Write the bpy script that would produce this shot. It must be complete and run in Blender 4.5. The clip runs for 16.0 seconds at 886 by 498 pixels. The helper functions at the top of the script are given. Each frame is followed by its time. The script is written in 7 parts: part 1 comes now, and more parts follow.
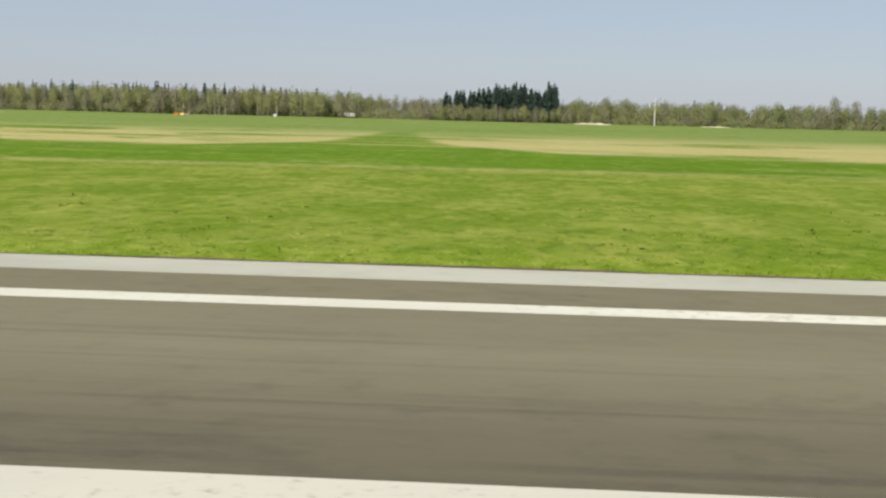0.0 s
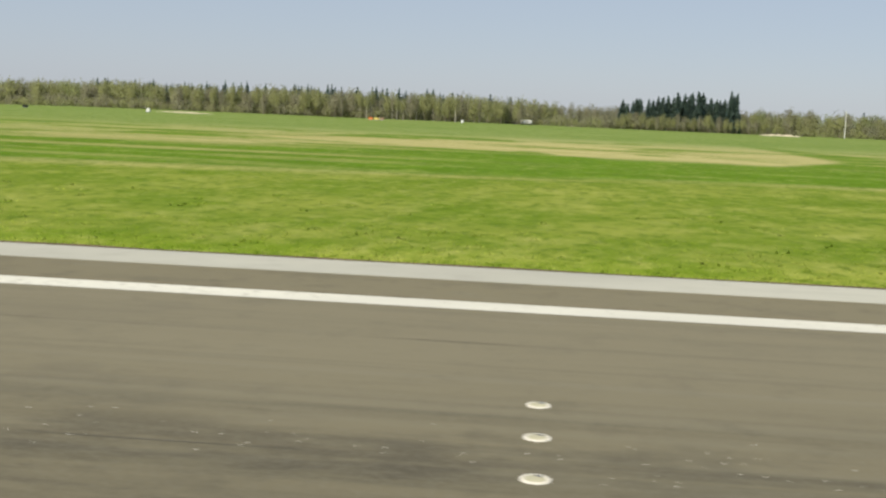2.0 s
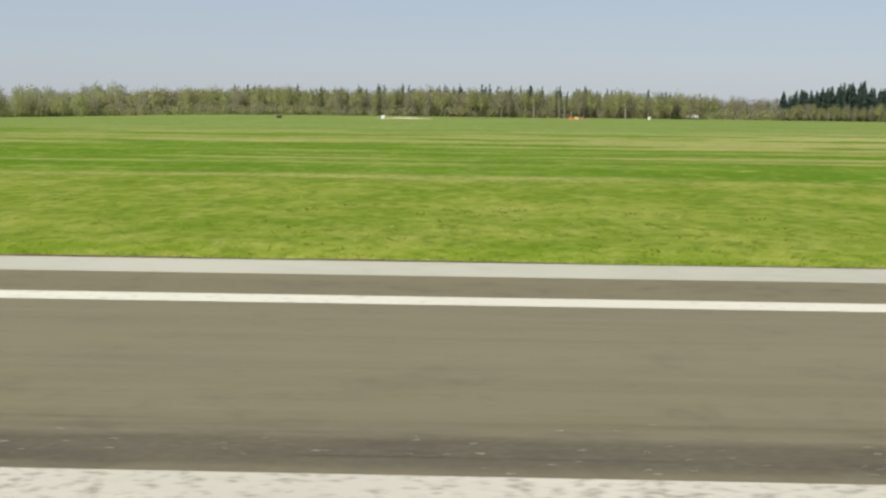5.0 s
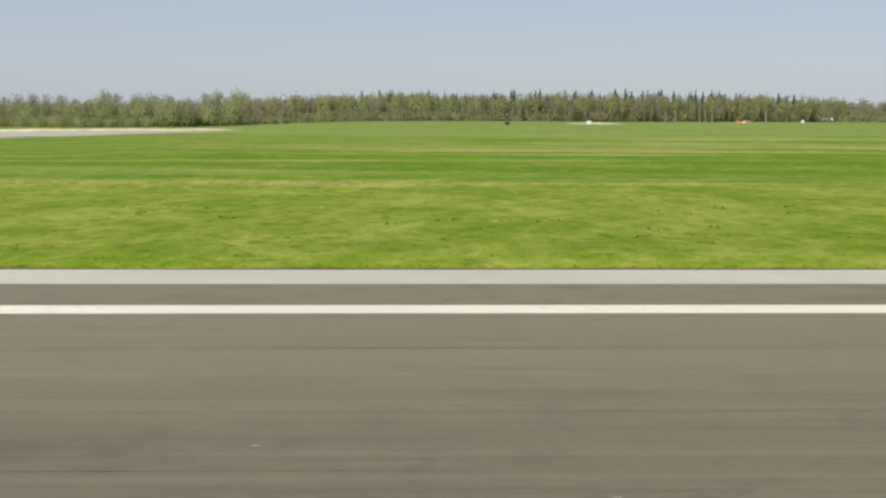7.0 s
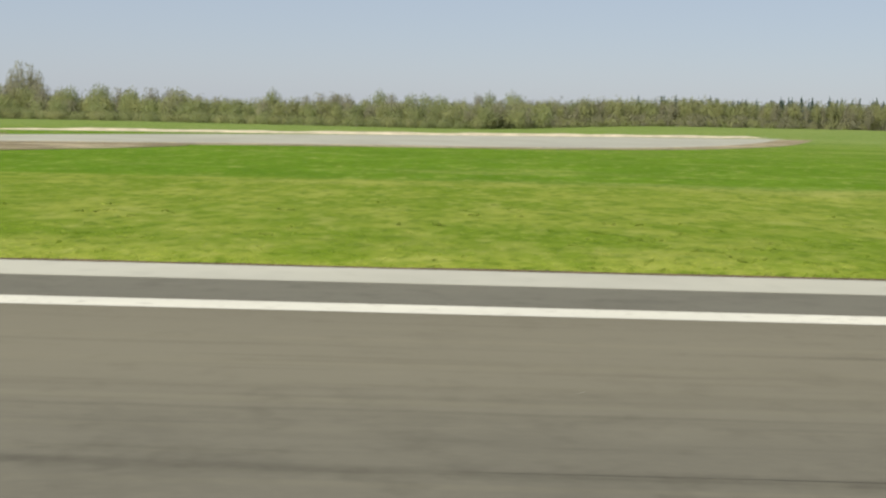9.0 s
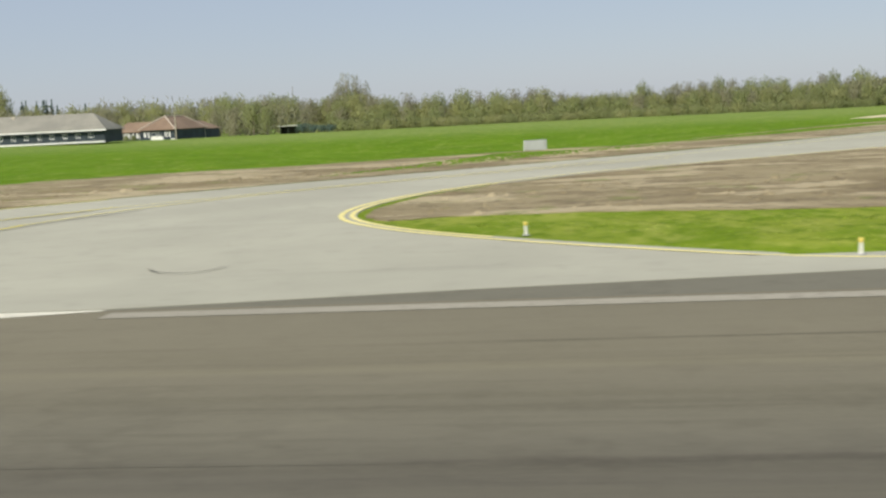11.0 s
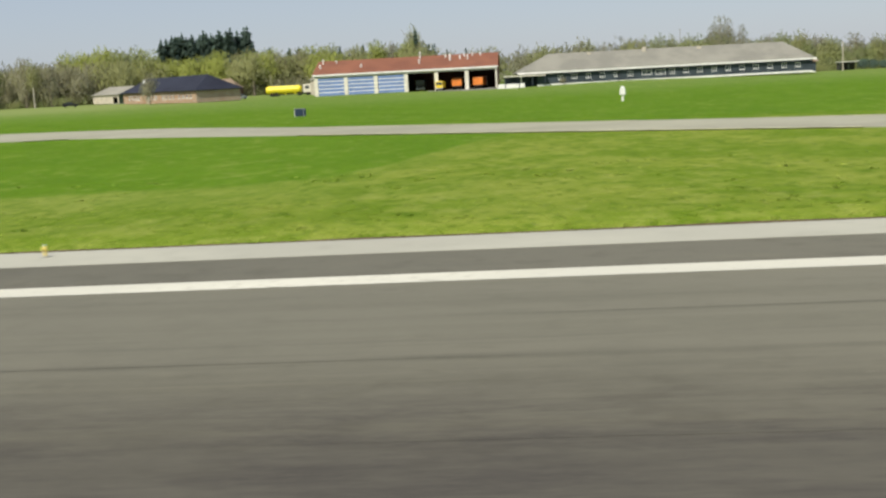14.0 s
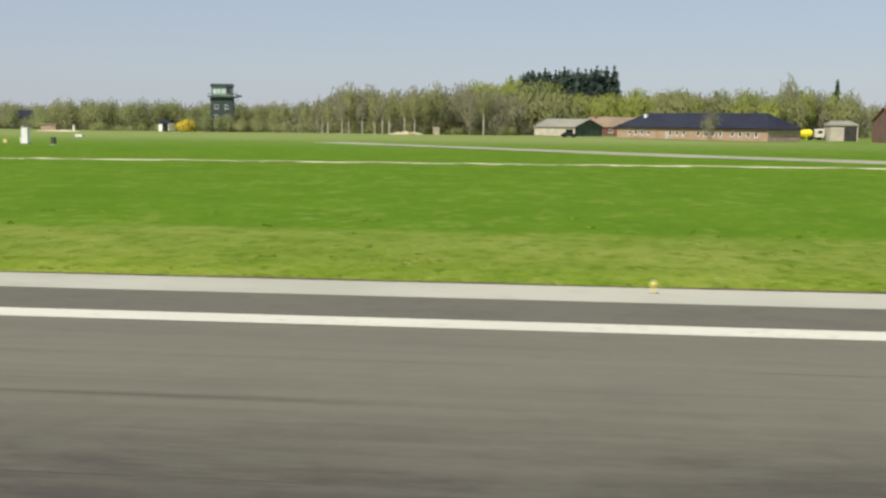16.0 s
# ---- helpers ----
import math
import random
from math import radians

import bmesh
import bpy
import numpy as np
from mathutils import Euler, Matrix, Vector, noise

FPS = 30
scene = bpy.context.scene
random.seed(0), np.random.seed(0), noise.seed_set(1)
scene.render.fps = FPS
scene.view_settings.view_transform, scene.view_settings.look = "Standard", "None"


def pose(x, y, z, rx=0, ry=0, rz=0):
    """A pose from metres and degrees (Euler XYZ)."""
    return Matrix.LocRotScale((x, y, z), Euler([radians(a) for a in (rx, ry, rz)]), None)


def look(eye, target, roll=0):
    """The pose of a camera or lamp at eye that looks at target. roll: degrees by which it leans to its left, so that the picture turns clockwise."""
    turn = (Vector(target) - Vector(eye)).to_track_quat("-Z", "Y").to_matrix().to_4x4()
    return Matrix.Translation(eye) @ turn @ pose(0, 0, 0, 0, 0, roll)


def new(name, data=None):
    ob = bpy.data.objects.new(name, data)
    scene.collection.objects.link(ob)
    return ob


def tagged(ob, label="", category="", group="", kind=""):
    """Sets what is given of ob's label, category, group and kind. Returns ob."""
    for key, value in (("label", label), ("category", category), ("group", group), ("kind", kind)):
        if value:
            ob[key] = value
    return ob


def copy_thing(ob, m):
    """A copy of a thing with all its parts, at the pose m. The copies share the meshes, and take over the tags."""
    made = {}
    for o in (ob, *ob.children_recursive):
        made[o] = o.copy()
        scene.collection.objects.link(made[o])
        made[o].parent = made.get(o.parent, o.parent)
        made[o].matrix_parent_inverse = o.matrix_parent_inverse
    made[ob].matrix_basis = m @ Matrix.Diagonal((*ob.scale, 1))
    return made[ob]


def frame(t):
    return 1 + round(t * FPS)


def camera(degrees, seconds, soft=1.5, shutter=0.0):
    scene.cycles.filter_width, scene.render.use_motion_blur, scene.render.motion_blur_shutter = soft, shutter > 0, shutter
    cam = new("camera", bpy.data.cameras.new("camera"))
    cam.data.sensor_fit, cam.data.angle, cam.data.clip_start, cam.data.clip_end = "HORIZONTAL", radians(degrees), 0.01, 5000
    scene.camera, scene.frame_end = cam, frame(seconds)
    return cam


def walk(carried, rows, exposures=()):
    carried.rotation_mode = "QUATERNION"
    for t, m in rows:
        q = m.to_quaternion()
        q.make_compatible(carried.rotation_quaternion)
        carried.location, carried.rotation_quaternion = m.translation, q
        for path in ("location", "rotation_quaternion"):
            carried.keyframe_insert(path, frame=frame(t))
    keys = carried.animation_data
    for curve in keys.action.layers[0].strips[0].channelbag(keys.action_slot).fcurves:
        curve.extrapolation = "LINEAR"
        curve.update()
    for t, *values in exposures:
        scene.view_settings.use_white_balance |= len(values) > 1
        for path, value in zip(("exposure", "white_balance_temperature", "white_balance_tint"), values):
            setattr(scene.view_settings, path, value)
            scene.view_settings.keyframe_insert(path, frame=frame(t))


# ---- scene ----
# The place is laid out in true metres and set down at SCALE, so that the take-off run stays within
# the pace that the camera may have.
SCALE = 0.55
cam = camera(43.000, 16.0, soft=2.5, shutter=0.06)
# seconds, way along the runway, height, pitch, roll, yaw
ROWS = [
    (0.0, 61.595, 3.179, -6.995, -1.422, 3.074),
    (0.5, 49.160, 3.163, -7.094, -3.882, 4.887),
    (0.8, 41.396, 3.177, -7.037, -3.476, 5.660),
    (1.0, 36.093, 3.143, -6.695, -3.487, 5.390),
    (1.5, 22.383, 3.094, -7.456, -4.029, 5.840),
    (2.0, 7.908, 3.120, -6.934, -2.369, 5.495),
    (2.5, -7.396, 3.047, -5.916, -0.763, 1.456),
    (3.0, -23.286, 3.087, -5.856, -1.685, -0.252),
    (3.5, -39.553, 3.080, -6.452, -1.165, 0.513),
    (4.0, -56.352, 3.063, -6.198, -1.363, 0.399),
    (4.5, -74.018, 3.109, -5.882, -1.121, 0.804),
    (5.0, -92.552, 3.146, -7.186, -0.680, 1.526),
    (5.2, -100.207, 3.144, -9.237, -0.022, 1.963),
    (7.5, -198.074, 3.254, -6.662, -0.295, -1.935),
    (8.0, -221.861, 3.271, -6.717, -0.873, -1.155),
    (10.5, -353.884, 3.163, -7.152, 1.548, 5.028),
    (11.0, -382.562, 3.195, -7.062, 2.714, 5.715),
    (11.2, -394.204, 3.214, -7.158, 1.811, 5.179),
    (11.5, -411.842, 3.142, -7.244, 2.008, 4.986),
    (12.0, -441.689, 3.188, -7.967, 2.491, 5.377),
    (12.5, -472.050, 3.259, -8.579, 1.708, 5.696),
    (13.0, -502.851, 3.319, -9.052, 1.437, 5.522),
    (13.2, -515.277, 3.370, -9.131, 1.252, 5.032),
    (13.5, -534.016, 3.323, -9.011, 2.857, 4.995),
    (14.0, -565.459, 3.328, -8.882, 2.999, 4.323),
    (14.5, -597.139, 3.391, -9.609, 1.144, 3.978),
    (15.0, -629.531, 3.456, -9.081, 1.822, 4.252),
    (15.5, -663.194, 3.397, -6.800, -1.639, 4.675),
    (16.0, -698.314, 3.331, -6.473, -0.605, 5.805),
]
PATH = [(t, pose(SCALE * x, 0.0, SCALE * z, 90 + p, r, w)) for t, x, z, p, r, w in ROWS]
walk(cam, PATH)

# ---- sky and sun ----
SUN_DIR = Vector((-0.46, -0.78, 1.0)).normalized()
world = bpy.data.worlds.new("sky")
scene.world = world
world.use_nodes = True
wn = world.node_tree
wn.nodes.clear()
sky = wn.nodes.new("ShaderNodeTexSky")
sky.sky_type = "NISHITA"
sky.sun_disc = False
sky.sun_elevation = math.asin(SUN_DIR.z)
sky.sun_rotation = math.atan2(SUN_DIR.x, SUN_DIR.y)
sky.air_density, sky.dust_density, sky.ozone_density = 1.0, 0.5, 1.4
sky_bg = wn.nodes.new("ShaderNodeBackground")
sky_bg.inputs["Strength"].default_value = 0.15
sky_out = wn.nodes.new("ShaderNodeOutputWorld")
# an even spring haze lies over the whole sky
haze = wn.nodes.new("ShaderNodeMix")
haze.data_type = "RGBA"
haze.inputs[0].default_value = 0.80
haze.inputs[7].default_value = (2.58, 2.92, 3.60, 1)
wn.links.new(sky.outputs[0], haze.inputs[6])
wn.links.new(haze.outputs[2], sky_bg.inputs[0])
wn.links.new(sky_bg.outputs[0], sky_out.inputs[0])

sun_data = bpy.data.lights.new("sun", "SUN")
sun_data.energy, sun_data.angle, sun_data.color = 5.0, radians(0.6), (1.0, 0.94, 0.83)
sun = new("sun", sun_data)
sun.matrix_world = look((0, 0, 300), Vector((0, 0, 300)) - SUN_DIR)


# ---- materials ----
class Nodes:
    """Short hand for building a node material."""

    def __init__(self, name):
        self.mat = bpy.data.materials.new(name)
        self.mat.use_nodes = True
        self.t = self.mat.node_tree
        self.t.nodes.clear()
        self.out = self.t.nodes.new("ShaderNodeOutputMaterial")
        self.bsdf = self.t.nodes.new("ShaderNodeBsdfPrincipled")
        self.t.links.new(self.bsdf.outputs[0], self.out.inputs[0])
        self.coord = self.t.nodes.new("ShaderNodeTexCoord").outputs["Object"]

    def put(self, socket, value):
        if isinstance(value, bpy.types.NodeSocket):
            self.t.links.new(value, socket)
        elif isinstance(value, (tuple, list)) and len(value) == 3 and socket.type == "RGBA":
            socket.default_value = (*value, 1)
        else:
            socket.default_value = value

    def scaled(self, sx, sy, sz):
        n = self.t.nodes.new("ShaderNodeMapping")
        self.put(n.inputs["Vector"], self.coord)
        n.inputs["Scale"].default_value = (sx, sy, sz)
        return n.outputs[0]

    def noise(self, scale, detail=3.0, rough=0.55, vector=None):
        n = self.t.nodes.new("ShaderNodeTexNoise")
        self.put(n.inputs["Vector"], vector or self.coord)
        n.inputs["Scale"].default_value, n.inputs["Detail"].default_value = scale, detail
        n.inputs["Roughness"].default_value = rough
        return n.outputs["Fac"]

    def ramp(self, fac, a, b):
        n = self.t.nodes.new("ShaderNodeMapRange")
        n.interpolation_type = "SMOOTHSTEP"
        self.put(n.inputs["Value"], fac)
        self.put(n.inputs["From Min"], a)
        self.put(n.inputs["From Max"], b)
        return n.outputs[0]

    def math(self, op, a, b=0.0):
        n = self.t.nodes.new("ShaderNodeMath")
        n.operation = op
        self.put(n.inputs[0], a)
        self.put(n.inputs[1], b)
        return n.outputs[0]

    def mix(self, fac, a, b):
        n = self.t.nodes.new("ShaderNodeMix")
        n.data_type = "RGBA"
        self.put(n.inputs[0], fac)
        self.put(n.inputs[6], a)
        self.put(n.inputs[7], b)
        return n.outputs[2]

    def axis(self, i):
        n = self.t.nodes.new("ShaderNodeSeparateXYZ")
        self.put(n.inputs[0], self.coord)
        return n.outputs[i]

    def curve(self, value, lo, hi, points):
        """A value table over lo..hi; points are (place, value)."""
        r = self.t.nodes.new("ShaderNodeMapRange")
        self.put(r.inputs[0], value)
        r.inputs[1].default_value, r.inputs[2].default_value = lo, hi
        n = self.t.nodes.new("ShaderNodeFloatCurve")
        self.put(n.inputs["Value"], r.outputs[0])
        c = n.mapping.curves[0]
        pts = [((p - lo) / (hi - lo), v) for p, v in points]
        c.points[0].location, c.points[1].location = pts[0], pts[-1]
        for p in pts[1:-1]:
            c.points.new(*p)
        n.mapping.update()
        return n.outputs[0]

    def island(self):
        return self.t.nodes.new("ShaderNodeNewGeometry").outputs["Random Per Island"]

    def object_random(self):
        return self.t.nodes.new("ShaderNodeObjectInfo").outputs["Random"]

    def bump(self, height, strength=0.3, distance=0.02):
        n = self.t.nodes.new("ShaderNodeBump")
        self.put(n.inputs["Height"], height)
        n.inputs["Strength"].default_value, n.inputs["Distance"].default_value = strength, distance
        self.put(self.bsdf.inputs["Normal"], n.outputs[0])

    def done(self, colour, rough=0.8, metallic=0.0, spec=0.3):
        self.put(self.bsdf.inputs["Base Color"], colour)
        self.put(self.bsdf.inputs["Roughness"], rough)
        self.bsdf.inputs["Metallic"].default_value = metallic
        self.bsdf.inputs["Specular IOR Level"].default_value = spec
        return self.mat


def shade(c, k):
    return tuple(min(1.0, v * k) for v in c)


def plain(name, colour, rough=0.7, vary=0.25, coarse=0.6, fine=9.0, metallic=0.0, spec=0.3, relief=0.15):
    """A painted or raw surface with stains at a coarse and grain at a fine size."""
    n = Nodes(name)
    a = n.noise(coarse, 4)
    b = n.noise(fine, 3)
    c = n.mix(n.ramp(a, 0.3, 0.7), shade(colour, 1 - vary), shade(colour, 1 + vary * 0.6))
    c = n.mix(n.math("MULTIPLY", n.ramp(b, 0.45, 0.75), 0.35), c, shade(colour, 1 - vary * 1.4))
    n.bump(b, relief)
    return n.done(c, rough, metallic, spec)


def asphalt_material():
    n = Nodes("asphalt")
    x, y = n.axis(0), n.axis(1)
    large = n.ramp(n.noise(0.06, 3, vector=n.scaled(0.25, 1, 1)), 0.35, 0.65)
    first = n.mix(large, (0.146, 0.129, 0.082), (0.183, 0.162, 0.103))
    second = n.mix(large, (0.123, 0.115, 0.089), (0.159, 0.149, 0.113))
    base = n.mix(n.ramp(x, -110, -260), first, second)
    # rubber and wear run along the runway
    streak = n.noise(1.0, 5, 0.62, n.scaled(0.03, 0.75, 1))
    base = n.mix(n.math("MULTIPLY", n.ramp(streak, 0.48, 0.70), 0.38), base, (0.070, 0.065, 0.046))
    thin = n.noise(1.0, 5, 0.65, n.scaled(0.14, 2.6, 1))
    base = n.mix(n.math("MULTIPLY", n.ramp(thin, 0.52, 0.72), 0.34), base, (0.060, 0.056, 0.043))
    pale = n.noise(1.0, 3, 0.5, n.scaled(0.02, 1.7, 1))
    base = n.mix(n.math("MULTIPLY", n.ramp(pale, 0.52, 0.72), 0.42), base, (0.190, 0.177, 0.124))
    # soft dark seams between the lanes of asphalt, stronger in some lengths than in others
    late = n.ramp(x, -440, -480)
    for k, (at, half, strong) in enumerate(((8.6, 0.16, 0.36), (10.65, 0.22, 0.52), (13.0, 0.12, 0.25), (15.4, 0.14, 0.34), (17.1, 0.18, 0.50), (19.3, 0.10, 0.20), (14.25, 0.26, 0.62))):
        sway = n.math("MULTIPLY", n.math("SUBTRACT", n.noise(0.4 + 0.03 * k, 2), 0.5), 0.25)
        gap = n.math("ABSOLUTE", n.math("SUBTRACT", n.math("ADD", y, sway), at))
        seam = n.math("MULTIPLY", n.ramp(gap, half, half * 0.15), n.ramp(n.noise(1.0, 4, 0.6, n.scaled(0.10 + 0.01 * k, 0.02, 1)), 0.38, 0.66))
        if at == 14.25:
            seam = n.math("MULTIPLY", seam, late)
        base = n.mix(n.math("MULTIPLY", seam, strong), base, (0.053, 0.048, 0.038))
    # rubber laid down round the touchdown marks, in blotches and in a smeared band
    blot = n.ramp(n.noise(0.5, 5, 0.7, n.scaled(0.35, 1, 1)), 0.46, 0.66)
    side = n.math("MULTIPLY", n.ramp(y, 12.6, 10.6), n.ramp(x, -260, -120))
    base = n.mix(n.math("MULTIPLY", n.math("MULTIPLY", blot, side), 0.62), base, (0.050, 0.045, 0.035))
    band = n.math("MULTIPLY", n.ramp(n.math("ABSOLUTE", n.math("SUBTRACT", y, 10.8)), 0.75, 0.35), n.math("MULTIPLY", n.ramp(x, -135, -112), n.ramp(x, -62, -78)))
    base = n.mix(n.math("MULTIPLY", band, 0.55), base, (0.058, 0.052, 0.043))
    # older surface outside the side stripe, cooler in the later part
    rim = n.mix(n.ramp(x, -110, -260), (0.182, 0.161, 0.100), (0.152, 0.147, 0.116))
    base = n.mix(n.math("MULTIPLY", n.ramp(y, 21.5, 21.7), 0.75), base, rim)
    # beyond the exit the surface is paler, but dark with rubber towards its middle
    base = n.mix(n.math("MULTIPLY", n.math("MULTIPLY", n.ramp(x, -440, -480), n.ramp(x, -580, -530)), 0.16), base, (0.192, 0.181, 0.144))
    base = n.mix(n.math("MULTIPLY", n.ramp(x, -545, -585), 0.26), base, (0.073, 0.071, 0.064))
    worn = n.math("MULTIPLY", n.ramp(n.noise(1.25, 5, 0.72, n.scaled(0.22, 1, 1)), 0.38, 0.64), n.math("MULTIPLY", n.ramp(y, 14.2, 10.4), n.ramp(x, -440, -480)))
    base = n.mix(n.math("MULTIPLY", worn, 0.74), base, (0.056, 0.051, 0.047))
    grain = n.noise(14.0, 4, 0.75)
    base = n.mix(n.math("MULTIPLY", n.ramp(grain, 0.4, 0.7), 0.35), base, (0.183, 0.172, 0.125))
    cloud = n.noise(0.42, 5, 0.72, n.scaled(0.8, 1, 1))
    base = n.mix(n.math("MULTIPLY", n.ramp(cloud, 0.50, 0.68), 0.24), base, (0.077, 0.073, 0.058))
    base = n.mix(n.math("MULTIPLY", n.ramp(cloud, 0.44, 0.28), 0.24), base, (0.190, 0.179, 0.132))
    mottle = n.noise(1.3, 5, 0.7)
    base = n.mix(n.math("MULTIPLY", n.ramp(mottle, 0.50, 0.72), 0.30), base, (0.073, 0.067, 0.050))
    # the outer lanes are lighter, the middle is darker
    base = n.mix(n.math("MULTIPLY", n.math("MULTIPLY", n.ramp(y, 11.0, 16.5), n.ramp(y, 21.7, 21.5)), 0.34), base, n.mix(late, (0.234, 0.211, 0.142), (0.222, 0.218, 0.168)))
    base = n.mix(n.math("MULTIPLY", n.math("MULTIPLY", n.ramp(y, 12.4, 9.6), n.ramp(x, -300, -400)), 0.44), base, (0.062, 0.057, 0.052))
    base = n.mix(n.math("MULTIPLY", n.math("MULTIPLY", n.ramp(y, 16.5, 11.0), n.ramp(x, 12, 52)), 0.42), base, (0.070, 0.063, 0.046))
    n.bump(n.noise(45.0, 2), 0.35, 0.01)
    return n.done(base, 0.95, spec=0.05)


def paint_material(name, colour, bare, wear=0.35, scale=5.0):
    n = Nodes(name)
    a = n.noise(scale, 5, 0.7)
    b = n.noise(0.35, 3, vector=n.scaled(0.4, 1, 1))
    chip = n.ramp(n.math("ADD", a, n.math("MULTIPLY", b, 0.25)), 0.80 - wear * 0.4, 0.90 - wear * 0.3)
    c = n.mix(n.ramp(b, 0.3, 0.7), shade(colour, 0.86), colour)
    c = n.mix(n.math("MULTIPLY", chip, 0.75), c, bare)
    n.bump(a, 0.1)
    return n.done(c, 0.75, spec=0.25)


def concrete_material(name, light, dark, joint=0.0):
    n = Nodes(name)
    a = n.noise(0.09, 5, 0.6)
    b = n.noise(1.1, 4, 0.6)
    c = n.mix(n.ramp(a, 0.35, 0.65), dark, light)
    c = n.mix(n.math("MULTIPLY", n.ramp(b, 0.5, 0.75), 0.35), c, shade(dark, 0.8))
    c = n.mix(n.math("MULTIPLY", n.ramp(n.noise(22.0, 3, 0.7), 0.5, 0.75), 0.2), c, shade(light, 1.2))
    st = n.noise(1.0, 4, 0.6, n.scaled(0.05, 0.35, 1))
    c = n.mix(n.math("MULTIPLY", n.ramp(st, 0.60, 0.75), 0.28), c, shade(dark, 0.6))
    n.bump(n.noise(30.0, 2), 0.2, 0.008)
    return n.done(c, 0.9, spec=0.2)


def lane_material():
    """Pale broken concrete with grass and soil grown over it in places."""
    n = Nodes("broken_lane_concrete")
    c = n.mix(n.ramp(n.noise(0.5, 4, 0.6), 0.35, 0.65), (0.44, 0.40, 0.28), (0.66, 0.60, 0.44))
    over = n.noise(1.0, 5, 0.7, n.scaled(0.22, 0.6, 1))
    c = n.mix(n.math("MULTIPLY", n.ramp(over, 0.47, 0.50), 0.95), c, (0.150, 0.190, 0.045))
    c = n.mix(n.math("MULTIPLY", n.ramp(n.noise(0.45, 4, 0.7), 0.58, 0.66), 0.7), c, (0.155, 0.115, 0.070))
    n.bump(n.noise(6.0, 4, 0.7), 0.4, 0.03)
    return n.done(c, 0.95, spec=0.1)


def soil_material():
    """Trodden soil: pale dry crust in broad flakes, darker brown patches, weeds in places."""
    n = Nodes("bare_soil")
    c = n.mix(n.ramp(n.noise(0.16, 5, 0.65, n.scaled(0.6, 1, 1)), 0.36, 0.62), (0.200, 0.162, 0.094), (0.280, 0.235, 0.142))
    c = n.mix(n.math("MULTIPLY", n.ramp(n.noise(0.42, 5, 0.7, n.scaled(0.7, 1, 1)), 0.50, 0.62), 0.55), c, (0.128, 0.100, 0.062))
    crust = n.ramp(n.noise(0.20, 5, 0.7, n.scaled(0.45, 1, 1)), 0.51, 0.57)
    c = n.mix(n.math("MULTIPLY", crust, 0.78), c, (0.41, 0.35, 0.225))
    c = n.mix(n.math("MULTIPLY", n.ramp(n.noise(1.1, 4, 0.7), 0.56, 0.64), 0.6), c, (0.110, 0.086, 0.055))
    c = n.mix(n.math("MULTIPLY", n.ramp(n.noise(0.33, 4, 0.7), 0.57, 0.68), 0.6), c, (0.150, 0.185, 0.045))
    n.bump(n.noise(1.4, 6, 0.75), 0.8, 0.12)
    return n.done(c, 0.95, spec=0.1)


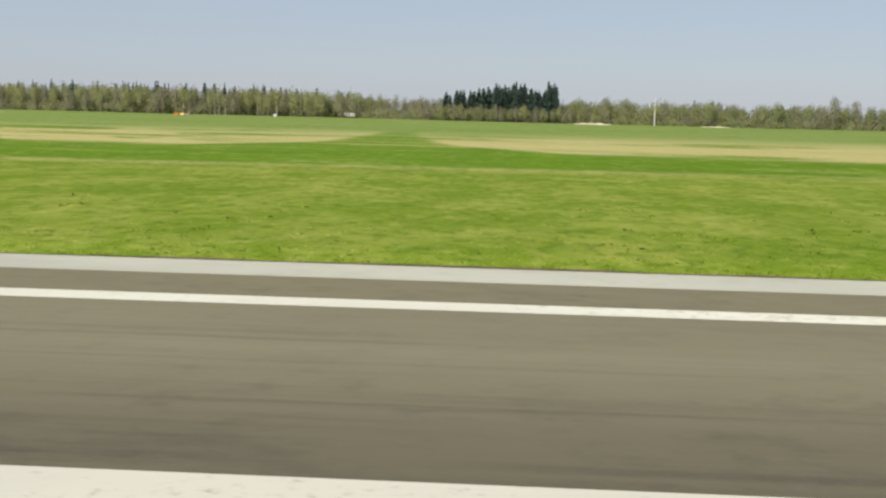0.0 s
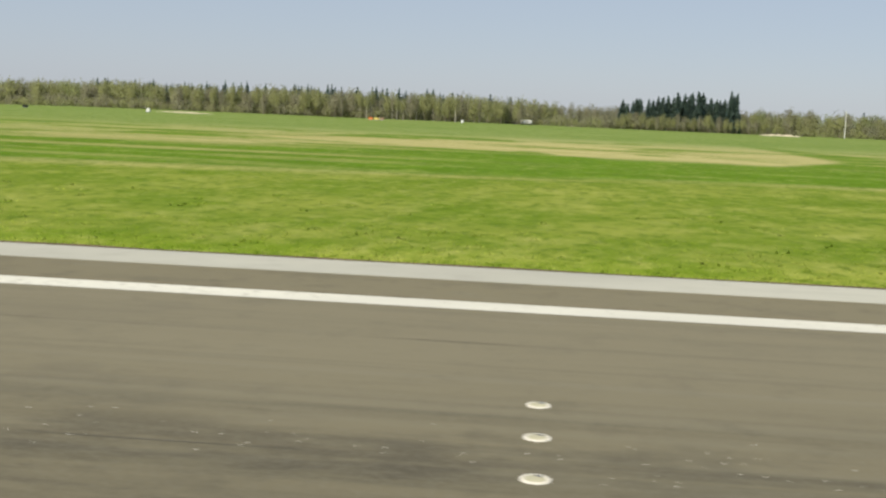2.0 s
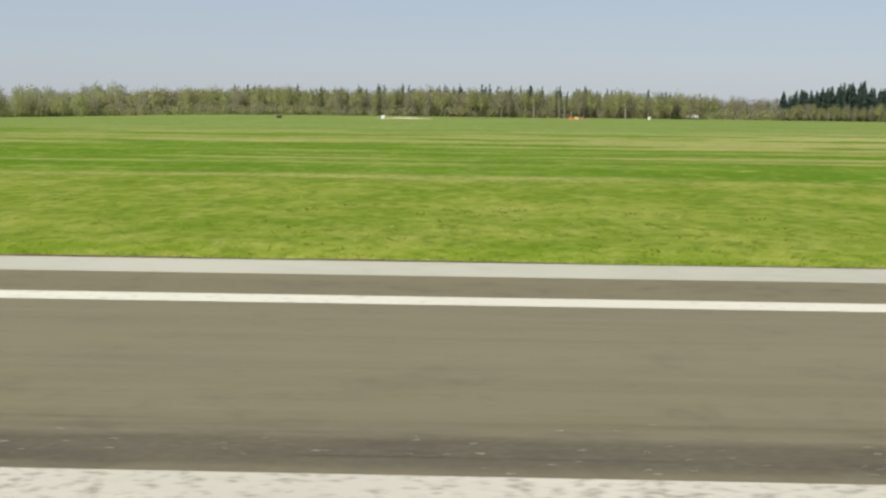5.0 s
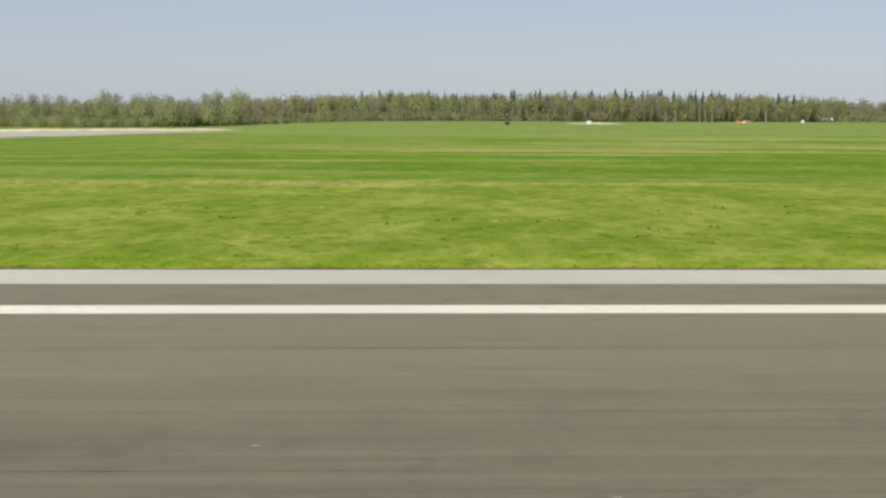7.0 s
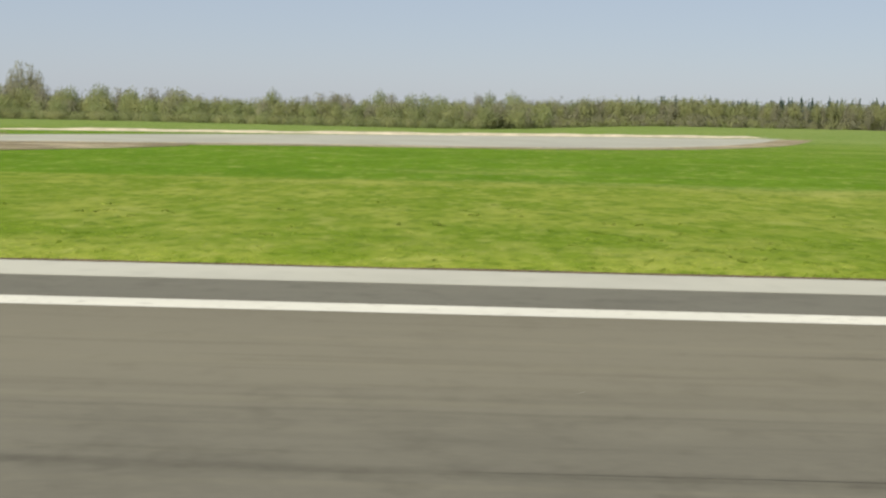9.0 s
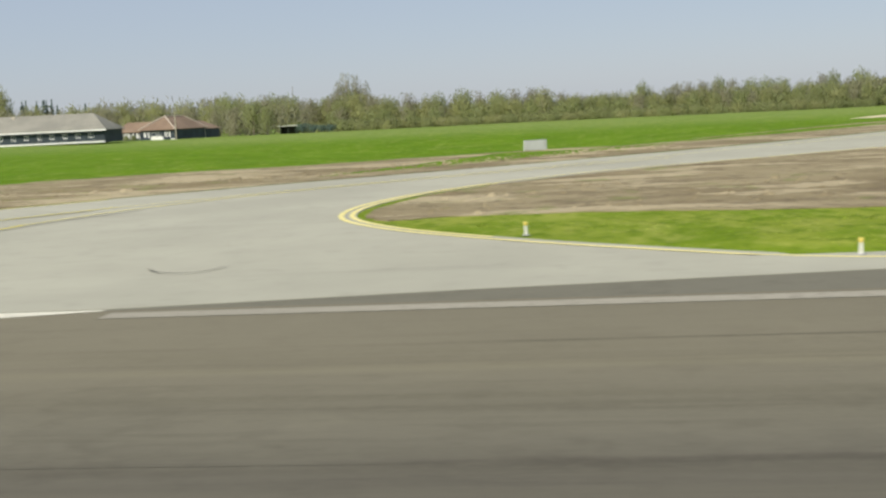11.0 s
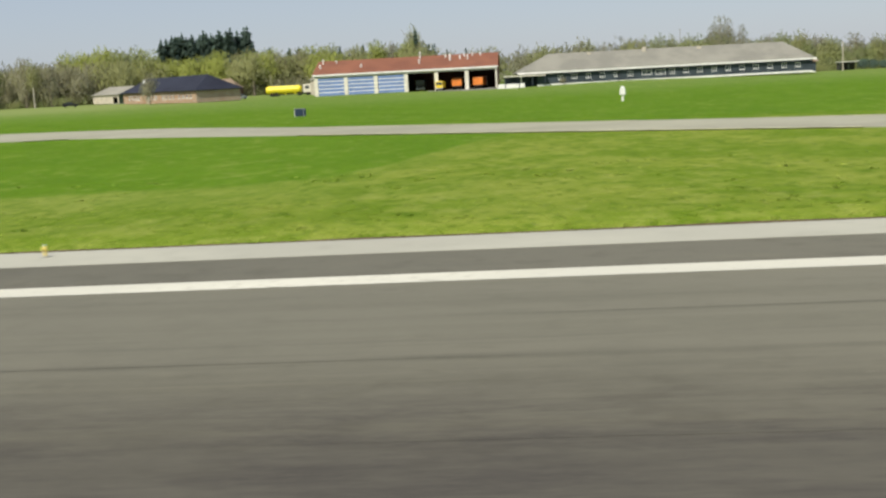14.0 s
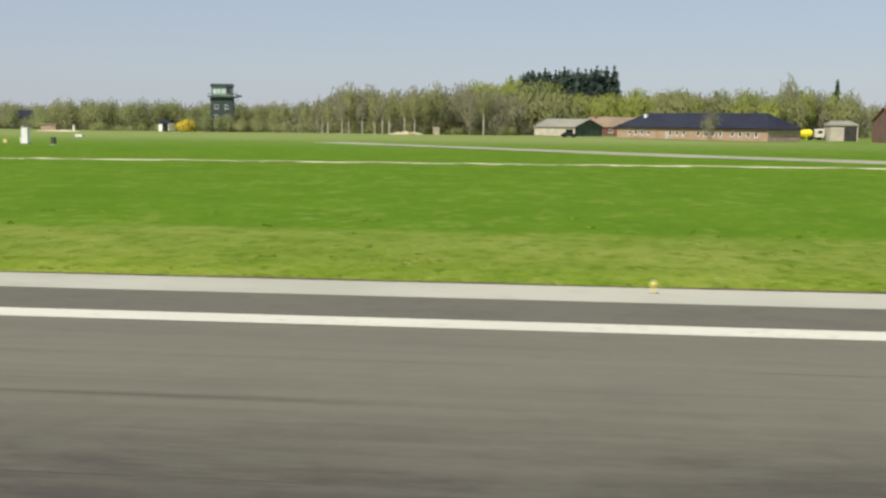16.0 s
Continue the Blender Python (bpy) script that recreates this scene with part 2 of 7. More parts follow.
def grass_material(name, blades=False):
    n = Nodes(name)
    x, y = n.axis(0), n.axis(1)
    wob = n.math("MULTIPLY", n.math("SUBTRACT", n.noise(0.035, 4, 0.6), 0.5), 16.0)
    yw = n.math("ADD", y, wob)
    near_a, near_b = (0.224, 0.260, 0.041), (0.136, 0.200, 0.016)
    deep_a, deep_b = (0.111, 0.205, 0.011), (0.079, 0.162, 0.007)
    straw_a, straw_b = (0.470, 0.412, 0.190), (0.385, 0.345, 0.135)
    patch = n.noise(0.16, 5, 0.65, n.scaled(1, 0.8, 1))
    fine = n.noise(1.3, 5, 0.7, n.scaled(1, 0.6, 1))
    near = n.mix(n.ramp(patch, 0.36, 0.62), near_a, near_b)
    near = n.mix(n.math("MULTIPLY", n.ramp(fine, 0.5, 0.72), 0.5), near, (0.304, 0.319, 0.080))
    # paler, drier sward beside the later part of the runway
    dull = n.math("MULTIPLY", n.ramp(x, -425, -450), n.math("MULTIPLY", n.ramp(n.noise(0.08, 5, 0.6, n.scaled(0.35, 1, 1)), 0.30, 0.60), n.ramp(x, -780, -720)))
    # greener again round the old taxiway
    dull = n.math("MULTIPLY", dull, n.math("MAXIMUM", n.ramp(x, -505, -470), n.ramp(x, -560, -590)))
    near = n.mix(n.math("MULTIPLY", dull, 0.62), near, (0.275, 0.296, 0.074))
    deep = n.mix(n.ramp(patch, 0.35, 0.65), deep_a, deep_b)
    # the mown strip along the runway has not the same breadth all along
    edge = n.curve(x, -800, 200, [(-800, 0.42), (-620, 0.42), (-575, 0.45), (-560, 0.80), (-520, 0.70), (-480, 0.62), (-440, 0.57), (-400, 0.60), (-215, 0.64), (-100, 0.62), (-10, 0.66), (30, 0.75), (200, 0.77)])
    edge = n.math("MULTIPLY", edge, 100.0)
    away = n.math("SUBTRACT", n.math("ADD", y, n.math("MULTIPLY", wob, 0.45)), edge)
    c = n.mix(n.ramp(away, -1.2, 1.2), near, deep)
    # cut hay lies in streaks at the border of the strip, on the field's first half
    hay = n.noise(1.0, 5, 0.6, n.scaled(0.03, 0.25, 1))
    rim = n.math("MULTIPLY", n.ramp(away, -5.0, -1.0), n.ramp(away, 4.0, 0.5))
    rim = n.math("MULTIPLY", rim, n.math("MULTIPLY", n.ramp(x, -300, -200), n.ramp(hay, 0.35, 0.6)))
    c = n.mix(n.math("MULTIPLY", rim, 0.55), c, straw_b)
    # pale dry meadow further out
    lanes = n.noise(1.0, 5, 0.65, n.scaled(0.024, 0.08, 1))
    dry = n.math("MULTIPLY", n.ramp(yw, 103, 114), n.ramp(yw, 232, 180))
    dry = n.math("MULTIPLY", dry, n.curve(x, -300, 200, [(-300, 0.0), (-200, 0.14), (-120, 0.40), (-70, 0.55), (-35, 0.80), (0, 1.0), (60, 1.0), (200, 1.0)]))
    # a green wedge runs up through the dry grass and narrows with distance
    gap = n.math("ABSOLUTE", n.math("SUBTRACT", n.math("ADD", x, n.math("MULTIPLY", yw, 0.06)), 55.5))
    open_to = n.math("MULTIPLY", n.curve(y, 100, 220, [(100, 0.24), (116, 0.145), (131, 0.065), (145, 0.048), (208, 0.012), (220, 0.01)]), 100.0)
    dry = n.math("MULTIPLY", dry, n.ramp(n.math("SUBTRACT", gap, open_to), -1.0, 2.5))
    flakes = n.noise(0.05, 4, 0.6, n.scaled(0.7, 1, 1))
    dry = n.math("MULTIPLY", dry, n.math("MAXIMUM", n.ramp(flakes, 0.44, 0.50), n.ramp(x, 10, 40)))
    dry = n.math("MULTIPLY", dry, n.ramp(lanes, 0.35, 0.47))
    c = n.mix(dry, c, n.mix(n.ramp(fine, 0.3, 0.7), straw_b, straw_a))
    # thin hay lines over the whole field
    lines = n.noise(1.0, 5, 0.65, n.scaled(0.018, 0.15, 1))
    far = n.math("MULTIPLY", n.ramp(lines, 0.49, 0.64), n.math("MULTIPLY", n.ramp(yw, 58, 82), n.ramp(x, -270, -150)))
    far = n.math("MULTIPLY", far, n.math("SUBTRACT", 1.0, n.math("MULTIPLY", n.ramp(x, -15, 15), n.math("MULTIPLY", n.ramp(yw, 114, 102), 0.85))))
    c = n.mix(n.math("MULTIPLY", far, 0.72), c, (0.360, 0.318, 0.125))
    # where hay lies the sward below hardly shows
    lush = n.math("SUBTRACT", 1.0, n.math("MULTIPLY", n.math("MAXIMUM", dry, n.math("MULTIPLY", far, 0.7)), 0.8))
    # far grass is lightened: distance haze is put into its colour
    meadow = n.mix(n.ramp(n.noise(0.03, 4, 0.6), 0.35, 0.65), (0.175, 0.238, 0.068), (0.205, 0.258, 0.082))
    c = n.mix(n.math("MULTIPLY", n.ramp(yw, 140, 215), 0.85), c, meadow)
    # broad light and dark stretches that follow the mowing
    swath = n.noise(1.0, 5, 0.65, n.scaled(0.05, 0.22, 1))
    outer = n.ramp(away, -14.0, 2.0)
    c = n.mix(n.math("MULTIPLY", n.ramp(swath, 0.52, 0.70), n.math("MULTIPLY", outer, 0.26)), c, (0.095, 0.163, 0.010))
    c = n.mix(n.math("MULTIPLY", n.ramp(swath, 0.46, 0.32), n.math("MULTIPLY", n.math("MULTIPLY", outer, n.ramp(x, -480, -300)), 0.40)), c, (0.289, 0.289, 0.088))
    soft = n.noise(0.55, 4, 0.65, n.scaled(1, 0.6, 1))
    c = n.mix(n.math("MULTIPLY", n.math("MULTIPLY", lush, n.ramp(soft, 0.48, 0.62)), 0.38), c, (0.105, 0.170, 0.010))
    c = n.mix(n.math("MULTIPLY", n.math("MULTIPLY", lush, n.ramp(soft, 0.46, 0.34)), 0.32), c, (0.330, 0.340, 0.085))
    # darker clumps of thicker grass, tuft shade painted in, stretched for the camera's view
    tuft = n.noise(1.7, 5, 0.72, n.scaled(1, 0.55, 1))
    drift = n.noise(0.75, 4, 0.62, n.scaled(1, 0.7, 1))
    c = n.mix(n.math("MULTIPLY", n.math("MULTIPLY", lush, n.ramp(drift, 0.52, 0.66)), 0.42), c, (0.096, 0.156, 0.010))
    c = n.mix(n.math("MULTIPLY", n.math("MULTIPLY", lush, n.ramp(tuft, 0.50, 0.64)), 0.66), c, (0.074, 0.128, 0.008))
    c = n.mix(n.math("MULTIPLY", n.math("MULTIPLY", lush, n.ramp(tuft, 0.42, 0.30)), 0.40), c, (0.319, 0.342, 0.080))
    c = n.mix(n.math("MULTIPLY", n.math("MULTIPLY", lush, n.ramp(n.noise(0.8, 4, 0.65, n.scaled(1, 0.6, 1)), 0.56, 0.70)), 0.50), c, (0.285, 0.304, 0.076))
    c = n.mix(n.math("MULTIPLY", n.ramp(n.noise(7.0, 3, 0.7), 0.45, 0.75), 0.3), c, (0.084, 0.141, 0.011))
    # richer green beyond the exit
    c = n.mix(n.math("MULTIPLY", n.ramp(x, -430, -520), n.math("ADD", 0.16, n.math("MULTIPLY", n.math("MULTIPLY", outer, n.ramp(y, 300, 190)), 0.20))), c, (0.088, 0.178, 0.012))
    # thin pale meadow before the sheds and the tower, haze put into the colour
    pale = n.math("MULTIPLY", n.ramp(yw, 190, 260), n.ramp(x, -620, -680))
    c = n.mix(n.math("MULTIPLY", pale, 0.72), c, (0.225, 0.268, 0.092))
    if blades:
        k = n.island()
        c = n.mix(n.math("MULTIPLY", n.ramp(k, 0.55, 1.0), 0.45), c, (0.300, 0.320, 0.080))
        c = n.mix(n.math("MULTIPLY", n.ramp(k, 0.45, 0.0), 0.25), c, (0.090, 0.150, 0.010))
        through_blade = n.t.nodes.new("ShaderNodeBsdfTranslucent")
        n.put(through_blade.inputs[0], n.mix(0.15, c, (0.0, 0.0, 0.0)))
        both = n.t.nodes.new("ShaderNodeAddShader")
        n.t.links.new(n.bsdf.outputs[0], both.inputs[0])
        n.t.links.new(through_blade.outputs[0], both.inputs[1])
        n.t.links.new(both.outputs[0], n.out.inputs[0])
    else:
        n.bump(n.noise(3.0, 4, 0.7), 0.5, 0.15)
    return n.done(c, 0.9, spec=0.03)


def leaf_material(name, a, b, c, open_share=0.34, spread=0.09):
    n = Nodes(name)
    col = n.mix(n.ramp(n.noise(spread, 2), 0.38, 0.62), a, b)
    col = n.mix(n.math("MULTIPLY", n.island(), 0.40), col, c)
    col = n.mix(n.math("MULTIPLY", n.object_random(), 0.5), col, shade(a, 0.85))
    # thin leaves and twigs throw light back and let part of it through
    through_leaf = n.t.nodes.new("ShaderNodeBsdfTranslucent")
    n.put(through_leaf.inputs[0], col)
    both = n.t.nodes.new("ShaderNodeAddShader")
    n.t.links.new(n.bsdf.outputs[0], both.inputs[0])
    n.t.links.new(through_leaf.outputs[0], both.inputs[1])
    # a spray is not a closed sheet: the sky shows between its twigs
    gaps = n.t.nodes.new("ShaderNodeBsdfTransparent")
    spray = n.t.nodes.new("ShaderNodeMixShader")
    spray.inputs[0].default_value = open_share
    n.t.links.new(both.outputs[0], spray.inputs[1])
    n.t.links.new(gaps.outputs[0], spray.inputs[2])
    n.t.links.new(spray.outputs[0], n.out.inputs[0])
    return n.done(col, 0.8, spec=0.05)


def tile_material(name, a, b, rows=3.0):
    n = Nodes(name)
    w = n.t.nodes.new("ShaderNodeTexWave")
    w.wave_type, w.bands_direction = "BANDS", "Y"
    w.inputs["Scale"].default_value = rows
    w.inputs["Distortion"].default_value = 0.6
    n.put(w.inputs["Vector"], n.coord)
    c = n.mix(n.ramp(n.noise(0.16, 5, 0.65), 0.35, 0.65), a, b)
    c = n.mix(n.math("MULTIPLY", n.ramp(n.noise(2.4, 4, 0.7), 0.5, 0.75), 0.45), c, shade(a, 0.6))
    n.bump(w.outputs["Fac"], 0.4, 0.03)
    return n.done(c, 0.85, spec=0.2)


def brick_material(name, a, b, mortar):
    n = Nodes(name)
    t = n.t.nodes.new("ShaderNodeTexBrick")
    t.inputs["Scale"].default_value = 1.0
    t.inputs["Brick Width"].default_value, t.inputs["Row Height"].default_value = 0.24, 0.075
    t.inputs["Mortar Size"].default_value = 0.010
    for k, v in (("Color1", a), ("Color2", b), ("Mortar", mortar)):
        t.inputs[k].default_value = (*v, 1)
    m = n.t.nodes.new("ShaderNodeMapping")
    m.inputs["Rotation"].default_value = (radians(90), 0, 0)
    n.put(m.inputs[0], n.coord)
    n.put(t.inputs["Vector"], m.outputs[0])
    c = n.mix(n.math("MULTIPLY", n.ramp(n.noise(0.5, 4, 0.6), 0.4, 0.7), 0.4), t.outputs[0], shade(b, 0.65))
    return n.done(c, 0.9, spec=0.15)


def glass_material(name, tint=(0.03, 0.04, 0.05)):
    n = Nodes(name)
    return n.done(n.mix(n.noise(0.8, 2), tint, shade(tint, 1.6)), 0.06, spec=0.7)


M_ASPHALT = asphalt_material()
M_WHITE_LINE = paint_material("worn_white_paint", (0.64, 0.62, 0.51), (0.30, 0.275, 0.215), 0.29)
M_BAR_WHOLE = paint_material("touchdown_paint", (0.54, 0.515, 0.425), (0.30, 0.27, 0.21), 0.16, 7.0)
M_BAR = paint_material("touchdown_white_paint", (0.52, 0.495, 0.41), (0.19, 0.17, 0.13), 0.40, 7.0)
M_FADED = paint_material("faded_white_paint", (0.30, 0.28, 0.22), (0.19, 0.172, 0.133), 0.35)
M_YELLOW_LINE = paint_material("yellow_paint", (0.74, 0.64, 0.10), (0.36, 0.33, 0.22), 0.18)
M_PALE_YELLOW = paint_material("faded_yellow_paint", (0.74, 0.66, 0.27), (0.42, 0.39, 0.28), 0.18)
M_TAR = plain("tar_joint", (0.042, 0.037, 0.031), 0.95, 0.3, spec=0.05)
M_SEAM = plain("asphalt_seam", (0.090, 0.081, 0.062), 0.9, 0.3)
M_RUBBER = plain("tyre_rubber_mark", (0.060, 0.053, 0.054), 0.95, 0.3, spec=0.05)
M_TAXI_MARK = plain("faint_tyre_mark", (0.13, 0.125, 0.105), 0.9, 0.3)
M_TYRE_ARC = plain("faint_tyre_arc", (0.310, 0.304, 0.243), 0.9, 0.12)
M_CHIP = plain("paint_chip", (0.62, 0.59, 0.50), 0.8, 0.2)
M_STRIP = concrete_material("pale_concrete_strip", (0.436, 0.425, 0.342), (0.370, 0.360, 0.292))
M_EXIT = concrete_material("exit_concrete", (0.365, 0.358, 0.285), (0.312, 0.306, 0.244))
M_TAXI = concrete_material("old_taxiway_concrete", (0.340, 0.330, 0.245), (0.283, 0.274, 0.203))
M_JUNCTION = concrete_material("junction_concrete", (0.40, 0.375, 0.295), (0.345, 0.325, 0.255))
M_LANE = lane_material()
M_SOIL = soil_material()
M_SAND = plain("pale_sand", (0.55, 0.47, 0.33), 0.95, 0.25, 0.5, 5.0)
M_DRY = plain("dry_grass_and_grit", (0.46, 0.43, 0.26), 0.95, 0.35, 0.8, 5.0)
M_EDGE_SOIL = plain("brown_verge_soil", (0.125, 0.080, 0.042), 0.95, 0.4, 1.2, 9.0)
M_GRASS = grass_material("field_grass")
M_BLADES = grass_material("grass_blades", True)
M_BARK = plain("tree_bark", (0.25, 0.21, 0.16), 0.95, 0.35, 1.5, 8)
M_BIRCH = plain("birch_bark", (0.47, 0.43, 0.36), 0.85, 0.35, 1.0, 6)
M_LEAF = {
    "bud": leaf_material("budding_leaves", (0.171, 0.180, 0.079), (0.182, 0.194, 0.077), (0.159, 0.160, 0.083)),
    "brown": leaf_material("bare_twigs", (0.162, 0.158, 0.101), (0.168, 0.169, 0.097), (0.152, 0.146, 0.097)),
    "olive": leaf_material("olive_leaves", (0.144, 0.162, 0.070), (0.161, 0.180, 0.072), (0.131, 0.144, 0.068)),
    "fresh": leaf_material("fresh_spring_leaves", (0.198, 0.222, 0.055), (0.184, 0.209, 0.055), (0.177, 0.190, 0.061)),
    "pine": leaf_material("dark_needles", (0.066, 0.098, 0.076), (0.078, 0.110, 0.080), (0.055, 0.080, 0.066), 0.12),
    "gold": leaf_material("yellow_blossom", (0.40, 0.32, 0.04), (0.36, 0.29, 0.05), (0.27, 0.24, 0.05), 0.15),
}
# white paint greyed: shade on a sign's unlit back is put into the colour
M_SHADED_WHITE = plain("shaded_white_paint", (0.50, 0.50, 0.48), 0.6, 0.12)
M_WHITE = plain("white_paint", (0.80, 0.79, 0.75), 0.55, 0.08)
M_TAN = plain("tan_boarding", (0.40, 0.335, 0.24), 0.8, 0.2)
M_CREAM = plain("cream_paint", (0.70, 0.66, 0.55), 0.6, 0.12)
M_DOME = plain("dull_yellow_metal", (0.44, 0.41, 0.27), 0.6, 0.2)
M_BEIGE = plain("beige_render", (0.50, 0.45, 0.36), 0.85, 0.15)
M_BLUE_DOOR = plain("blue_door_slat", (0.17, 0.25, 0.47), 0.5, 0.12)
M_SLATE = plain("dark_slate_boarding", (0.045, 0.060, 0.072), 0.75, 0.25, 0.4, 6.0)
M_GREEN_WOOD = plain("dark_green_boarding", (0.065, 0.090, 0.060), 0.8, 0.25)
M_TOWER = plain("tower_green_grey_paint", (0.050, 0.072, 0.062), 0.6, 0.2)
M_NAVY = plain("dark_blue_sign_metal", (0.030, 0.048, 0.085), 0.5, 0.15)
M_BLACK = plain("black_paint", (0.015, 0.016, 0.018), 0.5, 0.2)
# indoor shade is put into this near-black tone; the dark pallets share it
M_DARK = plain("dark_interior", (0.05, 0.047, 0.043), 0.9, 0.3)
M_FLOOR = plain("hall_floor_concrete", (0.26, 0.25, 0.23), 0.9, 0.15)
M_YELLOW = plain("tanker_yellow_paint", (0.78, 0.66, 0.03), 0.35, 0.06, spec=0.5)
M_PLOW = plain("vehicle_yellow_paint", (0.80, 0.58, 0.02), 0.4, 0.08, spec=0.5)
M_ORANGE = plain("orange_paint", (0.72, 0.22, 0.04), 0.5, 0.15)
M_LAMP = plain("lamp_yellow", (0.78, 0.62, 0.16), 0.5, 0.1)
M_GREY_METAL = plain("galvanised_metal", (0.42, 0.42, 0.41), 0.45, 0.12, metallic=0.6)
M_TYRE = plain("black_rubber", (0.022, 0.022, 0.022), 0.85, 0.2)
M_RED = plain("red_paint", (0.50, 0.08, 0.05), 0.6, 0.15)
M_ROOF_RED = tile_material("red_tile_roof", (0.255, 0.105, 0.062), (0.195, 0.080, 0.050))
M_ROOF_BROWN = tile_material("brown_tile_roof", (0.245, 0.178, 0.124), (0.200, 0.142, 0.100))
M_ROOF_TAN = tile_material("tan_tile_roof", (0.30, 0.225, 0.155), (0.24, 0.18, 0.125))
M_ROOF_CAP = plain("pale_ridge_mortar", (0.46, 0.40, 0.33), 0.9, 0.2)
M_ROOF_GREY = tile_material("weathered_grey_roof", (0.275, 0.265, 0.220), (0.215, 0.208, 0.175))
M_ROOF_BLACK = tile_material("blue_black_roof", (0.028, 0.032, 0.050), (0.020, 0.022, 0.035))
M_ROOF_SHED = tile_material("grey_sheet_roof", (0.30, 0.285, 0.235), (0.25, 0.24, 0.195))
M_BRICK = brick_material("tan_brick", (0.42, 0.27, 0.165), (0.37, 0.225, 0.135), (0.42, 0.37, 0.30))
M_BRICK_RED = brick_material("dark_red_brick", (0.20, 0.070, 0.045), (0.165, 0.058, 0.040), (0.22, 0.17, 0.14))
M_GLASS = glass_material("window_glass")
# on the tower, the front panes' brightness is put into this glass colour
M_GLASS_PALE = glass_material("pale_cab_glass", (0.42, 0.50, 0.46))
# tower green made lighter: light on the sill is put into the colour
M_SILL = plain("lit_green_paint", (0.17, 0.26, 0.18), 0.6, 0.15)


# ---- building blocks ----
CROWN = 0.024          # fall of the runway to its sides
LOW = -0.69            # the field beside it


def ease(a, b, v):
    u = min(1.0, max(0.0, (v - a) / (b - a)))
    return u * u * (3 - 2 * u)


def swale(x, y):
    """Shallow hollows at the two distance boards and behind the exit."""
    return 0.21 * ease(44, 50, y) * ease(66, 58, y) * (ease(-275, -250, x) * ease(-165, -190, x) + ease(-506, -500, x) * ease(-474, -486, x)) + 0.66 * ease(99, 110, y) * ease(150, 124, y) * ease(-425, -402, x) * ease(-368, -379, x)


def field(x, y):
    """Height of the field: level, with shallow hollows round the distance boards, the hedge and the low houses."""
    hollow = ease(-545, -490, x) * ease(-190, -270, x)
    return LOW - swale(x, y) - hollow * (0.95 * ease(215, 290, y) + 1.5 * ease(310, 420, y)) - 0.45 * ease(-600, -575, x) * ease(-545, -575, x) * ease(215, 270, y)


def mesh_of(name, verts, faces, material, normals=None):
    """A mesh from numpy arrays, all faces with the same number of corners; normals round off foliage."""
    me = bpy.data.meshes.new(name)
    v, f = np.asarray(verts, np.float32), np.asarray(faces, np.int32)
    k = f.shape[1]
    me.vertices.add(len(v))
    me.vertices.foreach_set("co", v.ravel())
    me.loops.add(f.size)
    me.loops.foreach_set("vertex_index", f.ravel())
    me.polygons.add(len(f))
    me.polygons.foreach_set("loop_start", np.arange(0, f.size, k, dtype=np.int32))
    me.polygons.foreach_set("loop_total", np.full(len(f), k, np.int32))
    me.update(calc_edges=True)
    if normals is not None:
        me.attributes.new("custom_normal", "FLOAT_VECTOR", "POINT").data.foreach_set("vector", np.asarray(normals, np.float32).ravel())
    me.materials.append(material)
    return me


def thing(name, x, y, z, label, category, rz=0.0, group="", kind=""):
    ob = new(name)
    ob.empty_display_size = 0.3
    ob.matrix_basis = pose(x, y, z, 0, 0, rz)
    return tagged(ob, label, category, group, kind)


def part(name, bm, material, parent, label=""):
    me = bpy.data.meshes.new(name)
    bm.normal_update()
    bm.to_mesh(me)
    bm.free()
    me.materials.append(material)
    ob = new(name, me)
    ob.parent = parent
    return tagged(ob, label)


def share(name, me, parent, m=None, label=""):
    ob = new(name, me)
    ob.parent = parent
    if m is not None:
        ob.matrix_basis = m
    return tagged(ob, label)


def box(bm, x0, y0, z0, x1, y1, z1, bevel=0.0):
    vs = [bm.verts.new(p) for p in ((x0, y0, z0), (x1, y0, z0), (x1, y1, z0), (x0, y1, z0), (x0, y0, z1), (x1, y0, z1), (x1, y1, z1), (x0, y1, z1))]
    fs = [bm.faces.new([vs[i] for i in q]) for q in ((0, 3, 2, 1), (4, 5, 6, 7), (0, 1, 5, 4), (1, 2, 6, 5), (2, 3, 7, 6), (3, 0, 4, 7))]
    if bevel:
        es = list({e for f in fs for e in f.edges})
        bmesh.ops.bevel(bm, geom=es, offset=bevel, segments=2, affect="EDGES", profile=0.5)
    return bm


def boxed(*a, bevel=0.0):
    return box(bmesh.new(), *a, bevel=bevel)


def tube(bm, p, q, r0, r1, sides=10, cap=True):
    """A tapered round bar from p to q."""
    p, q = Vector(p), Vector(q)
    t = (q - p).to_track_quat("Z", "Y")
    rings = []
    for c, r in ((p, r0), (q, r1)):
        rings.append([bm.verts.new(c + t @ Vector((r * math.cos(6.28319 * i / sides), r * math.sin(6.28319 * i / sides), 0))) for i in range(sides)])
    for i in range(sides):
        bm.faces.new((rings[0][i], rings[0][(i + 1) % sides], rings[1][(i + 1) % sides], rings[1][i]))
    if cap:
        bm.faces.new(rings[0][::-1])
        bm.faces.new(rings[1])
    return bm


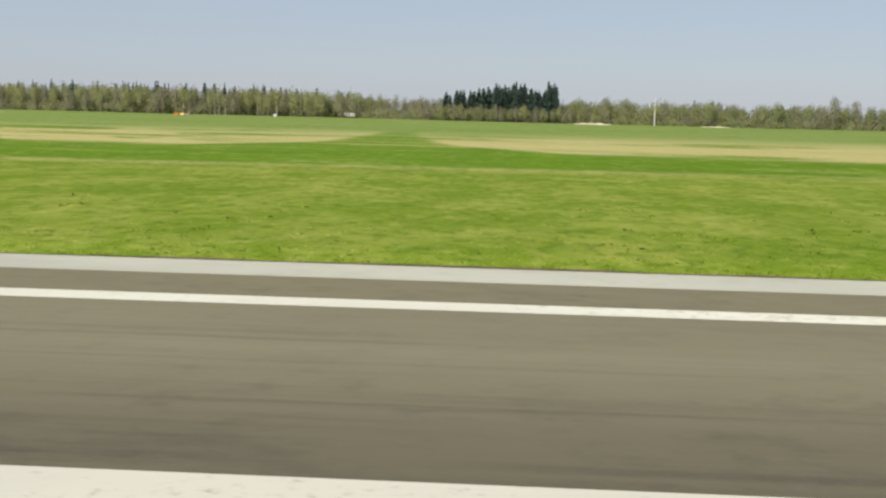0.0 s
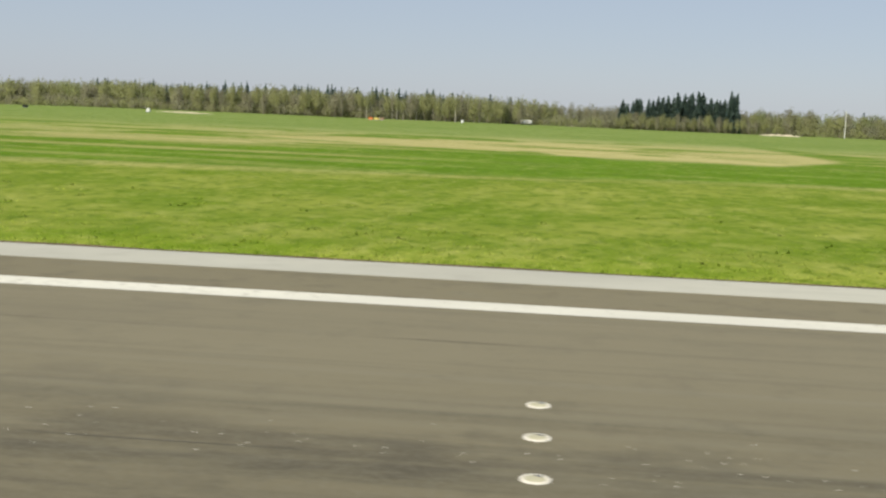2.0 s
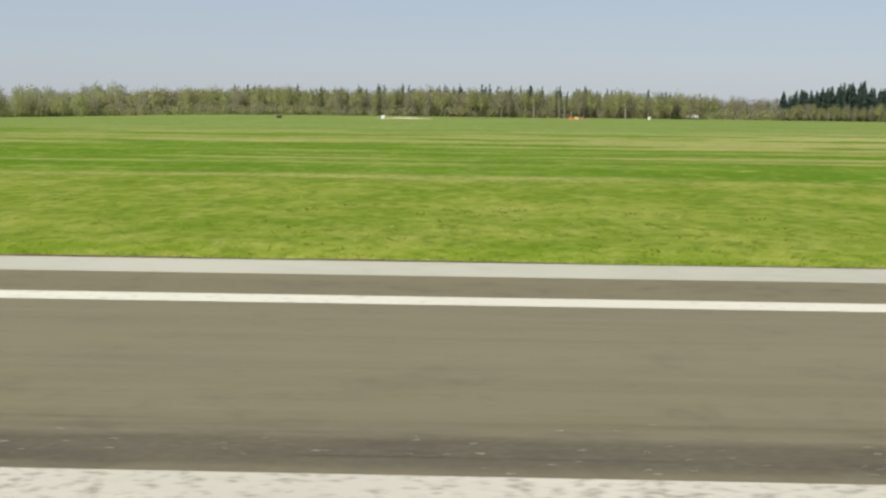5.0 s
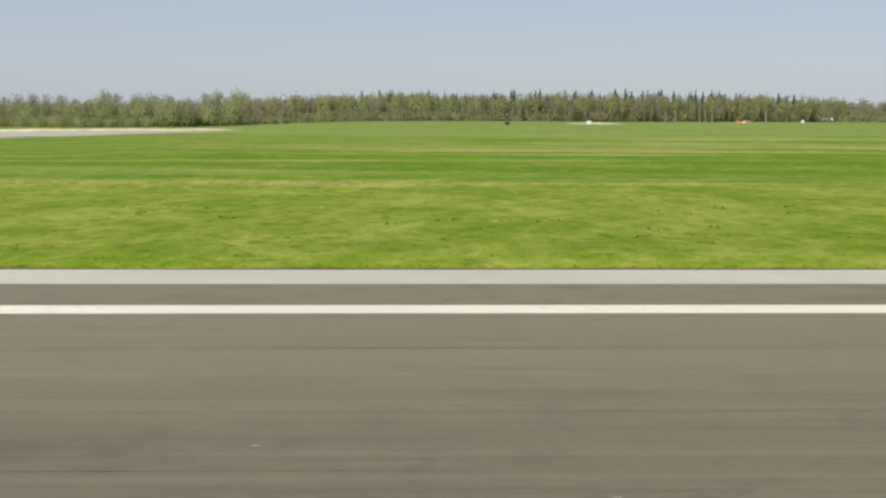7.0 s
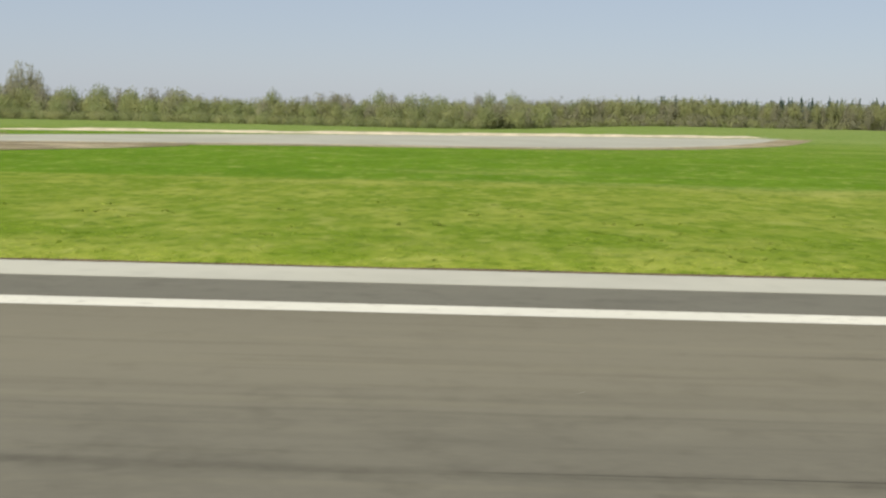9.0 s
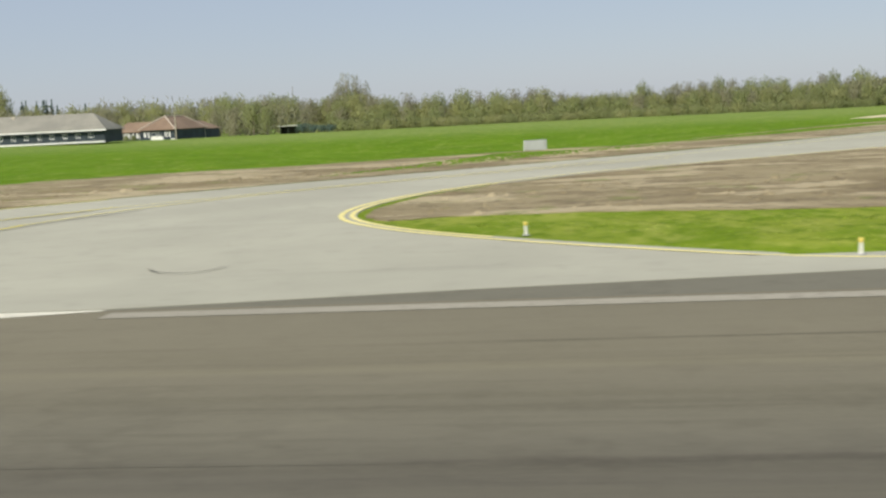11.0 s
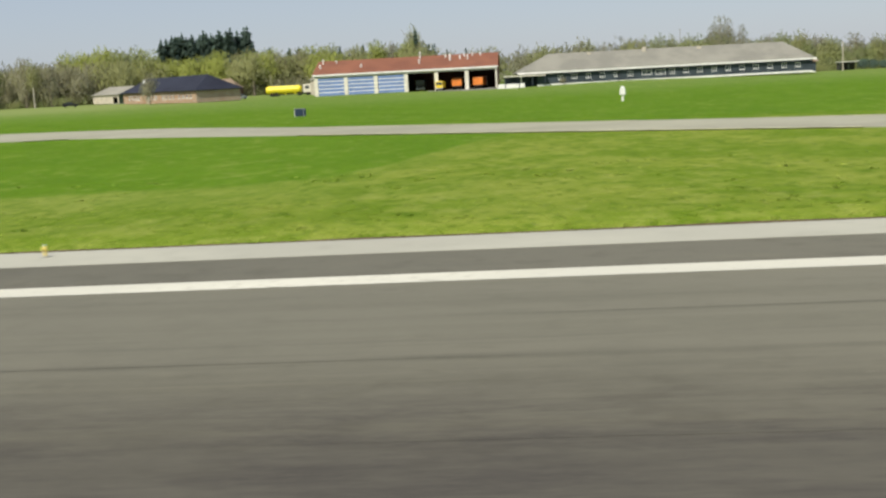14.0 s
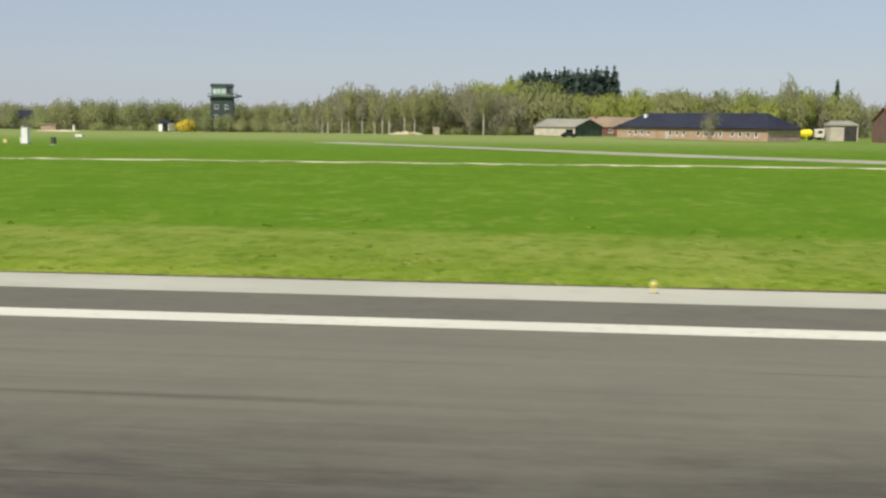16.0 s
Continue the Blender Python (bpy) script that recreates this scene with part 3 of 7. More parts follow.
def lathe(bm, profile, sides=20, axis="Z"):
    """Turns (radius, height) pairs round an axis."""
    rings = []
    for r, h in profile:
        ring = []
        for i in range(sides):
            a = 6.28319 * i / sides
            c = (r * math.cos(a), r * math.sin(a), h)
            ring.append(bm.verts.new(c if axis == "Z" else (h, c[0], c[1])))
        rings.append(ring)
    for a, b in zip(rings, rings[1:]):
        for i in range(sides):
            bm.faces.new((a[i], a[(i + 1) % sides], b[(i + 1) % sides], b[i]))
    bm.faces.new(rings[0][::-1])
    bm.faces.new(rings[-1])
    return bm


def slab(bm, loop, thick):
    """A closed plate with the given upper outline."""
    top = [bm.verts.new(p) for p in loop]
    low = [bm.verts.new((p[0], p[1], p[2] - thick)) for p in loop]
    bm.faces.new(top)
    bm.faces.new(low[::-1])
    for i in range(len(loop)):
        j = (i + 1) % len(loop)
        bm.faces.new((top[j], top[i], low[i], low[j]))
    return bm


def smooth_line(points, steps=6):
    """A soft curve through the points."""
    out = []
    p = [points[0], *points, points[-1]]
    for a, b, c, d in zip(p, p[1:], p[2:], p[3:]):
        for i in range(steps):
            u = i / steps
            out.append(tuple(0.5 * (2 * b[k] + (c[k] - a[k]) * u + (2 * a[k] - 5 * b[k] + 4 * c[k] - d[k]) * u * u + (3 * b[k] - a[k] - 3 * c[k] + d[k]) * u ** 3) for k in (0, 1)))
    out.append(points[-1])
    return out


def runway_z(y):
    return -CROWN * min(abs(y), 27.55)


def pave_z(x, y):
    """Height of the paved surfaces: runway, then level field."""
    return runway_z(y) if abs(y) < 27.55 else max(LOW, -0.661) - 0.012


def ribbon(points, width, lift):
    """A painted line or a joint along a way over the pavement, as a thin plate."""
    bm = bmesh.new()
    left, right = [], []
    for i, (x, y) in enumerate(points):
        a, b = points[max(0, i - 1)], points[min(len(points) - 1, i + 1)]
        d = Vector((b[0] - a[0], b[1] - a[1])).normalized() * width / 2
        l, r = (x - d.y, y + d.x), (x + d.y, y - d.x)
        left.append(bm.verts.new((*l, pave_z(*l) + lift)))
        right.append(bm.verts.new((*r, pave_z(*r) + lift)))
    for i in range(len(points) - 1):
        bm.faces.new((left[i], right[i], right[i + 1], left[i + 1]))
    return bm


def sheet(outline, lift, height):
    """A paved area with the given outline, draped over the ground, with a short skirt down into it."""
    bm = bmesh.new()
    top = [bm.verts.new((x, y, height(x, y) + lift)) for x, y in outline]
    low = [bm.verts.new((x, y, height(x, y) - 0.25)) for x, y in outline]
    f = bm.faces.new(top)
    f.normal_update()
    for i in range(len(top)):
        j = (i + 1) % len(top)
        bm.faces.new((top[i], low[i], low[j], top[j]))
    bmesh.ops.triangulate(bm, faces=[f], quad_method="BEAUTY", ngon_method="EAR_CLIP")
    bmesh.ops.recalc_face_normals(bm, faces=bm.faces)
    return bm


def setting(name, bm, material, label, category):
    ob = part(name, bm, material, None, label)
    return tagged(ob, label, category, kind="structure")


# ---- ground ----
def ground():
    xs = np.unique(np.concatenate([np.linspace(-9000, -1000, 17), np.linspace(-1000, -850, 7), np.linspace(-850, 250, 111), np.linspace(250, 600, 9), np.linspace(600, 8000, 16)]))
    ys = np.unique(np.concatenate([np.linspace(-8000, -200, 14), np.linspace(-200, -32, 8), [-27.7, -27.2, 27.2, 27.7], np.linspace(32, 560, 67), np.linspace(600, 9000, 16)]))
    v = np.empty((len(ys), len(xs), 3))
    for j, y in enumerate(ys):
        for i, x in enumerate(xs):
            z = field(x, y) if abs(y) > 27.5 else LOW - 0.6
            z += 0.35 * ease(250, 300, y) * noise.noise((x * 0.012, y * 0.012, 0.3))
            v[j, i] = (x, y, z)
    idx = np.arange(len(ys) * len(xs)).reshape(len(ys), len(xs))
    f = np.stack([idx[:-1, :-1], idx[:-1, 1:], idx[1:, 1:], idx[1:, :-1]], -1).reshape(-1, 4)
    ob = new("ground", mesh_of("ground", v.reshape(-1, 3), f, M_GRASS))
    return tagged(ob, "mown green airfield grass with pale hay streaks", "grass", kind="structure")


ground()


def runway():
    bm = bmesh.new()
    xs = list(range(-1800, 1001, 100))
    prof = [(-24.8, 0), (0, 0), (24.8, 0)]
    rows = [[bm.verts.new((x, y, runway_z(y))) for y, _ in prof] for x in xs]
    for a, b in zip(rows, rows[1:]):
        for i in range(len(prof) - 1):
            bm.faces.new((a[i], b[i], b[i + 1], a[i + 1]))
    ob = setting("runway", bm, M_ASPHALT, "brown-grey asphalt runway streaked with tyre rubber", "runway")
    for s in (1, -1):
        bm = bmesh.new()
        top = [(24.8, runway_z(24.8) + 0.006), (27.5, runway_z(27.5) + 0.006), (27.5, LOW - 0.3), (24.8, LOW - 0.3)]
        ring = [[bm.verts.new((x, s * y, z)) for y, z in top] for x in (-1800, -1000, -400, 0, 1000)]
        for a, b in zip(ring, ring[1:]):
            for i in range(4):
                q = (a[i], b[i], b[(i + 1) % 4], a[(i + 1) % 4])
                bm.faces.new(q if s > 0 else q[::-1])
        setting("runway_shoulder", bm, M_STRIP, "pale concrete strip along the runway edge", "pavement")
        rnd = random.Random(5 + s)
        bm = bmesh.new()
        pts = [(x, 27.86 + rnd.uniform(-0.10, 0.16)) for x in range(-1000, 400, 2)]
        va = [bm.verts.new((x, s * 27.5, LOW + 0.045)) for x, y in pts]
        vb = [bm.verts.new((x, s * (y + 0.05), LOW + 0.015)) for x, y in pts]
        for i in range(len(pts) - 1):
            if s > 0 and -446 < pts[i][0] < -372:
                continue
            q = (va[i], va[i + 1], vb[i + 1], vb[i])
            bm.faces.new(q if s > 0 else q[::-1])
        setting("verge_soil", bm, M_EDGE_SOIL, "narrow brown soil edge between concrete and grass", "soil")
    return ob


runway()


def straight(x0, x1, step=10.0, y=0.0):
    n = max(2, int(abs(x1 - x0) / step) + 1)
    return [(x0 + (x1 - x0) * i / (n - 1), y) for i in range(n)]


def marking(name, bm, material, label, group=""):
    ob = part(name, bm, material, None, label)
    return tagged(ob, label, "marking", group, "structure")


def tapered(x0, x1, y0, y1, taper, lift=0.004):
    bm = bmesh.new()
    slab(bm, [(x, y, runway_z(y) + lift) for x, y in ((x0, y1 - 0.1), (x0 + taper, y0), (x1 - taper, y0), (x1, y1 - 0.1), (x1, y1), (x0, y1))], 0.003)
    return bm


# side stripes: whole up to the exit, a bright piece across it, whole again beyond
marking("side_stripe", ribbon(straight(1000, -376, y=21.05), 1.04, 0.004), M_WHITE_LINE, "worn white runway side stripe")
marking("side_stripe", ribbon(straight(-442, -1800, y=21.05), 1.04, 0.004), M_WHITE_LINE, "worn white runway side stripe")
marking("side_stripe", tapered(-409.5, -391.8, 20.55, 21.65, 3.5, 0.010), M_WHITE_LINE, "fresh white piece of side stripe across the exit")
marking("faded_stripe", ribbon(straight(-376.1, -391.5, y=20.9), 0.70, 0.010), M_FADED, "faded remains of the side stripe")
marking("faded_stripe", ribbon(straight(-409, -441.9, y=20.95), 0.75, 0.010), M_FADED, "faded remains of the side stripe")
marking("side_stripe", ribbon(straight(1000, -1800, y=-21.05), 1.15, 0.004), M_WHITE_LINE, "worn white runway side stripe")
for x0 in (48.9, -99.8):
    for y0, y1 in ((6.9, 10.05), (-6.9, -10.05)):
        bm = bmesh.new()
        slab(bm, [(x, y, runway_z(y) + 0.004) for x, y in ((x0, min(y0, y1)), (x0 + 22.2, min(y0, y1)), (x0 + 22.2, max(y0, y1)), (x0, max(y0, y1)))], 0.003)
        if x0 > 0:
            marking("touchdown_bar", bm, M_BAR_WHOLE, "broad white touchdown bar with nearly whole paint", "touchdown bars")
        else:
            marking("touchdown_bar", bm, M_BAR, "broad white touchdown bar with chipped paint", "touchdown bars")

# tar joints across the runway
def joint(x, y0, y1, width, seed, material=M_TAR, lift=0.008, name="tar_joint", label="dark tar-filled joint across the asphalt"):
    r = random.Random(seed)
    n = max(3, int(abs(y1 - y0) / 1.2))
    pts = [(x + r.uniform(-0.05, 0.05), y0 + (y1 - y0) * i / n) for i in range(n + 1)]
    return marking(name, ribbon(pts, width, lift), material, label)


joint(-202.05, -24.8, 24.75, 0.065, 1)
joint(-66.7, -24.8, 24.75, 0.09, 2)
joint(-496.4, 21.7, 24.75, 0.20, 3)
joint(-499.5, 12.4, 20.4, 0.14, 4, M_RUBBER)
joint(-640.5, 10.0, 24.75, 0.14, 5)
for k, (x, y, l, w) in enumerate(((-471.8, 11.5, 2.1, 0.07), (-503.75, 11.7, 0.35, 0.16), (-397.5, 11.0, 1.0, 0.16), (-25.5, 14.55, 1.8, 0.07))):
    r = random.Random(90 + k)
    pts = [(x - l / 2 + l * i / 8, y + r.uniform(-0.02, 0.02)) for i in range(9)]
    marking("skid_mark", ribbon(pts, w, 0.003 + 0.0004 * k), M_RUBBER, "black tyre skid mark along the runway", "skid marks")


marking("skid_mark", ribbon(smooth_line([(-393.5, 28.7), (-393.0, 28.0), (-392.2, 27.7), (-391.7, 28.0), (-391.4, 28.7)], 5), 0.055, 0.045), M_TAXI_MARK, "curved dark tyre mark on the pale concrete", "skid marks")


def paving_seam(y, seed, width, end=120.0):
    """A dark lengthwise seam between two lanes of asphalt, broken and uneven."""
    r = random.Random(seed)
    bm = bmesh.new()
    x = -760.0
    while x < end:
        l = r.uniform(2.5, 16.0)
        n = max(2, int(l / 1.5))
        w = width * r.uniform(0.5, 1.2)
        last = None
        for i in range(n + 1):
            u = i / n
            k = w * (0.25 + 0.75 * math.sin(3.1416 * u)) * r.uniform(0.7, 1.3) / 2
            yy = y + r.uniform(-0.015, 0.015)
            a = bm.verts.new((x + l * u, yy - k, runway_z(yy - k) + 0.003))
            b = bm.verts.new((x + l * u, yy + k, runway_z(yy + k) + 0.003))
            if last:
                bm.faces.new((last[0], a, b, last[1]))
            last = (a, b)
        x += l + r.uniform(2.0, 26.0)
    return marking("paving_seam", bm, M_SEAM, "dark broken seam between lanes of asphalt", "paving seams")


paving_seam(10.65, 40, 0.024)
paving_seam(14.25, 41, 0.028, -470.0)
paving_seam(17.12, 42, 0.026)


def flecks():
    """Small pale chips strewn over the runway."""
    r = random.Random(11)
    v, f = [], []
    for _ in range(900):
        x = r.uniform(-112, 20) if r.random() < 0.8 else r.uniform(-690, 20)
        y = r.gauss(10.9, 0.4) if x > -120 else r.uniform(8.5, 15)
        s, a = r.uniform(0.005, 0.015), r.uniform(0, 3.1)
        z = runway_z(y) + 0.004
        k = len(v)
        for d in range(5):
            b = a + d * 1.2566
            q = s * r.uniform(0.6, 1.2)
            v.append((x + 1.7 * q * math.cos(b), y + q * math.sin(b), z))
        v.append((x, y, z + s * 0.4))
        f += [(k + d, k + (d + 1) % 5, k + 5) for d in range(5)]
    ob = new("paint_chip", mesh_of("paint_chip", v, f, M_CHIP))
    tagged(ob, "small pale chips strewn over the runway asphalt", "debris", kind="stuff")


flecks()

# ---- the curved exit ----
EXIT_NEAR = smooth_line([(-374.0, 26.2), (-376.4, 26.9), (-379.7, 29.1), (-384.0, 32.5), (-388.3, 36.9), (-390.9, 42.2), (-390.4, 49.0), (-387.1, 56.0), (-380.5, 64.0), (-370.0, 71.5), (-350.0, 86.5), (-322.0, 111.0), (-290.0, 124.0), (-255.0, 135.0), (-232.0, 165.0), (-211.5, 217.0)], 5)
EXIT_FAR = smooth_line([(-212.0, 220.0), (-265.0, 193.0), (-305.0, 165.0), (-353.0, 106.5), (-382.0, 78.0), (-399.0, 64.0), (-410.0, 53.6), (-417.2, 46.0), (-424.2, 38.9), (-429.0, 33.2), (-435.0, 28.2), (-444.0, 27.5)], 5)
def beside(way, off):
    """The way moved sideways by off metres, to its left."""
    out = []
    for i, (x, y) in enumerate(way):
        a, b = way[max(0, i - 1)], way[min(len(way) - 1, i + 1)]
        d = Vector((b[0] - a[0], b[1] - a[1])).normalized()
        out.append((x - d.y * off, y + d.x * off))
    return out


# the part on the runway's own slope, then the part on the level field
apron = [(-444.0, 24.8), (-430.0, 23.3), (-412.0, 21.75), (-392.0, 21.75), (-384.0, 23.2), (-372.5, 24.8), (-372.5, 27.5), (-444.0, 27.5)]
setting("exit_apron", sheet(apron, 0.012, pave_z), M_EXIT, "pale grey concrete where the exit leaves the runway", "taxiway")
outline = [(-376.9, 27.5)] + [p for p in beside(EXIT_NEAR, -0.60) if p[1] > 27.8] + EXIT_FAR
setting("exit_taxiway", sheet(outline, 0.007, lambda x, y: LOW + 0.012), M_EXIT, "pale grey concrete exit curving off the runway", "taxiway")

marking("yellow_edge_line", ribbon([(p[0], p[1] - 0.5) for p in EXIT_FAR[len(EXIT_FAR) // 2:-6]][::-1], 0.30, 0.017), M_PALE_YELLOW, "thin yellow line along the taxiway edge")
marking("yellow_edge_line", ribbon(smooth_line([(-442.6, 21.2), (-439.0, 23.1), (-434.8, 26.4), (-431.0, 30.0)]), 0.40, 0.017), M_PALE_YELLOW, "yellow line leaving the side stripe")
tip = [p for p in EXIT_NEAR if p[1] < 150]
for off, way in ((0.0, tip), (-0.42, [p for p in tip if 33.0 < p[1] < 58.0])):
    marking("yellow_edge_line", ribbon(beside(way, off), 0.22, 0.017), M_PALE_YELLOW, "yellow double line round the island's tip", "double yellow line")
marking("yellow_lead_line", ribbon(smooth_line([(-386.0, 6.8), (-389.6, 8.8), (-392.2, 10.5), (-395.4, 13.7), (-398.1, 17.1), (-400.5, 21.2), (-404.1, 29.1), (-405.2, 36.2), (-404.3, 43.6)], 8), 0.20, 0.019), M_YELLOW_LINE, "bright yellow curved line from runway to taxiway")
marking("yellow_lead_line", ribbon(smooth_line([(-404.3, 43.6), (-400.9, 51.6), (-392.0, 62.0), (-375.0, 76.0)], 8), 0.20, 0.019), M_PALE_YELLOW, "fading end of the curved yellow line")
marking("yellow_lead_line", ribbon(smooth_line([(-444.0, 4.2), (-440.0, 6.8), (-437.0, 9.1), (-434.6, 11.0), (-432.4, 13.4), (-429.6, 17.2), (-427.0, 21.0), (-424.4, 24.8), (-418.0, 33.0), (-411.2, 40.6), (-403.4, 51.2)], 8), 0.18, 0.018), M_YELLOW_LINE, "yellow line running up from the runway")
marking("yellow_lead_line", ribbon(smooth_line([(-403.4, 51.2), (-392.5, 62.6), (-362.0, 92.0), (-318.0, 140.0)], 8), 0.16, 0.018), M_PALE_YELLOW, "faded yellow line down the taxiway's middle")

def ragged(points, amount, seed):
    """A closed outline frayed by random steps inward and outward."""
    r = random.Random(seed)
    return [(x + r.uniform(-amount, amount), y + r.uniform(-amount, amount) * 0.8) for x, y in points]


SOIL_A = [(-388.6, 39.6), (-386.0, 40.6), (-380.0, 40.2), (-373.0, 38.6), (-362.0, 38.9), (-355.0, 38.0), (-350.0, 41.0), (-345.0, 47.0), (-337.0, 55.0), (-318.0, 80.0), (-300.0, 112.0), (-322.0, 110.4), (-350.0, 86.0), (-370.0, 71.0), (-380.0, 63.4), (-386.2, 55.6), (-389.3, 48.6), (-389.9, 42.2)]
setting("soil_island", sheet(ragged(smooth_line(SOIL_A + SOIL_A[:1], 7)[:-1], 0.22, 71), 0.034, field), M_SOIL, "bare brown soil island inside the taxiway curve", "soil")
SOIL_B = [(-439.0, 55.0), (-431.0, 47.0), (-424.5, 39.3), (-417.5, 46.3), (-410.3, 53.9), (-399.3, 64.3), (-382.3, 78.3), (-353.4, 107.0), (-330.0, 140.0), (-345.0, 139.0), (-373.0, 106.0), (-390.0, 95.0), (-404.0, 87.0), (-416.5, 82.0), (-427.5, 72.0), (-433.5, 61.5)]
SOIL_B_RIM = smooth_line(SOIL_B + SOIL_B[:1], 9)[:-1]
setting("soil_verge", sheet([p if 2 * 9 <= i < 8 * 9 else q for i, (p, q) in enumerate(zip(SOIL_B_RIM, ragged(SOIL_B_RIM, 0.75, 72)))], 0.034, field), M_SOIL, "bare brown soil beside the new taxiway", "soil")


ARCS = [[(-403.9, 49.6), (-407.0, 45.5), (-408.6, 41.7), (-409.4, 37.3), (-409.3, 33.3), (-408.4, 30.4)],
        [(-401.3, 49.2), (-403.5, 44.3), (-404.6, 39.6), (-405.1, 35.5)]]
# wheels of turning aircraft have left faint arcs on the exit's concrete
for arc in ARCS:
    marking("tyre_arc", ribbon(smooth_line(arc, 6), 0.30, 0.016), M_TYRE_ARC, "faint dark arc of tyre marks on the concrete", "tyre arcs")


def clods():
    """Lumps of earth and stones on the bare soil."""
    r = random.Random(31)
    v, f = [], []
    for k in range(1500):
        if k % 3:
            u = r.random()
            x, y = -426 + 52 * u + r.uniform(-2, 4), 48 + 42 * u + r.uniform(0, 9)
        else:
            x, y = r.uniform(-388, -345), r.uniform(41, 54)
        s, a = r.uniform(0.04, 0.11) * (2.2 if r.random() < 0.06 else 1), r.uniform(0, 6.28)
        z, b = field(x, y) + 0.03, len(v)
        for d in range(5):
            q = s * r.uniform(0.7, 1.3)
            v.append((x + 1.5 * q * math.cos(a + d * 1.2566), y + q * math.sin(a + d * 1.2566), z))
        for d in range(3):
            q = s * r.uniform(0.3, 0.7)
            v.append((x + q * math.cos(a + d * 2.0944), y + q * math.sin(a + d * 2.0944), z + s * r.uniform(0.4, 0.8)))
        f += [(b + 5, b + 6, b + 7), (b, b + 1, b + 5), (b + 1, b + 6, b + 5), (b + 1, b + 2, b + 6), (b + 2, b + 3, b + 6), (b + 3, b + 7, b + 6), (b + 3, b + 4, b + 7), (b + 4, b + 5, b + 7), (b + 4, b, b + 5)]
    ob = new("earth_clod", mesh_of("earth_clod", v, f, M_SOIL))
    tagged(ob, "scattered lumps of dry earth and stones", "debris", kind="stuff")


clods()

# ---- the older taxiway to the buildings ----
T_FAR = [(-474.6, 27.55), (-476.6, 29.0), (-482.2, 33.1), (-491.9, 38.5), (-497.8, 42.7), (-505.7, 48.2), (-520.7, 60.2), (-538.5, 69.8), (-554.0, 78.0), (-583.0, 95.0), (-604.0, 110.5), (-648.0, 125.5), (-684.0, 152.0), (-738.0, 207.0)]
T_NEAR = [(-742.0, 200.0), (-688.0, 143.0), (-662.0, 122.0), (-650.0, 111.5), (-613.0, 97.0), (-603.0, 94.6), (-572.0, 76.2), (-545.0, 60.0), (-529.6, 52.0), (-518.5, 44.6), (-508.2, 37.2), (-502.6, 27.9), (-502.4, 27.55)]
setting("old_taxiway", sheet(smooth_line(T_FAR[4:], 5) + smooth_line(T_NEAR[:-2], 5), 0.045, lambda x, y: field(x, y) + swale(x, y)), M_TAXI, "grey weathered concrete taxiway with dark joints", "taxiway")
setting("taxiway_junction", sheet(smooth_line(T_FAR[:6], 5) + [(-506.5, 42.0)] + smooth_line(T_NEAR[-3:], 4), 0.038, lambda x, y: field(x, y) + swale(x, y)), M_JUNCTION, "pale concrete junction beside the runway", "taxiway")
for k, (xa, ya, xb, yb) in enumerate(((-505.6, 40.4, -505.8, 48.0), (-510.7, 39.4, -510.9, 49.2), (-515.6, 43.2, -516.0, 52.6))):
    bm = ribbon([(xa, ya), ((xa + xb) / 2 + 0.05, (ya + yb) / 2), (xb, yb)], 0.07, 0.0)
    for v in bm.verts:
        v.co.z = LOW + 0.050
    marking("slab_joint", bm, M_TAR, "dark joint between concrete slabs", "slab joints")
def gravel_bank():
    """A pale strip beyond the taxiway, raised into a ridge to show from the camera."""
    way = smooth_line([(-342.0, 162.0), (-322.0, 171.0), (-302.0, 179.0), (-280.0, 189.0), (-255.0, 203.0), (-225.0, 222.0), (-211.0, 231.5)], 6)
    dice = random.Random(23)
    bm = bmesh.new()
    rows = []
    for i, (x, y) in enumerate(way):
        end = min(1.0, i / 4, (len(way) - 1 - i) / 4)
        h = end * dice.uniform(0.25, 0.5)
        row_way = [(-3.2, -0.05), (-1.2, h * 0.8), (0.3, h), (1.6, h * 0.7), (3.4, -0.05)]
        rows.append([bm.verts.new((x + 0.45 * k, y + k, field(x, y) + z)) for k, z in row_way])
    for a, b in zip(rows, rows[1:]):
        for k in range(4):
            bm.faces.new((a[k], b[k], b[k + 1], a[k + 1]))
    setting("gravel_bank", bm, M_SAND, "pale concrete strip beyond the taxiway, raised to suit the camera's view", "gravel")
    bm = ribbon(beside(smooth_line([(-322.0, 111.0), (-290.0, 124.0), (-255.0, 135.0), (-232.0, 165.0), (-211.5, 217.0)], 6), -2.2), 6.0, 0.0)
    for v in bm.verts:
        v.co.z = field(v.co.x, v.co.y) + 0.02
    setting("taxiway_soil", bm, M_SOIL, "strip of bare soil along the taxiway edge", "soil")


gravel_bank()
edge_dice = random.Random(17)
for way in (smooth_line(T_FAR[4:], 6), smooth_line(T_NEAR[:8], 6)):
    i = 2
    while i < len(way) - 6:
        n = edge_dice.randint(3, 9)
        bm = ribbon(way[i:i + n], edge_dice.uniform(0.25, 0.6), 0.0)
        for v in bm.verts:
            v.co.z = field(v.co.x, v.co.y) + 0.056
        marking("dry_verge", bm, M_DRY, "pale dry grass and grit along the taxiway edge", "dry verges")
        i += n + edge_dice.randint(1, 4)
lane = smooth_line([(-650.0, 110.2), (-683.0, 109.6), (-714.0, 107.4), (-760.0, 105.0), (-860.0, 101.0)], 6)
lane = [(x, y + 1.5) for x, y in lane] + [(x, y - 1.5) for x, y in lane[::-1]]
setting("side_lane", sheet(lane, 0.05, field), M_LANE, "narrow pale concrete lane across the grass", "lane")


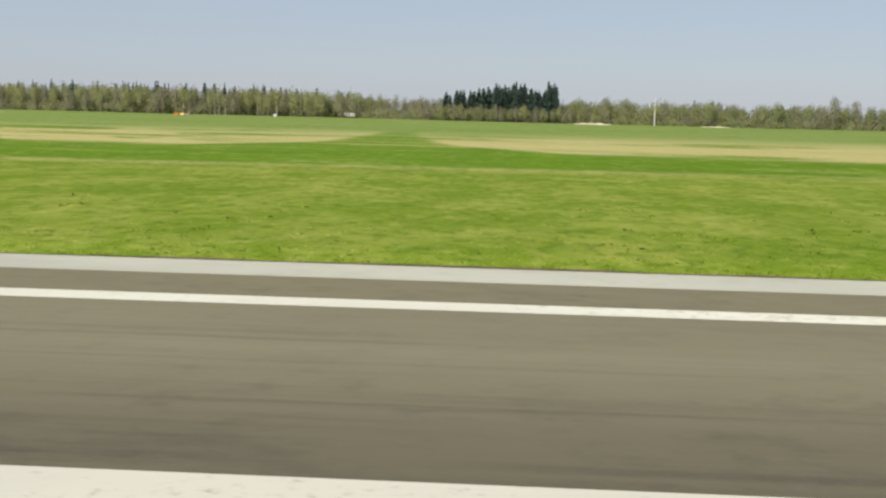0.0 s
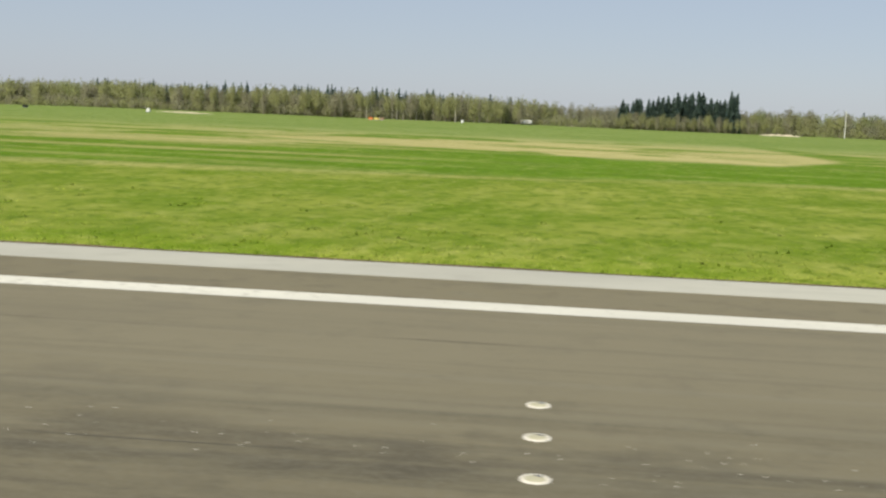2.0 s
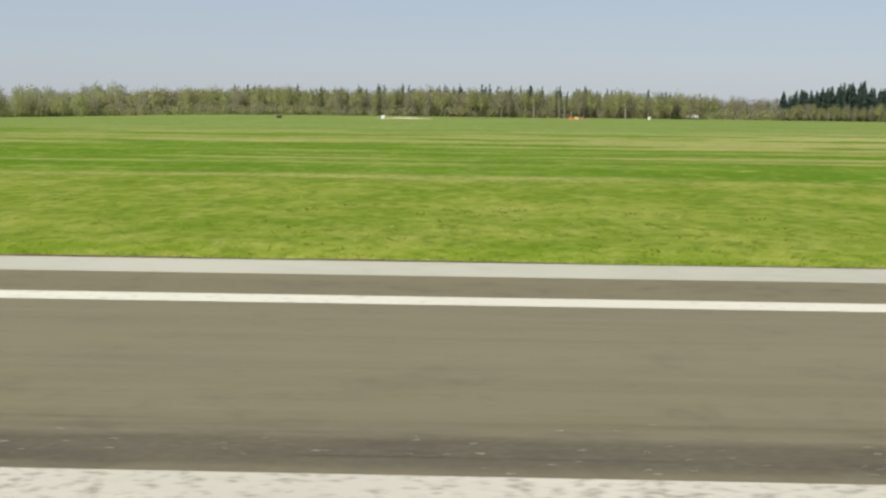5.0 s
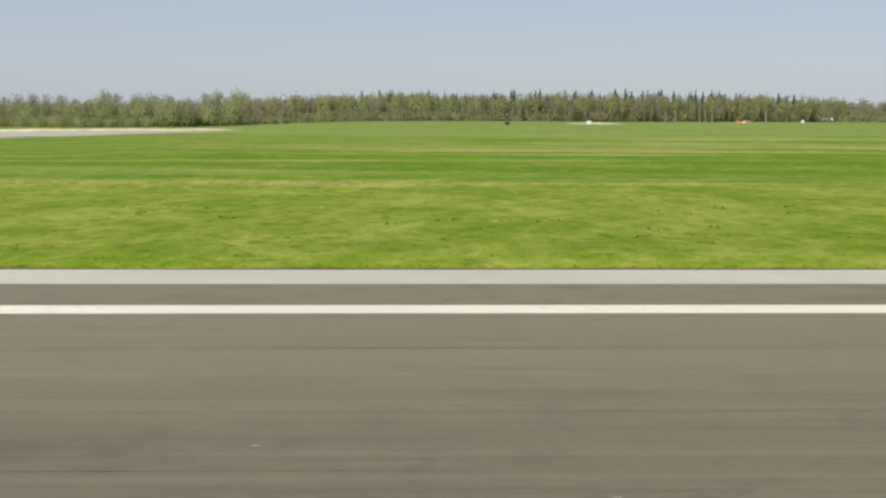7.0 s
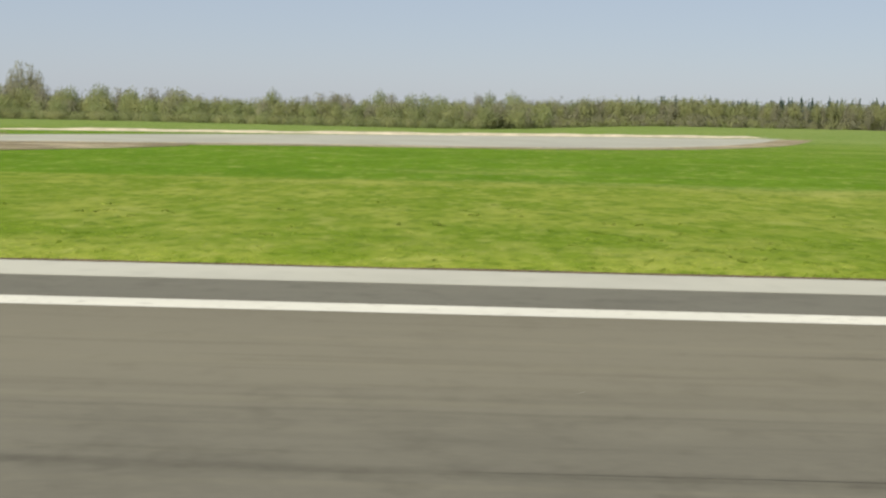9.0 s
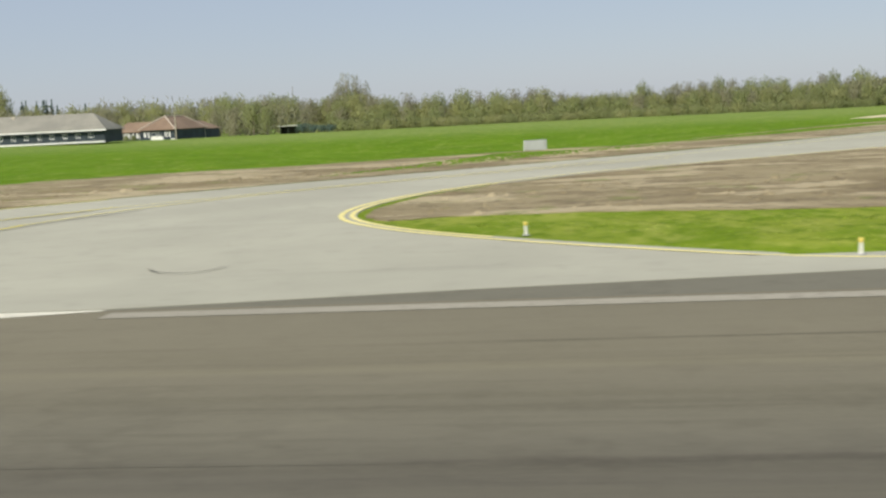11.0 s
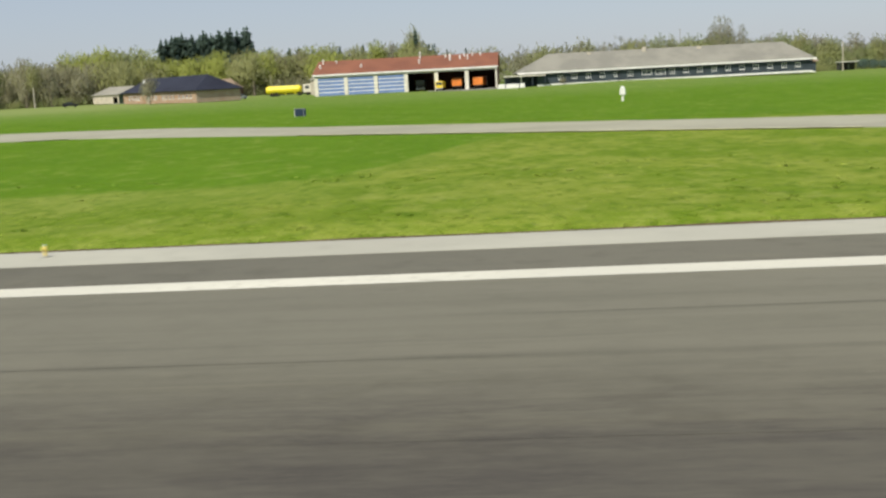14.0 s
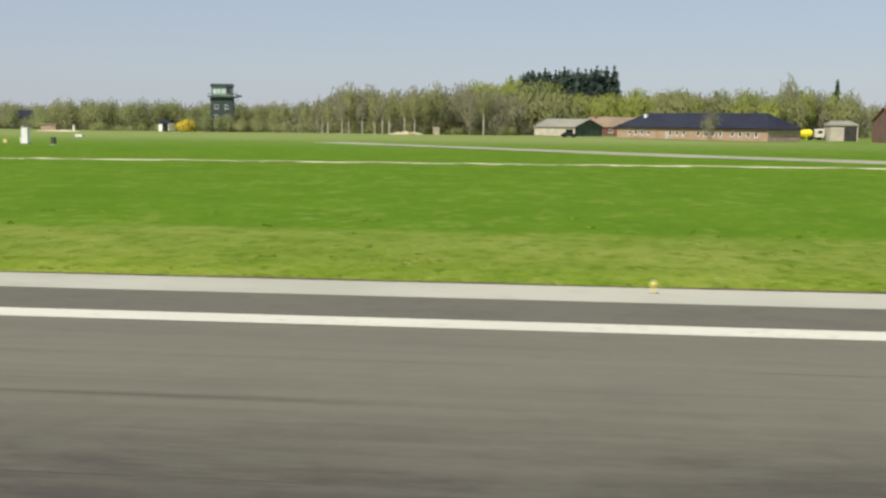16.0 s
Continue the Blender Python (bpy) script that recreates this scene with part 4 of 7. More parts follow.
# ---- lights and boards beside the runway ----
def edge_light():
    t = thing("runway_edge_light", 0, 0, 0, "small pale yellow runway edge light on a short stem", "runway light", group="runway edge lights")
    part("base_plate", lathe(bmesh.new(), [(0.12, 0.0), (0.12, 0.015), (0.09, 0.03)], 14), M_GREY_METAL, t)
    part("stem", tube(bmesh.new(), (0, 0, 0.02), (0, 0, 0.17), 0.040, 0.034), M_LAMP, t)
    part("lamp_head", lathe(bmesh.new(), [(0.04, 0.16), (0.062, 0.18), (0.066, 0.22), (0.055, 0.26), (0.03, 0.28)], 14), M_LAMP, t)
    part("lens", lathe(bmesh.new(), [(0.03, 0.275), (0.027, 0.31), (0.010, 0.33)], 12), M_GLASS_PALE, t)
    return t


first = edge_light()
EDGE = [38.5, -21.5, -81.5, -141.5, -201.5, -261.5, -321.5, -516.1, -577.5, -635.6, -696.0]
first.matrix_basis = pose(EDGE[0], 26.5, runway_z(26.5) + 0.006)
for x in EDGE[1:]:
    copy_thing(first, pose(x, 26.5, runway_z(26.5) + 0.006, 0, 0, x))


def exit_marker():
    t = thing("taxiway_edge_marker", 0, 0, 0, "short yellow and white marker post beside the exit", "marker", group="taxiway edge markers")
    part("base_plate", lathe(bmesh.new(), [(0.12, 0.0), (0.12, 0.02), (0.08, 0.03)], 12), M_GREY_METAL, t)
    part("post", tube(bmesh.new(), (0, 0, 0.02), (0, 0, 0.30), 0.042, 0.038, 12), M_WHITE, t, "white lower post")
    part("cap", lathe(bmesh.new(), [(0.044, 0.30), (0.055, 0.33), (0.050, 0.39), (0.02, 0.42)], 12), M_LAMP, t, "orange-yellow cap")
    return t


mark = exit_marker()
mark.matrix_basis = pose(-383.6, 33.6, LOW + 0.03)
for x, y in ((-375.6, 26.9), (-435.4, 27.8), (-431.6, 31.4), (-427.6, 36.2)):
    copy_thing(mark, pose(x, y, (LOW + 0.03) if y > 27.5 else runway_z(y) + 0.01))


def slim_marker():
    t = thing("junction_marker", -474.6, 26.9, runway_z(26.9) + 0.006, "slim white marker post with red band and yellow top", "marker")
    part("base_plate", lathe(bmesh.new(), [(0.10, 0.0), (0.10, 0.02), (0.07, 0.03)], 12), M_GREY_METAL, t)
    part("post", tube(bmesh.new(), (0, 0, 0.02), (0, 0, 0.40), 0.026, 0.024, 12), M_WHITE, t, "white post")
    part("band", tube(bmesh.new(), (0, 0, 0.18), (0, 0, 0.30), 0.029, 0.029, 12), M_RED, t, "red band")
    part("cap", lathe(bmesh.new(), [(0.028, 0.40), (0.034, 0.43), (0.030, 0.52), (0.012, 0.56)], 12), M_LAMP, t, "yellow cap")
    return t


slim_marker()


def touchdown_light():
    t = thing("touchdown_light", 0, 0, 0, "flush round touchdown light in a pale metal ring", "runway light", group="touchdown lights")
    part("rim", lathe(bmesh.new(), [(0.150, 0.0), (0.146, 0.010), (0.118, 0.014), (0.112, 0.009)], 22), M_CREAM, t)
    part("dome", lathe(bmesh.new(), [(0.112, 0.008), (0.10, 0.018), (0.05, 0.022)], 18), M_DOME, t, "dull yellowish light dome")
    part("lens", boxed(0.04, -0.04, 0.010, 0.07, 0.04, 0.028, bevel=0.005), M_GLASS, t)
    return t


rows = [(x, y) for x in (37.93, 7.93, -22.07, -52.07, -82.07) for y in (13.2, 11.7, 10.2)]
flush = touchdown_light()
flush.matrix_basis = pose(rows[0][0], rows[0][1], runway_z(rows[0][1]) + 0.001)
for x, y in rows[1:]:
    copy_thing(flush, pose(x, y, runway_z(y) + 0.001, 0, 0, x * 7 % 360))


def glyph(text, height):
    """A figure from the built-in font as a thin raised plate."""
    cu = bpy.data.curves.new("figure", "FONT")
    cu.body, cu.size, cu.align_x, cu.align_y, cu.extrude, cu.offset = text, height, "CENTER", "CENTER", 0.006, 0.05
    tmp = bpy.data.objects.new("figure", cu)
    scene.collection.objects.link(tmp)
    me = bpy.data.meshes.new_from_object(tmp.evaluated_get(bpy.context.evaluated_depsgraph_get()))
    bpy.data.objects.remove(tmp)
    return me


def distance_board(x, y, text, turn):
    t = thing("distance_sign", x, y, field(x, y), "black runway distance board with a white figure " + text, "sign", turn, "distance signs")
    part("cabinet", boxed(-0.33, -0.09, 0.06, 0.33, 0.09, 1.36, bevel=0.02), M_BLACK, t, "black sign cabinet")
    for fx in (-0.25, 0.25):
        part("foot", tube(bmesh.new(), (fx, 0, 0), (fx, 0, 0.08), 0.06, 0.06), M_GREY_METAL, t)
    me = glyph(text, 1.72)
    me.materials.append(M_WHITE)
    share("figure", me, t, pose(0, -0.097, 0.71, 90, 0, 0) @ Matrix.Diagonal((0.60, 1, 1, 1)), "white figure")
    share("figure", me, t, pose(0, 0.097, 0.71, 90, 0, 180) @ Matrix.Diagonal((0.54, 1, 1, 1)), "white figure")
    return t


distance_board(-213.5, 54.6, "5", 45)
distance_board(-495.0, 54.3, "4", 24)


def post_lamp():
    t = thing("field_lamp", 0, 0, 0, "small white lamp head on a short post in the grass", "lamp", group="field lamps")
    part("post", tube(bmesh.new(), (0, 0, 0), (0, 0, 0.22), 0.05, 0.045), M_WHITE, t)
    part("lamp_head", lathe(bmesh.new(), [(0.05, 0.2), (0.11, 0.26), (0.12, 0.36), (0.06, 0.40)], 14), M_WHITE, t)
    part("lens", lathe(bmesh.new(), [(0.06, 0.39), (0.055, 0.44), (0.02, 0.46)], 12), M_GLASS, t)
    return t


lamp = post_lamp()
lamp.matrix_basis = pose(-217.4, 55.4, field(-217.4, 55.4))
for x, y in ((-208.7, 54.1), (-491.2, 55.0), (-499.3, 58.6)):
    copy_thing(lamp, pose(x, y, field(x, y)))


def taxi_sign(x, y, rz, w, h, face, label):
    t = thing("taxiway_sign", x, y, field(x, y), label, "sign", rz, "taxiway signs")
    part("cabinet", boxed(-w / 2, -0.10, 0.12, w / 2, 0.10, h, bevel=0.02), face, t)
    part("end_plate", boxed(-w / 2 - 0.05, -0.11, 0.10, -w / 2 - 0.004, 0.11, h - 0.02, bevel=0.01), M_WHITE, t, "white end plate")
    part("end_plate", boxed(w / 2 + 0.004, -0.11, 0.10, w / 2 + 0.05, 0.11, h - 0.02, bevel=0.01), face, t)
    part("seam_strip", boxed(w / 2 - 0.22, -0.112, 0.14, w / 2 - 0.17, -0.101, h - 0.03), M_GREY_METAL, t, "dark seam of the back panel")
    part("frame", boxed(-w / 2 - 0.03, -0.12, h, w / 2 + 0.03, 0.12, h + 0.04, bevel=0.01), M_GREY_METAL, t)
    for fx in (-w / 2 + 0.25, 0, w / 2 - 0.25):
        part("foot", tube(bmesh.new(), (fx, 0, 0), (fx, 0, 0.14), 0.05, 0.05), M_GREY_METAL, t)
    return t


taxi_sign(-349.4, 73.7, 14, 2.25, 0.95, M_WHITE, "white taxiway sign box seen from its blank back")
taxi_sign(-384.8, 113.0, 14, 2.2, 1.10, M_SHADED_WHITE, "white taxiway sign box seen from its blank back")
taxi_sign(-611.4, 83.6, 51, 2.2, 0.98, M_NAVY, "dark blue taxiway sign box in the grass")
taxi_sign(-591.1, 124.8, 14, 1.2, 0.95, M_NAVY, "dark blue taxiway sign box beside the taxiway")


def marker_mast(x, y, h):
    t = thing("marker_mast", x, y, LOW, "slim white mast with a red foot on the grass", "mast", group="white marker masts")
    part("foot", boxed(-0.32, -0.32, 0, 0.32, 0.32, 0.16, bevel=0.03), M_RED, t, "red concrete foot")
    part("shaft", boxed(-0.13, -0.13, 0.16, 0.13, 0.13, h - 0.45, bevel=0.03), M_WHITE, t)
    part("sensor_arm", boxed(-0.45, -0.04, h - 0.30, 0.45, 0.04, h - 0.22, bevel=0.01), M_GREY_METAL, t)
    for s in (-0.45, 0.45):
        part("sensor", lathe(bmesh.new(), [(0.03, h - 0.25), (0.10, h - 0.2), (0.10, h), (0.04, h + 0.05)], 10), M_GREY_METAL, t).matrix_basis = pose(s, 0, 0)
    return t


marker_mast(-493.9, 125.0, 2.3)
marker_mast(-478.8, 125.7, 2.3)


def weather_box(x, y, h, w):
    t = thing("instrument_cabinet", x, y, LOW, "white instrument cabinet on a post in the field", "cabinet", group="instrument cabinets")
    part("post", tube(bmesh.new(), (0, 0, 0), (0, 0, h * 0.45), 0.14, 0.12), M_WHITE, t)
    part("housing", boxed(-w / 2, -0.25, h * 0.42, w / 2, 0.25, h * 0.82, bevel=0.05), M_WHITE, t)
    part("cap", lathe(bmesh.new(), [(0.20, h * 0.82), (0.26, h * 0.88), (0.1, h)], 12), M_WHITE, t)
    return t


weather_box(-496.6, 167.5, 1.9, 0.8)
weather_box(-555.4, 125.0, 1.6, 0.6)


# ---- houses ----
def gable_roof(bm, x0, x1, y0, y1, z, rise, over=0.4, thick=0.18, hip0=0.0, hip1=0.0):
    """Two slopes with the ridge along x; hip0 and hip1 draw the ridge's ends in."""
    a, b, c, d = x0 - over, x1 + over, y0 - over, y1 + over
    m = (c + d) / 2
    for s in (0, 1):
        low = [(a, c, z), (b, c, z), (b, d, z), (a, d, z)]
        e, f = (a + hip0, m, z + rise), (b - hip1, m, z + rise)
        k = -thick if s else 0.0
        vs = [bm.verts.new((p[0], p[1], p[2] + k)) for p in low + [e, f]]
        q = [(vs[0], vs[1], vs[5], vs[4]), (vs[2], vs[3], vs[4], vs[5])]
        if hip0:
            q.append((vs[3], vs[0], vs[4]))
        if hip1:
            q.append((vs[1], vs[2], vs[5]))
        for r in q:
            bm.faces.new(r if not s else r[::-1])
        if s == 0:
            top = vs
        else:
            loop = [0, 1, 2, 3] if hip0 and hip1 else ([0, 1, 5, 2, 3] if hip0 else ([0, 1, 2, 3, 4] if hip1 else [0, 1, 5, 2, 3, 4]))
            for i, u in enumerate(loop):
                w = loop[(i + 1) % len(loop)]
                bm.faces.new((top[w], top[u], vs[u], vs[w]))
    return bm


def wall_with_holes(x0, x1, z0, z1, holes, y, thick):
    """An upright wall along x with rectangular holes cut through it; holes are (xa, xb, za, zb)."""
    bm = bmesh.new()
    xs = sorted({x0, x1, *[h[0] for h in holes], *[h[1] for h in holes]})
    zs = sorted({z0, z1, *[h[2] for h in holes], *[h[3] for h in holes]})
    for xa, xb in zip(xs, xs[1:]):
        run = None
        for za, zb in zip(zs, zs[1:]):
            cx, cz = (xa + xb) / 2, (za + zb) / 2
            solid = not any(h[0] < cx < h[1] and h[2] < cz < h[3] for h in holes)
            if solid:
                run = (run[0], zb) if run else (za, zb)
            if (not solid or zb == zs[-1]) and run:
                box(bm, xa, y, run[0], xb, y + thick, run[1])
                run = None
    bmesh.ops.remove_doubles(bm, verts=bm.verts, dist=0.0005)
    return bm


def window(parent, xa, xb, za, zb, y, frame_mat=None, cross=True):
    """A framed pane set into a hole of a wall that runs along x."""
    t = 0.09
    bm = bmesh.new()
    for q in ((xa, xb, za, za + t), (xa, xb, zb - t, zb), (xa, xa + t, za + t, zb - t), (xb - t, xb, za + t, zb - t)):
        box(bm, q[0], y - 0.03, q[2], q[1], y + 0.10, q[3])
    if cross:
        m = (xa + xb) / 2
        box(bm, m - 0.04, y - 0.02, za + t, m + 0.04, y + 0.08, zb - t)
    w = part("window", bm, frame_mat or M_WHITE, parent, "white-framed window")
    part("pane", boxed(xa + t, y + 0.03, za + t, xb - t, y + 0.05, zb - t), M_GLASS, w)
    part("sill", boxed(xa - 0.05, y - 0.10, za - 0.06, xb + 0.05, y - 0.03, za), frame_mat or M_WHITE, w)
    return w


def garage():
    t = thing("vehicle_hall", -618.5, 278.0, field(-596, 278) - 0.15, "long garage hall with red tile roof and blue doors", "garage")
    W, D, H = 45.2, 20.0, 5.35
    bays = [(0.9 + 7.47 * i, 0.9 + 7.47 * i + 6.55) for i in range(6)]
    holes = [(a, b, 0.0, 4.55) for a, b in bays]
    part("front_wall", wall_with_holes(0, W, 0, H, holes, 0, 0.45), M_CREAM, t, "pale cream pillars and lintel")
    part("back_wall", boxed(0, D - 0.35, 0, W, D, H), M_BRICK_RED, t)
    for x in (0, W - 0.35):
        bm = bmesh.new()
        slab(bm, [(x, 0.45, H), (x + 0.35, 0.45, H), (x + 0.35, D - 0.35, H), (x, D - 0.35, H)], H)
        part("end_wall", bm, M_BRICK_RED, t, "dark red brick end wall")
        bm = bmesh.new()
        tri = [(0.0, H), (D, H), (D / 2, H + 3.05)]
        f = [bm.verts.new((x, p, z)) for p, z in tri]
        g = [bm.verts.new((x + 0.35, p, z)) for p, z in tri]
        bm.faces.new(f)
        bm.faces.new(g[::-1])
        for i in range(3):
            bm.faces.new((f[i], g[i], g[(i + 1) % 3], f[(i + 1) % 3]))
        bmesh.ops.recalc_face_normals(bm, faces=bm.faces)
        part("gable", bm, M_BRICK_RED, t, "dark red brick gable")
    part("floor_slab", boxed(-1, -5, -0.6, W + 1, D, 0.02), M_FLOOR, t)
    part("roof", gable_roof(bmesh.new(), 0, W, 0, D, H + 0.1, 3.3, 0.35, 0.2), M_ROOF_RED, t, "red-brown tile roof")
    part("fascia", boxed(-0.3, -0.42, H - 0.36, W + 0.3, -0.36, H + 0.02), M_WHITE, t, "white fascia board")
    for x in (14.9 + 7.55, 29.9 + 7.4):
        part("partition", boxed(x, 1.0, 0.02, x + 0.25, D - 0.36, H - 0.05), M_DARK, t)
    for a, b in bays[:3]:
        door = part("sectional_door", boxed(a + 0.02, 0.20, 0.02, b - 0.02, 0.24, 4.53), M_WHITE, t, "pale blue sectional door")
        n = 5
        h = 4.5 / n
        for i in range(n):
            part("panel", boxed(a + 0.06, 0.13, 0.04 + h * i + 0.16, b - 0.06, 0.20, 0.04 + h * (i + 1) - 0.08, bevel=0.02), M_BLUE_DOOR, door, "" if i else "blue door panel")
    r = random.Random(3)
    for x, yy, hh in ((1.0, 4.0, 0.7), (1.2, 7.5, 0.9), (4.5, 8.0, 0.4), (11.4, 3.6, 0.6), (25.8, 8.4, 1.4), (25.9, 4.2, 0.8), (32.3, 7.6, 0.6), (33.4, 7.4, 0.7), (33.5, 5.4, 0.8), (36.0, 6.2, 0.6), (37.0, 7.8, 0.5), (37.9, 5.6, 0.9), (39.0, 8.2, 0.6), (41.0, 8.4, 0.4)):
        z = H + 0.1 + 3.3 * min(yy + 0.35, D / 2) / (D / 2 + 0.35)
        v = part("roof_vent", tube(bmesh.new(), (x, yy, z - 0.3), (x, yy, z + hh), 0.17, 0.15, 10), M_WHITE, t, "white roof vent")
        part("cowl", lathe(bmesh.new(), [(0.28, z + hh - 0.05), (0.28, z + hh + 0.12), (0.1, z + hh + 0.25)], 10), M_WHITE, v).matrix_basis = pose(x, yy, 0)
    return t


garage()


def wheel(parent, x, y, r, w):
    bm = lathe(bmesh.new(), [(r * 0.62, -w / 2), (r * 0.93, -w / 2), (r, -w * 0.36), (r, w * 0.36), (r * 0.93, w / 2), (r * 0.62, w / 2)], 20)
    o = part("wheel", bm, M_TYRE, parent)
    o.matrix_basis = pose(x, y, r, 90, 0, 0)
    part("rim", lathe(bmesh.new(), [(r * 0.6, -w * 0.42), (r * 0.3, -w * 0.5), (r * 0.3, w * 0.5), (r * 0.6, w * 0.42)], 16), M_GREY_METAL, o)


def truck(x, y, z, rz, cab, load, label, long=7.5, group=""):
    t = thing("service_truck", x, y, z, label, "truck", rz, group)
    part("chassis", boxed(-long / 2, -0.9, 0.55, long / 2, 0.9, 0.85, bevel=0.04), M_BLACK, t)
    part("cab", boxed(long / 2 - 2.1, -1.2, 0.8, long / 2, 1.2, 2.9, bevel=0.18), cab, t, "cab")
    part("windscreen", boxed(long / 2 - 0.03, -1.0, 1.75, long / 2 + 0.015, 1.0, 2.6, bevel=0.01), M_GLASS, t)
    for s in (-1, 1):
        part("side_window", boxed(long / 2 - 1.4, s * 1.19 - 0.02, 1.8, long / 2 - 0.4, s * 1.19 + 0.02, 2.55), M_GLASS, t)
        part("headlight", lathe(bmesh.new(), [(0.13, 0), (0.12, 0.05)], 10, "X"), M_WHITE, t).matrix_basis = pose(long / 2, s * 0.8, 1.1)
    part("body", boxed(-long / 2, -1.22, 0.9, long / 2 - 2.3, 1.22, 2.75, bevel=0.10), load, t, "load body")
    part("bumper", boxed(long / 2 - 0.05, -1.2, 0.5, long / 2 + 0.15, 1.2, 0.8, bevel=0.03), M_GREY_METAL, t)
    for wx in (-long / 2 + 1.2, -long / 2 + 2.4, long / 2 - 1.1):
        for s in (-1.0, 1.0):
            wheel(t, wx, s, 0.5, 0.32)
    return t


gz = field(-596, 278) - 0.12
truck(-577.6, 283.0, gz, 82, M_CREAM, M_ORANGE, "orange and cream service truck parked in the hall", group="trucks in the hall")
truck(-583.2, 283.4, gz, 88, M_CREAM, M_ORANGE, "orange and cream service truck parked in the hall", group="trucks in the hall")
low = truck(-587.3, 278.4, gz, 264, M_PLOW, M_PLOW, "bright yellow vehicle standing in the hall's doorway", 4.6)
low.matrix_basis = low.matrix_basis @ Matrix.Scale(0.78, 4)
truck(-592.6, 284.5, gz, 270, M_BLACK, M_BLACK, "dark vehicle parked deep in the hall", 5.2)


def annex():
    t = thing("small_annex", -625.9, 311.0, field(-622, 311) - 0.1, "small beige annex with low pale roof beside the garage hall", "building")
    # low pitched roof; a dark plate stands for the shaded doorway at the hall's side
    part("front_wall", wall_with_holes(0, 7.2, 0, 4.3, [(3.6, 6.9, 0, 3.7)], 0, 0.3), M_BEIGE, t)
    for x in (0, 6.9):
        part("side_wall", boxed(x, 0.3, 0, x + 0.3, 7.7, 4.3), M_BEIGE, t)
    part("back_wall", boxed(0, 7.7, 0, 7.2, 8.0, 4.3), M_BEIGE, t)
    part("roof", gable_roof(bmesh.new(), 0, 7.2, 0, 8.0, 4.3, 1.1, 0.35, 0.16, 1.6, 1.6), M_ROOF_SHED, t, "pale grey sheet roof")
    part("door", boxed(3.65, 0.12, 0.02, 6.85, 0.18, 3.65), M_DARK, t, "dark plate filling the shaded doorway")
    return t


annex()


def tanker():
    t = thing("fuel_tanker", -634.4, 316.0, field(-634, 316), "bright yellow fuel tank trailer with a cream cab", "tanker")
    part("tank", lathe(bmesh.new(), [(0.2, -5.25), (0.75, -5.15), (1.05, -4.85), (1.15, -4.5), (1.15, 4.2), (1.05, 4.6), (0.75, 4.9), (0.2, 5.0)], 28, "X"), M_YELLOW, t, "bright yellow round tank").matrix_basis = pose(0, 0, 1.75)
    part("catwalk", boxed(-3.5, -0.3, 2.88, 3.5, 0.3, 2.98), M_GREY_METAL, t)
    for x in (-3.6, 0.5, 3.2):
        part("saddle", boxed(x - 0.14, -1.0, 0.35, x + 0.14, 1.0, 1.0, bevel=0.02), M_YELLOW, t)
    part("frame", boxed(-4.4, -0.5, 0.35, 7.6, 0.5, 0.62, bevel=0.03), M_BLACK, t)
    for wx in (-3.4, -2.1, 4.4, 6.8):
        for s in (-1.0, 1.0):
            wheel(t, wx, s, 0.5, 0.3)
    part("cab", boxed(5.6, -1.2, 0.7, 7.9, 1.2, 3.0, bevel=0.2), M_CREAM, t, "cream cab")
    part("windscreen", boxed(7.87, -1.0, 1.8, 7.915, 1.0, 2.6), M_GLASS, t)
    part("side_window", boxed(6.2, -1.215, 1.8, 7.4, -1.19, 2.6), M_GLASS, t)
    return t


tanker()


